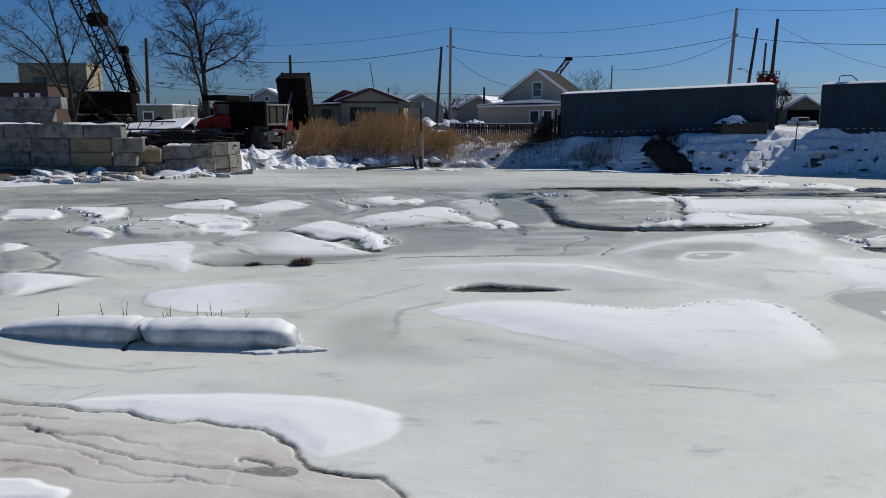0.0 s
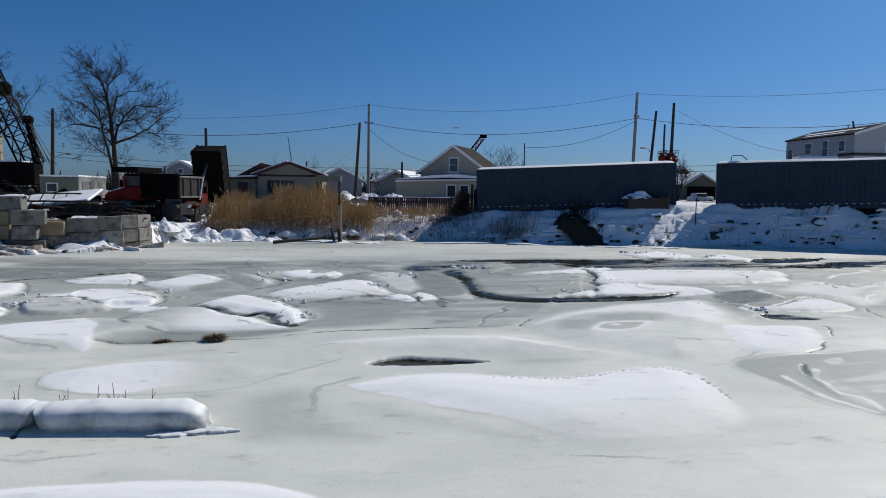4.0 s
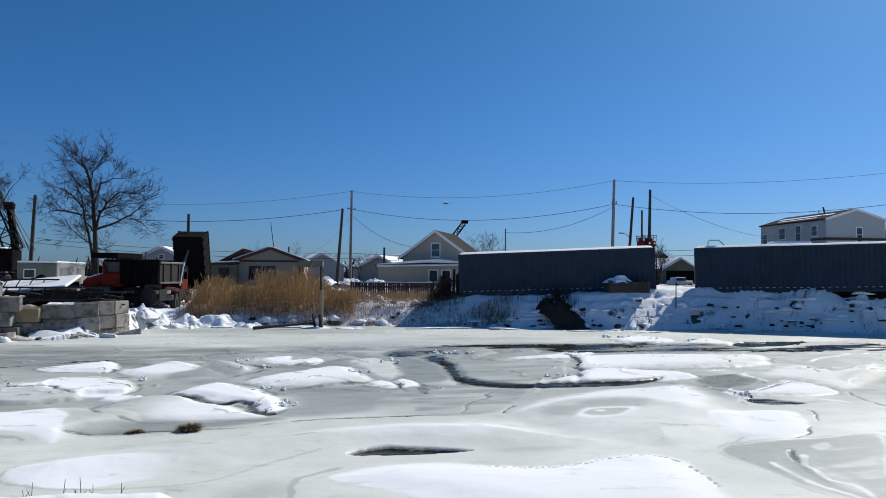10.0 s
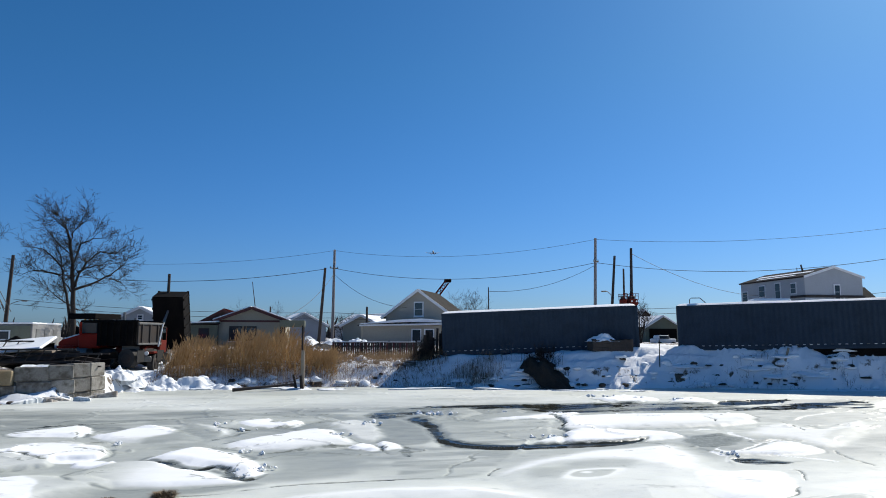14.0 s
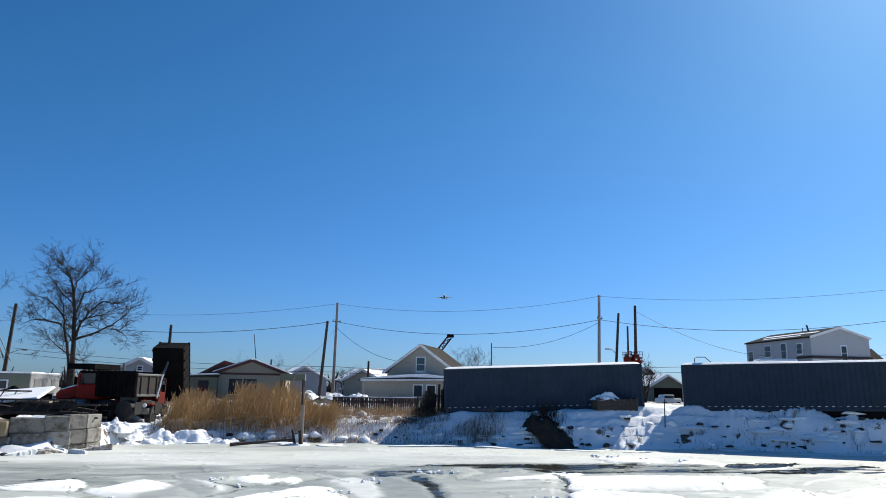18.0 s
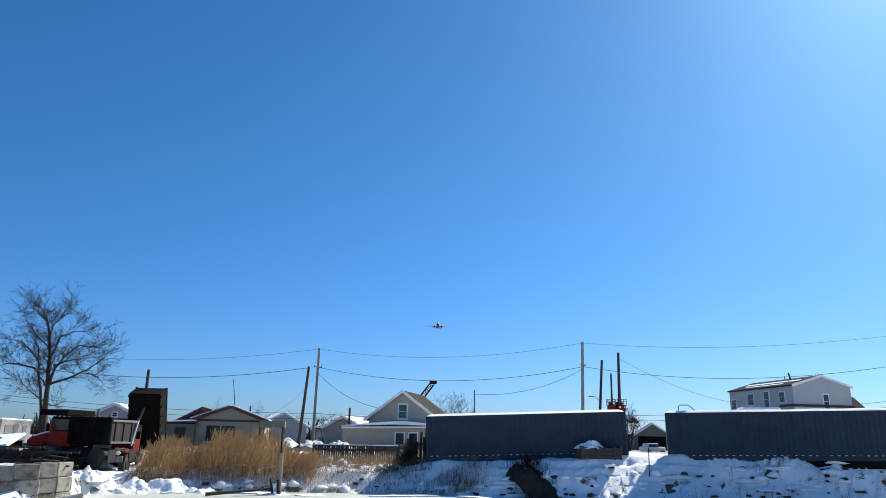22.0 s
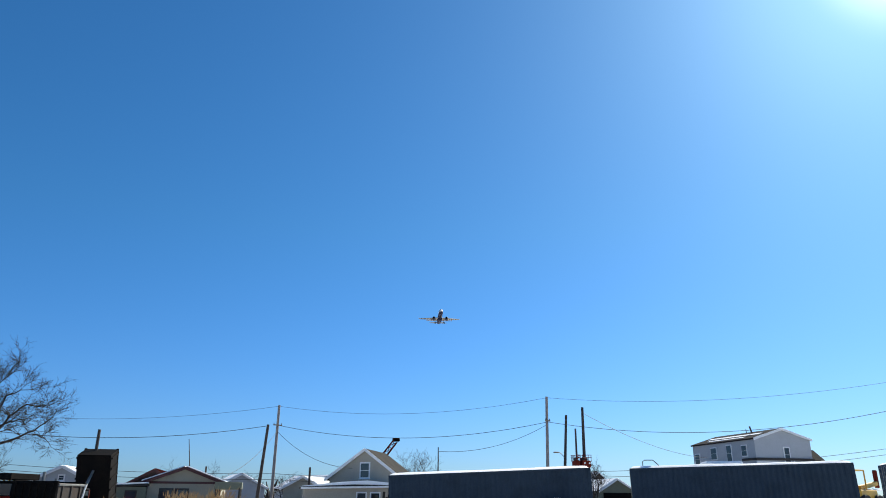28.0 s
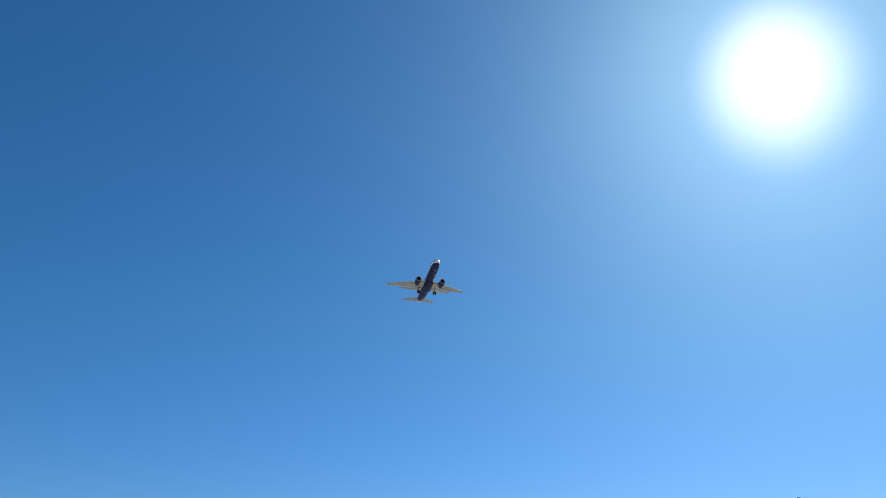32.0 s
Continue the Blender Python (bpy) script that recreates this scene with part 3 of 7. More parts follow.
    patch(F, [(-1.41, 11.88), (-0.66, 12.47), (0.17, 12.86), (1.56, 13), (2.77, 12.65), (3.62, 11.98), (4.05, 11.2), (2.85, 10.86), (1.56, 11.32), (0.15, 11.46)], snow=0.62, soft=0.9, fade=(-90, 0.5))
    patch(F, [(-4.48, 10.32), (-4.09, 10.62), (-3.18, 10.83), (-1.99, 10.74), (-1.59, 10.41), (-1.86, 9.99), (-2.69, 9.66), (-3.1, 9.44), (-3.68, 9.52), (-4.18, 9.73), (-4.39, 10.02)], snow=1.0, soft=0.22, fade=(0, 0.9), rim=0.0)
    patch(F, [(-7.63, 11.75), (-6.81, 11.85), (-5.93, 11.57), (-6.03, 11.11), (-6.32, 10.65), (-6.72, 10.29)], h=0.07, edge=0.5, snow=1.0, soft=0.55)
    patch(F, [(-7.68, 13.85), (-6.61, 14.52), (-5.45, 14.97), (-4.36, 14.58), (-3.64, 13.64), (-4.18, 12.53), (-4.6, 11.99), (-5.74, 11.88), (-6.66, 11.95), (-7.38, 12.99)], h=0.13, edge=0.7, snow=0.35, soft=0.65)
    patch(F, [(-7.1, 13.37), (-6.43, 14.13), (-5.66, 14.55), (-4.91, 13.6), (-4.63, 12.7), (-4.55, 12), (-5.11, 12.28), (-5.95, 12.56), (-6.62, 12.98)], snow=1.0, soft=0.26, rim=0.0)
    patch(F, [(3.21, 13.74), (3.71, 14.78), (4.76, 15.91), (6.16, 16.52), (7.54, 16.91), (8.61, 17.11), (8.95, 16.43), (8.55, 14.76), (7.83, 12.54), (6.34, 10.98), (5.25, 10.59), (4.59, 11.15), (3.79, 11.54), (3.25, 12.45)], h=0.11, edge=1.3, snow=0.15, soft=1.3)
    patch(F, [(3.32, 13.74), (4.12, 14.95), (5.64, 15.83), (7.3, 16.37), (8.47, 16.58), (8.6, 15.67), (8.06, 14.11), (7.15, 13.24), (6.77, 13.82), (6.17, 14.59), (4.92, 14.42), (3.76, 13.63)], snow=0.75, soft=0.8)
    patch(F, [(-0.25, 9.54), (0.14, 9.94), (0.82, 10.22), (1.66, 10.13), (2.45, 9.92), (3.09, 9.84), (3.78, 10.17), (4.55, 10.38), (4.95, 10.12), (5.07, 9.45), (4.93, 8.54), (4.71, 7.78), (3.96, 7.34), (3.14, 7.15), (2.43, 7.2), (1.93, 7.68), (1.49, 8.15), (0.84, 8.6), (0.2, 9.1)], h=0.06, edge=0.8, snow=1.0, soft=0.31, fade=(-80, 0.55), rim=0.0)
    patch(F, [(7.17, 13.04), (7.83, 13.46), (8.69, 13.44), (9.12, 13.15), (8.98, 12.57), (8.25, 11.6), (7.49, 10.96), (6.87, 10.94), (6.58, 11.31), (6.73, 12.1)], h=0.04, edge=0.4, snow=1.0, soft=0.22, fade=(-80, 0.35))
    # thaw rings
    patch(F, [(4.41, 12.97), (4.93, 13.61), (5.69, 13.69), (6.01, 13.52), (5.52, 12.99), (4.84, 12.6), (4.44, 12.65)], tone=0.0, snow=0.7, soft=0.25, keep=False)
    patch(F, [(4.6, 13.03), (5.04, 13.44), (5.56, 13.51), (5.66, 13.34), (5.15, 12.88), (4.71, 12.81)], tone=0.35, snow=0.0, soft=0.1, keep=False)
    patch(F, [(4.92, 13.26), (5.13, 13.38), (5.22, 13.27), (5.04, 13.15)], tone=0.0, snow=0.6, soft=0.06, keep=False)
    # flat pans out in the creek
    patch(F, [(-3.79, 16.58), (-3.46, 17.7), (-2.99, 18.12), (-2.35, 17.54), (-1.67, 16.73), (-1.24, 15.07), (-1.25, 14.13), (-1.62, 14.18), (-2.27, 15.05), (-2.87, 15.63), (-3.45, 16.25)], h=0.094, edge=0.5, snow=0.95, soft=0.19)
    patch(F, [(-4.51, 16.02), (-3.54, 16.37), (-2.84, 15.44), (-2.25, 14.88), (-1.61, 14.1), (-1.45, 13.62), (-2.49, 13.48), (-3.99, 13.68), (-4.83, 14.54)], h=0.072, edge=0.4, snow=0.85, soft=0.4, fade=(180, 0.8))
    patch(F, [(-7.28, 15.82), (-7.75, 17.38), (-7.54, 17.98), (-7.06, 19.07), (-5.91, 18.89), (-5.07, 18.05), (-4.82, 17.47), (-4.84, 16.73), (-5.6, 16.53), (-5.61, 15.87), (-6.16, 15.54), (-6.89, 15.44)], h=0.094, edge=0.18, snow=0.45, soft=0.24)
    patch(F, [(-7.54, 17.3), (-7.15, 18.12), (-6.69, 18.69), (-5.79, 18.49), (-5.02, 17.67), (-4.82, 16.54), (-5.51, 16.26), (-5.96, 16.6), (-6.56, 16.95)], h=0.014, edge=0.15, snow=1.0, soft=0.11)
    patch(F, [(-5.3, 16.22), (-4.91, 16.48), (-4.4, 16.33), (-4.1, 15.93), (-4.53, 15.61), (-5.08, 15.75)], h=0.043, edge=0.12, snow=0.9, soft=0.11)
    patch(F, [(-12.56, 19.68), (-11.76, 19.95), (-10.98, 19.85), (-10.26, 18.82), (-10.18, 17.96), (-11.16, 18.14), (-11.47, 17.92)], h=0.079, edge=0.25, snow=0.95, soft=0.32)
    patch(F, [(-11.15, 20.49), (-10.71, 20.77), (-9.76, 20.54), (-9.38, 20.82), (-8.7, 19.09), (-8.64, 17.81), (-9.31, 17.99)], h=0.072, edge=0.4, snow=0.8, soft=0.4)
    patch(F, [(-8.8, 16.57), (-8.57, 16.93), (-7.89, 16.51), (-7.41, 15.62), (-7.52, 15.17), (-8.31, 15.76)], h=0.072, edge=0.3, snow=0.9, soft=0.24)
    patch(F, [(-9.35, 14.52), (-8.96, 14.66), (-8.57, 14.4), (-8.58, 14.02), (-8.89, 13.77)], h=0.043, edge=0.2, snow=0.95, soft=0.19)
    patch(F, [(-8.49, 21.35), (-7.9, 22.41), (-7.1, 22.76), (-6.3, 21.57), (-6.2, 20.35), (-7.27, 20.57), (-7.98, 20.68)], h=0.065, edge=0.5, snow=0.9, soft=0.24)
    patch(F, [(-5.96, 20.41), (-5.6, 21.95), (-5.12, 22.59), (-4.14, 21.28), (-3.45, 20.24), (-3.17, 19.05), (-4.05, 18.79), (-5.23, 19.21)], h=0.072, edge=0.5, snow=0.9, soft=0.32, fade=(-60, 0.5))
    patch(F, [(-4.33, 22.27), (-3.34, 22.3), (-2.49, 21.19), (-2.69, 20.14), (-3.51, 20.11)], h=0.036, edge=0.4, snow=0.6, soft=0.4)
    patch(F, [(-3.19, 21.87), (-2.76, 23.6), (-1.67, 24.34), (-0.28, 24.22), (0.48, 23.07), (-0.45, 22.72), (-1.48, 21.64), (-2.31, 21.19)], h=0.036, edge=0.12, snow=0.3, tone=0.25, soft=0.19, rim=0.5)
    patch(F, [(-2.49, 22.86), (-1.79, 23.38), (-1.54, 22.43), (-1.02, 23.08), (-0.77, 22.3), (-1.3, 21.55), (-2.22, 21.95)], h=0.043, edge=0.2, snow=1.0, soft=0.16)
    patch(F, [(-2.34, 18), (-2.11, 19.31), (-1.38, 20.06), (-0.42, 21), (0.35, 20.63), (0.71, 18.95), (0.88, 17.7), (-0.06, 17.11), (-1.18, 17.17)], h=0.094, edge=0.6, snow=0.85, soft=0.48, fade=(-50, 0.35))
    patch(F, [(-0.08, 22.13), (0.86, 23.25), (1.39, 22.63), (1.57, 20.16), (1.61, 18.67), (1, 18.66), (0.51, 20.5)], h=0.036, edge=0.25, snow=0.5, soft=0.32)
    patch(F, [(0.58, 17.38), (0.97, 18.07), (1.32, 17.78), (1.44, 16.95), (0.91, 16.84)], h=0.058, edge=0.25, snow=1.0, soft=0.13)
    patch(F, [(1.4, 17.98), (1.74, 18.4), (1.99, 17.33), (1.46, 16.86)], h=0.058, edge=0.2, snow=1.0, soft=0.13)
    patch(F, [(2.86, 24.25), (3.2, 24.63), (3.76, 23.09), (4.47, 25.64), (5.39, 26.09), (5.2, 24.17), (3.98, 22.78), (2.89, 22.9)], h=0.072, edge=0.3, snow=0.9, soft=0.24)
    patch(F, [(4.07, 22.25), (5.26, 23.57), (6.59, 25.83), (7.33, 25.47), (7.1, 23.98), (9.01, 23.89), (7.46, 22.68), (5.46, 22)], h=0.065, edge=0.35, snow=0.9, soft=0.32)
    patch(F, [(7.82, 22.92), (9.75, 23.32), (12.47, 23.1), (14.33, 22.55), (12.93, 20.29), (10.75, 19.85), (8.67, 19.9), (7.2, 19.85), (7.18, 21.27)], h=0.086, edge=0.4, snow=0.85, soft=0.4, fade=(-70, 0.4))
    patch(F, [(6.02, 18.09), (6.77, 19.3), (7.62, 19.67), (8.65, 19.47), (9.5, 18.93), (9.83, 18.1), (8.65, 17.48), (7.23, 17.17), (5.93, 17.04)], h=0.1, edge=0.35, snow=0.95, soft=0.24)
    patch(F, [(4.96, 17.32), (5.66, 18.21), (6.21, 18.54), (5.76, 17.16), (5.07, 16.96)], h=0.058, edge=0.2, snow=0.6, soft=0.16)
    patch(F, [(9.12, 15.3), (9.88, 15.72), (11.54, 16.85), (11.9, 16.25), (11.6, 15.24), (10.2, 14.89)], h=0.058, edge=0.25, snow=0.9, soft=0.24, fade=(-90, 0.3))
    patch(F, [(11.53, 18.62), (14.12, 20.61), (14.64, 19.22), (17.32, 21.12), (15.69, 18.52), (12.3, 15.76), (11.98, 17.49)], h=0.043, edge=0.6, snow=0.6, soft=0.8)
    patch(F, [(11.31, 28.85), (12.68, 30.49), (14.06, 30.29), (14.16, 28.49), (12.11, 27.47)], h=0.072, edge=0.3, snow=0.9, soft=0.32)
    patch(F, [(14.27, 27.79), (15.89, 29.58), (16.39, 28.36), (15.56, 26.53), (13.6, 25.64)], h=0.072, edge=0.3, snow=0.9, soft=0.32)
    # pale far sheet along the bank
    patch(F, [(-8.6, 29.2), (-2.21, 32.37), (6.1, 35.19), (13.04, 31.36), (19.32, 30.56), (18.33, 28.97), (10.5, 27.9), (4.81, 27.64), (0.33, 26.78), (-4, 26.81), (-7.39, 27.32)], snow=0.22, soft=1.5)
    # open water and dark slush
    patch(F, [(-4.23, 23.22), (-2.73, 20.39), (-2.83, 18.86), (-3.46, 18.95), (-4.79, 18.69), (-4.3, 19.96)], tone=0.6, soft=0.4)
    patch(F, [(1.11, 24.64), (4.66, 26.76), (10.44, 25.02), (7.79, 23.68), (3.61, 20.6), (3.11, 18.51), (2.8, 19.6), (2.63, 22.22)], tone=0.6, soft=0.6)
    patch(F, [(1.9, 26.01), (4.81, 27.64), (9.35, 27.85), (14.18, 27.61), (16.13, 25.43), (15.44, 24.32), (12.24, 24.54), (8.15, 24.21), (7.33, 25.45), (5.58, 25.97), (3.83, 25.5), (2.77, 23.49), (1.65, 23.78)], wet=0.75, tone=0.5, soft=0.7, streaks=0.45, drop=0.03)
    patch(F, [(3.41, 27.13), (6.17, 27.71), (10.1, 27.43), (13.4, 26.93), (9.49, 25.74), (5.93, 26.6)], wet=1.0, soft=0.3, streaks=0.2)
    patch(F, [(2.77, 23.49), (3.34, 23.18), (3.58, 21.97), (3.32, 19.85), (3.41, 18.52), (3.97, 17.64), (5.77, 17.42), (7.14, 17.27), (8.27, 17.58), (7.14, 16.92), (5.41, 16.7), (3.78, 16.74), (2.93, 17.43), (2.76, 18.71), (2.81, 21.1)], wet=0.8, soft=0.4, drop=0.015)
    patch(F, [(3.19, 18.11), (4.24, 17.56), (5.77, 17.42), (7.36, 17.46), (8.5, 17.78), (7.31, 17.01), (5.54, 16.7), (3.79, 16.83)], wet=1.0, soft=0.3, drop=0.01)
    patch(F, [(9.71, 18.1), (11.17, 18.88), (11.12, 17.56), (10.2, 16.47), (9.42, 16.19), (9.14, 16.75)], wet=0.42, tone=0.7, soft=0.4)
    patch(F, [(8.99, 14.79), (9.45, 14.82), (9.94, 14.13), (9.56, 13.97), (8.9, 14.16)], wet=0.7, soft=0.1, drop=0.02)
    patch(F, [(16.53, 27.93), (18.89, 28.33), (19.87, 28.01), (18.24, 26.6), (15.67, 26.06)], wet=1.15, soft=0.1, drop=0.05)
    patch(F, [(17.78, 25.94), (21.24, 27.17), (22.57, 26.6), (20.75, 24.46), (18.44, 24.2), (15.85, 23.79), (14.68, 24.05)], wet=0.9, soft=0.2, streaks=0.8)
    patch(F, [(0.15, 11), (0.62, 11.24), (1.12, 11.13), (1.61, 10.99), (1.99, 10.81), (1.3, 10.68), (0.59, 10.71), (0.19, 10.77)], wet=0.82, soft=0.05, drop=0.06)
    patch(F, [(2.08, 17.5), (2.21, 16.78), (1.97, 15.96), (1.76, 16.43)], wet=0.5, soft=0.15)
    patch(F, [(-1.54, 4.99), (-1.45, 5.05), (-1.25, 5.05), (-1.15, 4.99), (-1.19, 4.91), (-1.39, 4.91)], wet=0.34, mud=0.9, soft=0.02, drop=0.008)
    # grey frozen swirl with pale rims
    patch(F, [(5.89, 10.39), (6.39, 10.82), (7.17, 10.94), (7.95, 11.02), (8.82, 11.18), (9.14, 10.81), (6.69, 7.92), (6.21, 7.98), (6, 8.33), (5.97, 9.11), (5.83, 9.72)], tone=0.55, soft=0.12, rim=0.4)
    patch(F, [(6.88, 10.21), (7.06, 10.19), (6.68, 9.26), (6.43, 8.47), (6.4, 8.23), (6.34, 8.79), (6.55, 9.51)], tone=0.75, soft=0.10)
    patch(F, [(6.35, 9.76), (6.68, 10.05), (6.35, 9.29), (6.17, 8.45), (6.22, 7.8), (6, 8.33), (6.09, 9.04)], snow=0.55, soft=0.3, streaks=0.5)
    patch(F, [(6.97, 9.85), (7.33, 10.16), (7.03, 9.37), (6.92, 8.67), (6.56, 7.98), (6.4, 8.33), (6.52, 8.99)], snow=0.55, soft=0.3, streaks=0.5)
    patch(F, [(7.48, 10.51), (7.95, 10.73), (7.9, 10.47), (7.54, 10.24)], snow=0.5, soft=0.08)
    patch(F, [(13.54, 17.56), (14.89, 18.83), (16.5, 19.46), (14.63, 17.26), (12.84, 16.24)], tone=0.4, soft=0.2, rim=0.5)
    # snow and mud of the near shelf
    patch(F, [(-3.61, 6.25), (-3.48, 6.42), (-3.09, 6.52), (-2.43, 6.57), (-1.69, 6.54), (-1.01, 6.43), (-0.44, 6.13), (-0.36, 5.86), (-0.45, 5.58), (-0.75, 5.32), (-1, 5.18), (-1.19, 5.32), (-1.46, 5.57), (-1.91, 5.77), (-2.24, 5.87), (-2.62, 5.93), (-3.06, 6.1)], snow=1.0, soft=0.16, h=0.03, edge=0.3)
    patch(F, [(-4.33, 6.46), (-3.6, 6.23), (-2.92, 6.02), (-2.16, 5.79), (-1.57, 5.6), (-1.19, 5.32), (-0.98, 5.02), (-0.62, 4.95), (-0.25, 4.56), (-1.85, 4.33), (-3.56, 4.06), (-5.82, 6.59)], mud=0.8, soft=0.10, keep=False)
    patch(F, [(-3.51, 4.86), (-3.1, 4.89), (-2.9, 4.8), (-2.7, 4.7), (-2.75, 4.57), (-2.96, 4.52), (-3.37, 4.53)], snow=1.0, soft=0.05, h=0.03, edge=0.1, mud=0.0, keep=False)
    # long dark tide line and its branches
    crack(F, [(-12.97, 19.32), (-12.17, 19.82), (-11.33, 20.35), (-10.13, 21.33), (-8.81, 22.41), (-7.25, 23.26), (-5.88, 23.82), (-4.24, 24.42), (-2.17, 25.64), (-0.31, 26.33)], 0.09, wet=0.75, rough=0.5)
    crack(F, [(-6.55, 23.46), (-5.88, 23.82), (-5.15, 24.03), (-4.44, 24.41)], 0.05, wet=0.7)
    crack(F, [(-3.08, 21.73), (-2.5, 21.32), (-1.97, 21.2)], 0.07, wet=0.8)
    crack(F, [(-2.92, 19.42), (-2.45, 20.15), (-1.47, 21.5), (0.1, 23.06)], 0.12, wet=0.5, rough=0.6)
    crack(F, [(-1.31, 17.03), (-0.62, 17.23), (0.66, 17.64)], 0.09, wet=0.52, rough=0.6)
    # broken lips: dark gap, the far side standing up
    crack(F, [(-3.49, 16.29), (-3.03, 15.66), (-2.61, 15.21), (-2.34, 15.37), (-2.01, 14.94), (-1.74, 14.33), (-1.43, 14.02), (-1.3, 14.08)], 0.10, wet=0.8, lip=0.02)
    crack(F, [(-2.65, 17.65), (-2.14, 17), (-1.67, 16.48)], 0.035, wet=0.75, lip=0.017)
    crack(F, [(-7.59, 17.4), (-7.09, 17.23), (-6.64, 17.14), (-6.23, 16.79), (-6, 16.44), (-5.81, 16.44)], 0.035, wet=0.8, lip=0.022)
    crack(F, [(-6.85, 18.31), (-6.52, 18.22)], 0.03, wet=0.8)
    crack(F, [(-5.73, 17.82), (-5.21, 17.54), (-4.88, 17.16)], 0.03, wet=0.7)
    crack(F, [(-10.86, 19.86), (-10.37, 19.63), (-9.68, 18.72), (-9.12, 18.2)], 0.10, wet=0.5, lip=0.039, rough=0.7)
    crack(F, [(-8.66, 16.13), (-8.42, 15.97), (-8.01, 15.67)], 0.10, wet=0.55, lip=0.033, rough=0.6)
    crack(F, [(-9.39, 14.58), (-9.12, 14.72), (-8.65, 14.53)], 0.035, wet=0.65, lip=0.017)
    crack(F, [(-4.54, 12.56), (-4.21, 12.62), (-3.7, 12.68), (-3.31, 12.79), (-2.37, 12.81), (-1.55, 13.04), (-0.49, 13.39), (1.08, 13.65), (1.98, 13.67)], 0.05, wet=0.66, rough=0.6)
    crack(F, [(-6.35, 20.14), (-6.52, 20.92)], 0.03, wet=0.7)
    crack(F, [(-8.42, 21.39), (-7.47, 21.15)], 0.025, wet=0.5)
    crack(F, [(-1.33, 19.44), (-1.07, 19.21)], 0.04, wet=0.8)
    crack(F, [(0.22, 20.01), (0.33, 19.4), (0.47, 18.84)], 0.04, wet=0.7, lip=0.017)
    crack(F, [(1.45, 17.59), (1.47, 17.04), (1.4, 16.51)], 0.04, wet=0.7)
    crack(F, [(7.57, 23.24), (7.76, 22.92), (7.32, 21.41), (7.11, 20.34), (7.08, 19.61)], 0.08, wet=0.75, lip=0.044)
    crack(F, [(2.22, 13.79), (2.77, 14.95), (3.35, 15.99), (3.76, 16.65)], 0.04, wet=0.42, rough=0.5)
    crack(F, [(3.22, 13.8), (3.54, 14.56)], 0.03, wet=0.6)
    crack(F, [(12.49, 21.89), (12.34, 21.42), (12, 20.7)], 0.03, wet=0.8)
    crack(F, [(14.31, 20.89), (14.12, 19.91), (13.6, 18.69)], 0.03, wet=0.6)
    crack(F, [(7.73, 11.08), (8.09, 11.39), (8.28, 11.69), (8.53, 11.91)], 0.025, wet=0.7)
    crack(F, [(9.5, 13.42), (9.45, 13), (9.07, 12.37)], 0.02, wet=0.6)
    crack(F, [(12.02, 15.44), (11.56, 14.55), (11.56, 14.12), (11.5, 13.58)], 0.03, wet=0.5)
    crack(F, [(9.17, 15.46), (9.98, 15.88), (11.71, 17.1), (11.97, 16.14)], 0.03, snow=1.0, lip=0.011)
    crack(F, [(9.56, 16.17), (9.32, 15.53), (10.25, 14.97), (11.05, 14.17)], 0.04, snow=1.0, lip=0.011)
    crack(F, [(11.54, 18.85), (11.2, 17.55), (11.33, 17.14)], 0.06, snow=1.0, lip=0.017)
    crack(F, [(9.03, 15.63), (8.95, 15.02), (8.79, 14.52)], 0.07, snow=1.0, lip=0.028, rough=0.5)
    crack(F, [(15.59, 21.56), (16.89, 22.45), (18.25, 23.07)], 0.06, snow=1.0, lip=0.028, rough=0.5)
    # pale seams of the swirl
    patch(F, [(7.33, 10.16), (8.13, 10.44), (8.48, 10.04), (6.9, 8.18), (6.92, 8.67), (7.03, 9.37)], snow=0.45, soft=0.3, streaks=0.8)
    patch(F, [(2.96, 23.49), (3.44, 23.51), (3.51, 21.54), (3.14, 20.21), (2.93, 21.11)], wet=0.55, soft=0.4)
    crack(F, [(6.26, 9.67), (6.23, 9.37), (6.18, 8.81), (6.22, 8.3), (6.37, 7.89)], 0.06, snow=0.55, rough=0.5)
    crack(F, [(7.08, 10.01), (6.77, 9.49), (6.55, 8.85), (6.62, 8.4), (6.52, 7.99)], 0.05, snow=0.65, rough=0.5)
    crack(F, [(7.05, 10.33), (6.88, 10), (6.77, 9.71)], 0.05, wet=0.45)
    crack(F, [(6.33, 10.71), (7.14, 10.9), (7.95, 11.02), (8.82, 11.18)], 0.03, snow=0.6, rough=0.5)
    crack(F, [(12.82, 16.43), (13.48, 17.05), (14.02, 17.52)], 0.04, snow=0.9)
    crack(F, [(10.02, 19.34), (11.17, 19.49), (11.38, 19.23)], 0.04, snow=0.9, lip=0.02, rough=0.6)
    # dark strip painted between the two log slabs, in place of the gap's shade
    crack(F, [(-3.72, 7.9), (-3.87, 8.43), (-3.97, 8.89)], 0.05, wet=0.7)
    crack(F, [(-7.8, 13.45), (-7.37, 12.91), (-7.06, 12.31)], 0.04, tone=0.7, lip=0.02, rough=0.4)
    # thin old water lines
    crack(F, [(-4.49, 10.36), (-4.41, 10.05), (-4.18, 9.73), (-3.68, 9.52), (-3.1, 9.44)], 0.025, tone=0.4)
    crack(F, [(-6.83, 13.08), (-6.33, 12.71), (-5.75, 12.36), (-5.13, 12.08)], 0.03, tone=0.5)
    crack(F, [(-0.25, 9.61), (0.2, 9.17), (0.85, 8.66), (1.5, 8.21)], 0.03, tone=0.22)
    crack(F, [(-0.58, 8.29), (-0.62, 9.02), (-0.51, 9.58), (-0.03, 10.05)], 0.05, tone=0.4)
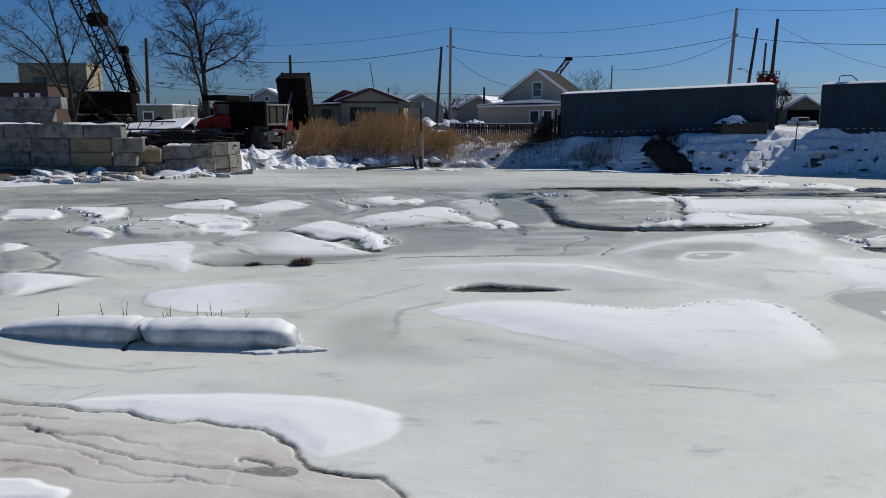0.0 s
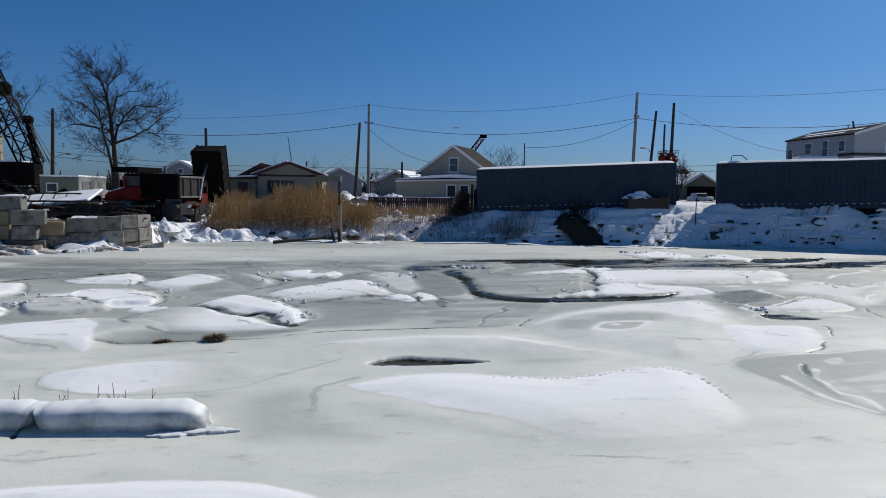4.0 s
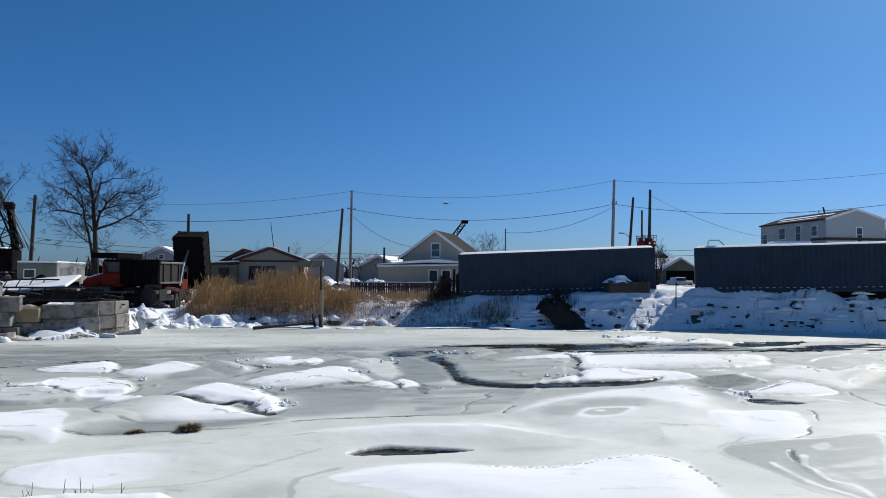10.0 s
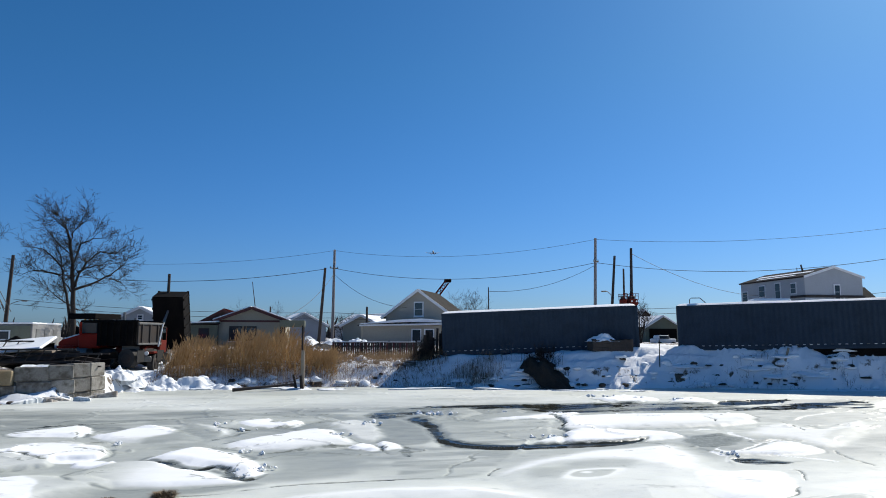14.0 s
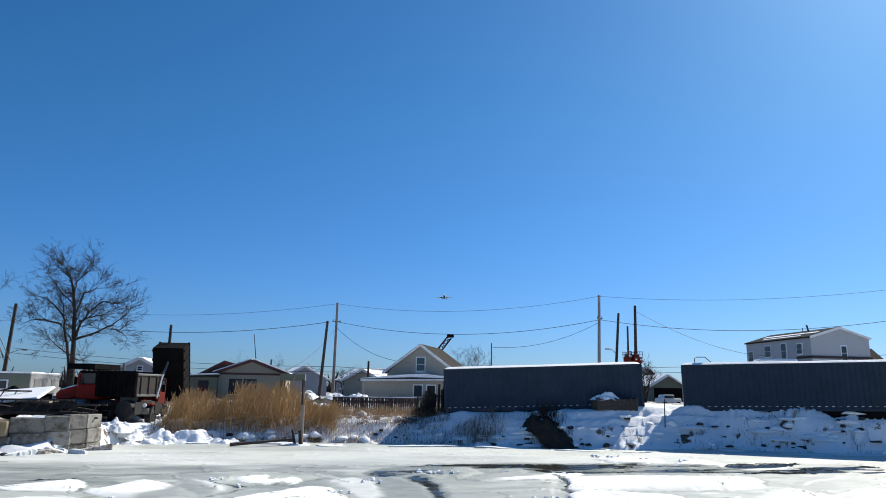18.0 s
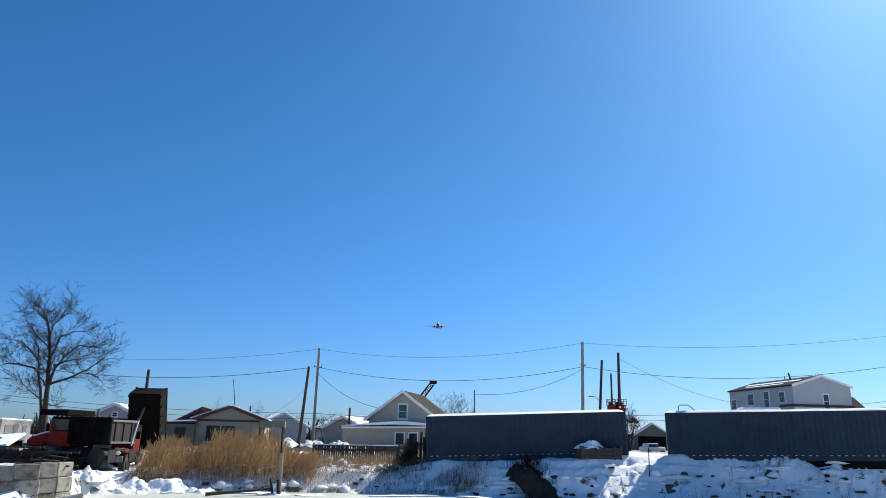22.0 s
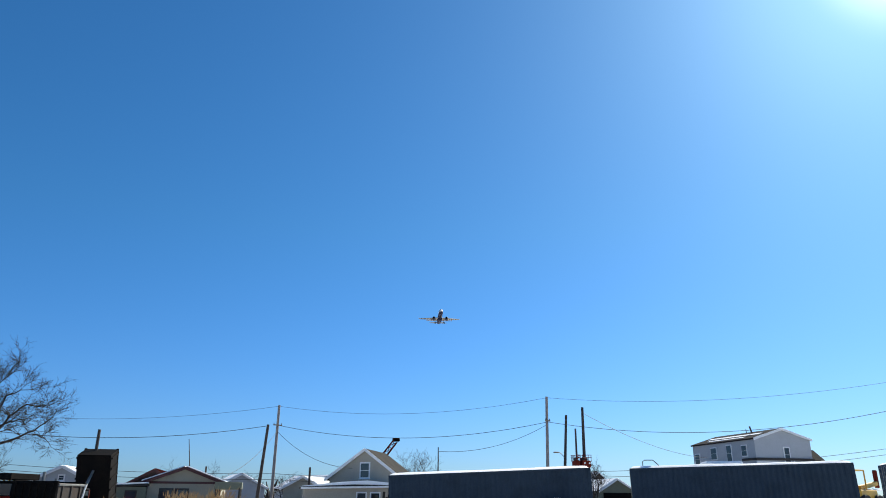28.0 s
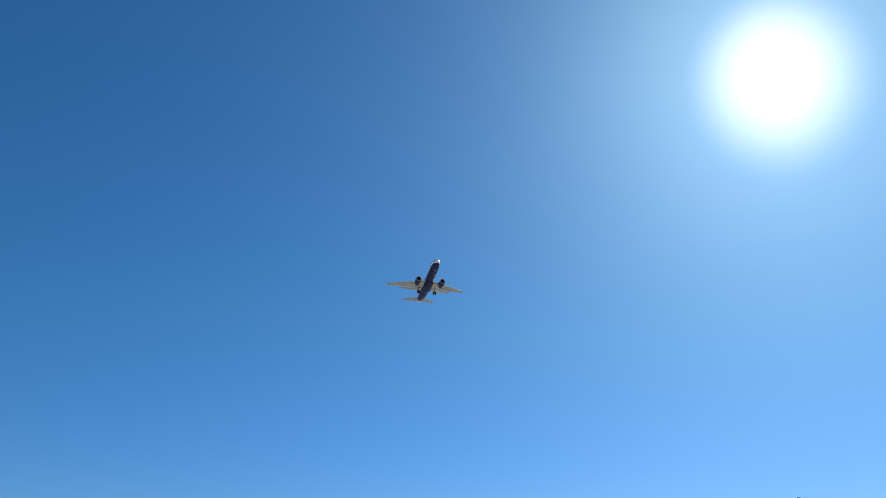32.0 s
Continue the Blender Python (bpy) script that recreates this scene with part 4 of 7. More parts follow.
    crack(F, [(-3.9, 9.64), (-3.02, 9.42), (-2.24, 9.43), (-1.5, 9.8), (-0.91, 10.54), (-0.4, 11.1)], 0.04, tone=0.28)
    crack(F, [(5.94, 9.12), (5.85, 9.51), (5.89, 9.99), (6.08, 10.49), (6.57, 11.04), (7.15, 11.24)], 0.03, tone=0.4)
    crack(F, [(2.04, 6.9), (2.42, 6.81), (2.68, 6.72), (3.1, 6.64)], 0.02, tone=0.5, rough=0.6)
    # tidal cracks of the near shelf
    crack(F, [(-4.56, 5.65), (-3.74, 5.52), (-3.34, 5.4), (-2.92, 5.3), (-2.43, 5.03), (-1.93, 4.86), (-1.52, 4.76)], 0.010, wet=0.3, lip=0.006, rough=0.6)
    crack(F, [(-3.57, 5.71), (-3.22, 5.61), (-2.81, 5.56), (-2.45, 5.41)], 0.010, wet=0.34, lip=0.006, rough=0.5)
    crack(F, [(-4.05, 6), (-3.69, 5.92), (-3.37, 5.89)], 0.008, wet=0.25, lip=0.0048, rough=0.5)
    crack(F, [(-3.64, 6.2), (-3.51, 6.47), (-3.41, 6.62)], 0.010, tone=0.5, rough=0.5)
    crack(F, [(-5.54, 6.59), (-4.26, 6.34), (-3.87, 6.24), (-3.6, 6.17), (-3.27, 6.1), (-2.95, 6.1), (-2.73, 5.96), (-2.44, 5.86), (-2.26, 5.91), (-2.01, 5.76), (-1.63, 5.68), (-1.34, 5.45), (-1.22, 5.35), (-1.14, 5.17), (-1.02, 5.05), (-0.79, 4.97), (-0.48, 4.91), (-0.29, 4.63)], 0.020, wet=0.62, lip=0.013, rough=0.35)
    crack(F, [(-5.07, 5.99), (-3.92, 5.8), (-3.65, 5.76), (-3.1, 5.48), (-2.76, 5.36), (-2.42, 5.21), (-2.16, 5.14), (-1.9, 5.04), (-1.54, 4.98)], 0.016, wet=0.42, lip=0.0066, rough=0.4)
    crack(F, [(-4.06, 5.29), (-3.56, 5.22), (-3.02, 5.06), (-2.58, 4.89), (-2.05, 4.84)], 0.012, wet=0.32, lip=0.004, rough=0.6)
    crack(F, [(-1.6, 5.12), (-1.58, 5.18), (-1.38, 5.05)], 0.015, wet=0.4, lip=0.0066)
    crack(F, [(-5.29, 7.49), (-4.47, 7.28), (-3.9, 7.26), (-3.37, 7.18), (-2.8, 7.27)], 0.02, tone=0.6, lip=0.005, rough=0.5)
    tracks(F, [(1.89, 9.8), (2.26, 9.81), (2.57, 9.72), (3.06, 9.73), (3.52, 9.89), (4.02, 10.12), (4.5, 10.27), (4.85, 10.11), (4.96, 9.64), (4.95, 9.15), (4.85, 8.56)])


def ice_fields(X, Y):
    F = {"X": X, "Y": Y, "rows": Y[:, 0]}
    far = np.clip(Y / 16, 0.35, 1.6)
    F["bend_x"] = far * (0.5 * (fbm(X * 0.9, Y * 0.9, 40, 3) - 0.5) + 0.10 * (fbm(X * 5, Y * 5, 41, 3) - 0.5))
    F["bend_y"] = far * (0.22 * (fbm(X * 0.9, Y * 0.9, 60, 3) - 0.5) + 0.08 * (fbm(X * 5, Y * 5, 61, 3) - 0.5))
    F["jag"] = 0.24 * (fbm(X * 3.0, Y * 2.6, 89, 4) - 0.5)
    F["broken"] = fbm(X * 1.7, Y * 1.7, 87, 4)
    F["streak"] = fbm(X * 0.45 + 0.5 * Y, Y * 2.6 - 0.35 * X, 33, 4)
    calm = step(9, 14, Y)
    F["z"] = 0.05 * (fbm(X * 0.22, Y * 0.35, 21) - 0.5) + 0.02 * (fbm(X * 0.9, Y * 1.4, 22) - 0.5)
    F["snow"] = 0.18 + 0.55 * (fbm(X * 0.22, Y * 0.4, 23, 4) - 0.5) + 0.16 * step(7, 4, Y - 0.1 * X) + 0.12 * step(24, 27, Y)
    F["tone"] = 0.50 * step(13, 16, Y) * step(29, 26, Y) * step(0.22, 0.55, fbm(X * 0.5, Y * 0.9, 28, 4)) + 0.10 * step(26, 29, Y) + 0.30 * step(0.45, 0.75, fbm(X * 0.16 + 9, Y * 0.35, 27, 4)) * (0.5 + 0.5 * calm) + 0.12 * step(0.5, 0.8, F["streak"]) * calm
    F["wet"], F["mud"] = np.zeros_like(X), 0.05 * step(8, 4, Y)
    shape_ice(F)
    # pressure ridges of broken crust
    ridge = np.abs(fbm(X * 0.33 + 5, Y * 0.5, 81, 4) - 0.5)
    F["z"] += 0.03 * step(0.02, 0.0, ridge) * step(14, 18, Y)
    seam = step(0.006, 0.001, ridge) * step(0.4, 0.55, F["broken"]) * step(12, 15, Y) * step(29, 26, Y)
    F["wet"] = np.maximum(F["wet"], 0.42 * seam)
    return F["z"], np.clip(F["snow"], 0, 1), np.clip(F["wet"], 0, 1.2), np.clip(F["mud"], 0, 1), np.clip(F["tone"], 0, 1)


def build_ice():
    y = 2.0 * np.exp(np.linspace(0, math.log(39 / 2.0), 860))
    s = np.concatenate([np.linspace(-1.5, -0.72, 40)[:-1], np.linspace(-0.72, 1.0, 840), np.linspace(1.0, 1.9, 40)[1:]])
    S, Y = np.meshgrid(s, y)
    X = S * (Y + 3)
    Z, snow, wet, mud, tone = ice_fields(X, Y)
    tagged(sheet("creek_ice", X, Y, Z, ICE, {"snow": snow, "wet": wet, "mud": mud, "tone": tone}), "frozen tidal creek with snow-capped swells and dark open leads", "ice", kind="structure")


def floe_mesh(a, b, h, seed, cuts=(), tilt=(0, 0), ragged=0.22, dome=0.5, boxy=1.0, rough=0.35):
    """A broken pan: a ragged rim with steep sides, straight broken edges where cut, a gently domed top."""
    rng = random.Random(seed)
    n, rings = 72, 8
    ph = [rng.random() * 6.28 for _ in range(4)]
    rim = []
    for k in range(n):
        t = 2 * math.pi * k / n
        r = 1 + ragged * (0.5 * math.sin(2 * t + ph[0]) + 0.3 * math.sin(3 * t + ph[1]) + 0.25 * math.sin(5 * t + ph[2]) + 0.15 * math.sin(9 * t + ph[3])) + rng.uniform(-0.035, 0.035)
        x, y = (s * r * math.copysign(abs(q) ** boxy, q) for s, q in ((a, math.cos(t)), (b, math.sin(t))))
        for ang, dist in cuts:
            ca, sa = math.cos(radians(ang)), math.sin(radians(ang))
            over = x * ca + y * sa - dist * (1 + 0.05 * math.sin(13 * t + ph[1]))
            if over > 0:
                x, y = x - over * ca, y - over * sa
        rim.append((x, y))
    verts, faces = [], []
    for x, y in rim:
        verts.append((x * 1.02, y * 1.02, -0.12))
    levels = [(1.0, h * (1 - dome) * 0.8), (0.975, h * (1 - dome)), (0.9, h * (1 - dome * 0.7)), (0.78, h * (1 - dome * 0.42)), (0.62, h * (1 - dome * 0.18)), (0.45, h * 0.95), (0.28, h * 0.98), (0.12, h)]
    for f, z in levels:
        for x, y in rim:
            verts.append((x * f, y * f, z + x * f * tilt[0] + y * f * tilt[1] + rng.uniform(-0.004, 0.004) + rough * h * noise.noise(Vector((x * f * 2.2 + seed, y * f * 2.2, 0.5))) * (1.0 if f < 0.95 else 0.3)))
    verts.append((0, 0, h))
    for q in range(rings):
        for k in range(n):
            faces.append((q * n + k, q * n + (k + 1) % n, (q + 1) * n + (k + 1) % n, (q + 1) * n + k))
    for k in range(n):
        faces.append((rings * n + k, rings * n + (k + 1) % n, len(verts) - 1))
    return verts, faces


def floe(x, y, a, b, turn, h, seed, label, cuts=(), tilt=(0, 0), z=0.0, mat=None, group="broken ice pans", flatten=0.68, **more):
    verts, faces = floe_mesh(a, b, h * flatten, seed, cuts, tilt, **more)
    ob = plain("ice_floe", verts, faces, mat or FLOE, None, True)
    ob.matrix_basis = pose(x, y, z, 0, 0, turn)
    return tagged(ob, label, "ice floe", group)


def floe_material():
    """Snow on the top faces, grey ice on the steep broken sides."""
    mat, nt, sh = start_material("floe_ice")
    geo = nt.nodes.new("ShaderNodeNewGeometry")
    sep = nt.nodes.new("ShaderNodeSeparateXYZ")
    nt.links.new(geo.outputs["Normal"], sep.inputs[0])
    mid, fine = noise_tex(nt, 3.0, 6, 0.65), noise_tex(nt, 45, 3, 0.7)
    side = mixed(nt, ramp(nt, mid, 0.35, 0.65), (0.30, 0.33, 0.33), (0.62, 0.65, 0.66))
    top = mixed(nt, ramp(nt, mid, 0.45, 0.75, 0, 0.4), (0.86, 0.88, 0.89), (0.70, 0.72, 0.71))
    col = mixed(nt, ramp(nt, sep.outputs[2], 0.55, 0.85), side, top)
    nt.links.new(col, sh.inputs["Base Color"])
    sh.inputs["Roughness"].default_value = 0.6
    bumped(nt, times(nt, mid, times(nt, fine, 0.25), "ADD"), 0.3, 0.03, sh)
    return mat


FLOE = floe_material()
build_ground()
build_ice()

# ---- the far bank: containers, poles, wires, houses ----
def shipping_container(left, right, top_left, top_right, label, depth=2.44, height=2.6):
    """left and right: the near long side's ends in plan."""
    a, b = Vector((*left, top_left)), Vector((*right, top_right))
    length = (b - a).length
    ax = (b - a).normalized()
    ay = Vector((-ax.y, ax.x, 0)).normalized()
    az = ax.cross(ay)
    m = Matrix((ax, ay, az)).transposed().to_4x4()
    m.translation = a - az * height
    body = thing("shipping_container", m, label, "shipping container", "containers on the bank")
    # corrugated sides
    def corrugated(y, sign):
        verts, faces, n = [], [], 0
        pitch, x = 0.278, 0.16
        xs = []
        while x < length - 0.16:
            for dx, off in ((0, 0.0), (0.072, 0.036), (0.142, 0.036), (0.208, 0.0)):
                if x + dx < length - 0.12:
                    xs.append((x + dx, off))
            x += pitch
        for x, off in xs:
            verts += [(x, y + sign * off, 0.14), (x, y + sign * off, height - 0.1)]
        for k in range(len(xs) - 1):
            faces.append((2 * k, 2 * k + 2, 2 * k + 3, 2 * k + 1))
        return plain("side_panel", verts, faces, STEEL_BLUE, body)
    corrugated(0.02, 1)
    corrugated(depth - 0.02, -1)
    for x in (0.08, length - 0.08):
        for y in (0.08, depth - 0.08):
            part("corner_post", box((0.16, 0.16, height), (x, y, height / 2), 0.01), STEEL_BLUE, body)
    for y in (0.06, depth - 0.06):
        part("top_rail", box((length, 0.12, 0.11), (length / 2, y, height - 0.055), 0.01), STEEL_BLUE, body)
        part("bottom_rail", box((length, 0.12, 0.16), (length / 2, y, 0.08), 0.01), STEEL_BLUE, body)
    # added black strips darken the gap under the floor, in place of shade
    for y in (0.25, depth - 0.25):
        part("skid_rail", box((length - 0.3, 0.2, 0.42), (length / 2, y, -0.2), 0.01), BLACK_STEEL, body, "added black strip that stands in for shade under the floor")
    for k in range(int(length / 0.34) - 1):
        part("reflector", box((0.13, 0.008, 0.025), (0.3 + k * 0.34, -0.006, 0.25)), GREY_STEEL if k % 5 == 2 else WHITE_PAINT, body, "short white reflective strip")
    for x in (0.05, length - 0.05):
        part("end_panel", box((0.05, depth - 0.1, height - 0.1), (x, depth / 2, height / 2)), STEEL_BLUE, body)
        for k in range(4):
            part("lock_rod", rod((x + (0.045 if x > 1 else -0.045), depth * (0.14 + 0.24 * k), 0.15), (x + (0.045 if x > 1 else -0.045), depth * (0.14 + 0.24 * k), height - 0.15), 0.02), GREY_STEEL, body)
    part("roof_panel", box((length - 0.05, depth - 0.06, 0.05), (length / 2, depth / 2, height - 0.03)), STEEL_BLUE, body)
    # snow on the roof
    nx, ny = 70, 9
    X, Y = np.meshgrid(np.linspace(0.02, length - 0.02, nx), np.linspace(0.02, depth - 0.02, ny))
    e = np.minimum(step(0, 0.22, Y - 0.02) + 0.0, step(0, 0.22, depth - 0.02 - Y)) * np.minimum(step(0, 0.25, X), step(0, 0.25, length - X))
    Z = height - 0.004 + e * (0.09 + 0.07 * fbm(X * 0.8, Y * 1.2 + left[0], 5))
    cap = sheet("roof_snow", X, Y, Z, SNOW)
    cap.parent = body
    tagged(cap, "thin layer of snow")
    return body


shipping_container((6.56, 40.18), (17.16, 37.0), 3.98, 4.43, "faded blue-grey corrugated shipping container on the snowy bank", 2.44, 2.42)
# depth cut to 0.8 so sunlight through the gap fits the camera's view
shipping_container((19.62, 37.2), (29.76, 32.09), 4.43, 4.68, "long blue-grey corrugated container thinned to fit the view, with snow on its roof", 0.8, 2.53)
shipping_container((36.3, 36.6), (46.5, 30.0), 4.92, 5.0, "dark blue-grey shipping container beyond the yellow machine")


def pole(x, y, top, r, label, mat, lean=(0, 0), base=None, bars=(), name="utility_pole"):
    z0 = float(ground_z(x, y)) - 0.3 if base is None else base
    ob = thing(name, pose(x - lean[0], y - lean[1], z0), label, "utility pole", "poles along the street")
    h = top - z0
    tip = Vector((lean[0], lean[1], h))
    part("shaft", rod((0, 0, 0), tip, r, r * 0.72, 10), mat, ob)
    for drop, width, yaw in bars:
        c = tip * ((h - drop) / h)
        d = Vector((math.cos(radians(yaw)), math.sin(radians(yaw)), 0)) * width / 2
        part("crossarm", box((width, 0.09, 0.11), c + Vector((0, -r, 0)), 0.01, None, Matrix.Rotation(radians(yaw), 4, "Z")), WOOD, ob)
        for f in (-0.85, 0.85):
            part("insulator", rod(c + d * f + Vector((0, -r, 0.05)), c + d * f + Vector((0, -r, 0.2)), 0.045, 0.03, 8), GREY_STEEL, ob)
    return ob


def wire(a, b, sag, r=0.022, label="black overhead cable sagging between poles"):
    a, b = Vector(a), Vector(b)
    n = 26
    path = []
    for k in range(n):
        f = k / (n - 1)
        p = a.lerp(b, f)
        p.z -= 4 * sag * f * (1 - f)
        path.append(p)
    verts, faces = tube_mesh([path], [[r] * n], 5)
    return tagged(plain("overhead_wire", verts, faces, WIRE), label, "wire", "overhead wires")


pole(0.7, 75, 11.8, 0.17, "tall grey wooden utility pole with small insulators", PALE_POLE, (0.05, 0), bars=((2.0, 1.0, 30),))
pole(24.8, 62, 11.85, 0.17, "tall sun-bleached utility pole behind the container", PALE_POLE, (0.28, 0), bars=((2.2, 0.7, 30),))
pole(51.0, 46, 12.45, 0.17, "leaning utility pole with a grey transformer", PALE_POLE, (-0.1, 0), bars=((1.0, 0.7, 30),))
pole(-35.3, 86, 11.7, 0.24, "dark wooden pole with a street lamp arm", POLE_WOOD, (0.35, 0))
pole(-0.2, 62, 8.6, 0.15, "dark wooden pole leaning over the debris", POLE_WOOD, (0.45, 0))
pole(30.1, 70, 11.2, 0.17, "dark leaning pole with a street lamp", POLE_WOOD, (0.75, 0))
pole(14.0, 60, 6.95, 0.06, "thin metal service pole beside the house", DARK_IRON)
pole(3.95, 70, 5.55, 0.14, "short dark pole stub behind the fence", POLE_WOOD)
pole(21.3, 48, 7.6, 0.09, "thin dark pole beside the red rig", POLE_WOOD, (0.05, 0))
pole(63.5, 59, 10.4, 0.17, "dark pole with a street lamp arm", POLE_WOOD, (-0.2, 0))

HIGH = (0, 0, -0.1)
A, B, R, L = Vector((0.7, 75, 11.8)), Vector((24.8, 62, 11.85)), Vector((51.0, 46, 12.45)), Vector((-35.3, 86, 11.7))
wire(A + Vector(HIGH), B + Vector(HIGH), 1.1, 0.014, "thin high cable between tall poles")
wire(B + Vector(HIGH), R + Vector(HIGH), 1.0, 0.014, "thin high cable between tall poles")
wire(A + Vector(HIGH), (-36, 96, 12.6), 1.2, 0.014, "thin high cable between tall poles")
wire(A + Vector((0, 0, -2.0)), B + Vector((0, 0, -2.3)), 1.35, 0.023)
wire(B + Vector((0, 0, -2.3)), R + Vector((0, 0, -2.1)), 1.6, 0.023)
wire((-0.2, 62, 8.5), (-26, 68, 8.4), 1.0, 0.023)
wire(A + Vector((0, 0, -2.6)), (7.0, 62, 5.2), 0.8, 0.018, "thin service cable drooping to the house")
wire(A + Vector((0, 0, -2.6)), (-3.6, 60, 4.2), 0.7, 0.018, "thin service cable drooping to the house")
wire(B + Vector((0, 0, -2.5)), (14.0, 60, 6.6), 0.75, 0.018, "thin service cable drooping to the house")
wire((22.8, 50, 9.0), (44.0, 66, 6.9), 0.7, 0.018, "thin service cable drooping to the white house")
for z in (5.1, 4.55):
    wire((-35, 86, z + 1.6), (0.7, 75, z), 0.5, 0.022)
    wire((0.7, 75, z), (30, 70, z + 0.4), 0.5, 0.022)
    wire((30, 70, z + 0.4), (63.5, 59, z + 3.2), 0.6, 0.022)


def gable_house(name, m, w, d, wall_h, roof_h, wall, roof, trim, label, over=0.35, snow=True, windows=(), category="house", thick=0.14):
    """Gable end in front (toward -y), centred on x; windows: x, z, width, height on the gable wall."""
    ob = thing(name, m, label, category, "houses")
    part("wall", prism([(-w / 2, 0), (w / 2, 0), (w / 2, wall_h), (0, wall_h + roof_h), (-w / 2, wall_h)], 0, d), wall, ob)
    slope = math.hypot(w / 2 + over, roof_h * (w / 2 + over) / (w / 2))
    ang = math.atan2(roof_h, w / 2)
    for s in (-1, 1):
        c = Vector((s * (w / 2 + over) / 2, d / 2, wall_h + roof_h - roof_h * (w / 2 + over) / w + thick / 2))
        turn = Matrix.Rotation(s * ang, 4, "Y")
        slab = part("roof", box((slope, d + 2 * over, thick), c, 0.02, None, turn), roof, ob)
        if snow:
            part("roof_snow", box((slope * 0.985, d + 2 * over - 0.06, 0.10), c + Vector((s * math.sin(ang), 0, math.cos(ang))) * (thick / 2 + 0.05), 0.04, None, turn), SNOW, ob, "layer of snow")
        part("bargeboard", box((slope, 0.05, 0.22), c + Vector((0, -d / 2 - over - 0.02, -0.03)), 0.01, None, turn), trim, ob)
    for x, z, ww, wh in windows:
        win = part("window", box((ww + 0.2, 0.08, wh + 0.2), (x, -0.03, z), 0.01), trim if trim != MAROON else DARK_IRON, ob)
        part("pane", box((ww, 0.03, wh / 2 - 0.04), (x, -0.075, z + wh / 4)), GLASS, win)
        part("pane", box((ww, 0.03, wh / 2 - 0.04), (x, -0.075, z - wh / 4)), GLASS, win)
        part("sill", box((ww + 0.3, 0.14, 0.06), (x, -0.1, z - wh / 2 - 0.12), 0.01), WHITE_PAINT, win)
    return ob

def on_ground(x, y, rz=0, sink=0.15):
    return pose(x, y, float(ground_z(x, y)) - sink, 0, 0, rz)


def side_window(ob, x, y, z, w, h, face, trim=None):
    """A window on a wall that faces left (-1) or right (1) along x."""
    win = part("window", box((0.08, w + 0.18, h + 0.18), (x + face * 0.03, y, z), 0.01), trim or WHITE_PAINT, ob)
    part("pane", box((0.03, w, h / 2 - 0.03), (x + face * 0.075, y, z + h / 4)), GLASS, win)
    part("pane", box((0.03, w, h / 2 - 0.03), (x + face * 0.075, y, z - h / 4)), GLASS, win)


tan = gable_house("bungalow", on_ground(-5.9, 58, 0), 5.2, 8, 2.15, 0.95, TAN_SIDING, SHINGLE, MAROON, "tan bungalow with maroon eaves and a snowy roof", windows=((-1.2, 1.1, 0.8, 1.0), (-0.1, 1.1, 0.8, 1.0)))
part("corner_board", box((0.12, 0.06, 2.2), (-2.58, -0.04, 1.1)), MAROON, tan)
part("corner_board", box((0.12, 0.06, 2.2), (2.58, -0.04, 1.1)), MAROON, tan)
part("frieze", box((5.2, 0.05, 0.16), (0, -0.035, 2.1)), MAROON, tan)
part("vent_pipe", rod((1.2, 3, 2.6), (1.2, 3, 3.4), 0.07), DARK_IRON, tan)
part("aerial_mast", rod((0.1, 2, 2.9), (-0.25, 2, 5.4), 0.04, 0.025), DARK_IRON, tan, "thin leaning mast")
shed = thing("shed", on_ground(-9.75, 57.5), "low olive-green shed with snow on its flat roof", "shed", "houses")
part("wall", box((2.6, 4, 1.75), (0, 2, 0.87), 0.01), GREEN_SIDING, shed)
part("roof", box((2.9, 4.4, 0.14), (0, 2, 1.82), 0.02, None, Matrix.Rotation(radians(-3), 4, "Y")), SHINGLE, shed)
part("roof_snow", box((2.85, 4.3, 0.12), (0, 2, 1.95), 0.05, None, Matrix.Rotation(radians(-3), 4, "Y")), SNOW, shed, "layer of snow")
win = part("window", box((0.8, 0.06, 0.8), (0.3, -0.03, 1.1), 0.01), DARK_IRON, shed)
part("pane", box((0.62, 0.03, 0.62), (0.3, -0.065, 1.1)), GLASS, win)

beige = gable_house("gabled_house", on_ground(8.1, 62, -24), 6.2, 6.2, 2.7, 2.25, BEIGE_SIDING, SHINGLE, WHITE_PAINT, "beige house with a steep gable and white trim", windows=((0.0, 3.3, 0.7, 1.15),), snow=False)
wing = thing("porch_wing", on_ground(6.3, 59), "low beige wing with a snowy porch roof", "house", "houses")
part("wall", box((6.6, 3.0, 1.85), (0, 1.5, 0.92), 0.01), BEIGE_SIDING, wing)
part("roof", prism([(-3.6, 1.80), (3.7, 1.97), (3.7, 2.07), (0.6, 2.1), (-3.6, 1.9)], -0.35, 3.2), SHINGLE, wing)
part("roof_snow", prism([(-3.5, 1.92), (0.6, 2.12), (3.68, 2.09), (3.68, 2.24), (1.6, 2.42), (-0.4, 2.3), (-3.5, 1.97)], -0.33, 3.1), SNOW, wing, "layer of snow")
part("fascia", box((7.3, 0.06, 0.14), (0.05, -0.38, 1.88), 0.01, None, Matrix.Rotation(radians(-1.3), 4, "Y")), WHITE_PAINT, wing)
for x in (1.2, 2.3):
    win = part("window", box((0.85, 0.08, 1.1), (x, -0.03, 1.0), 0.01), WHITE_PAINT, wing)
    part("pane", box((0.65, 0.03, 0.9), (x, -0.075, 1.0)), GLASS, win)

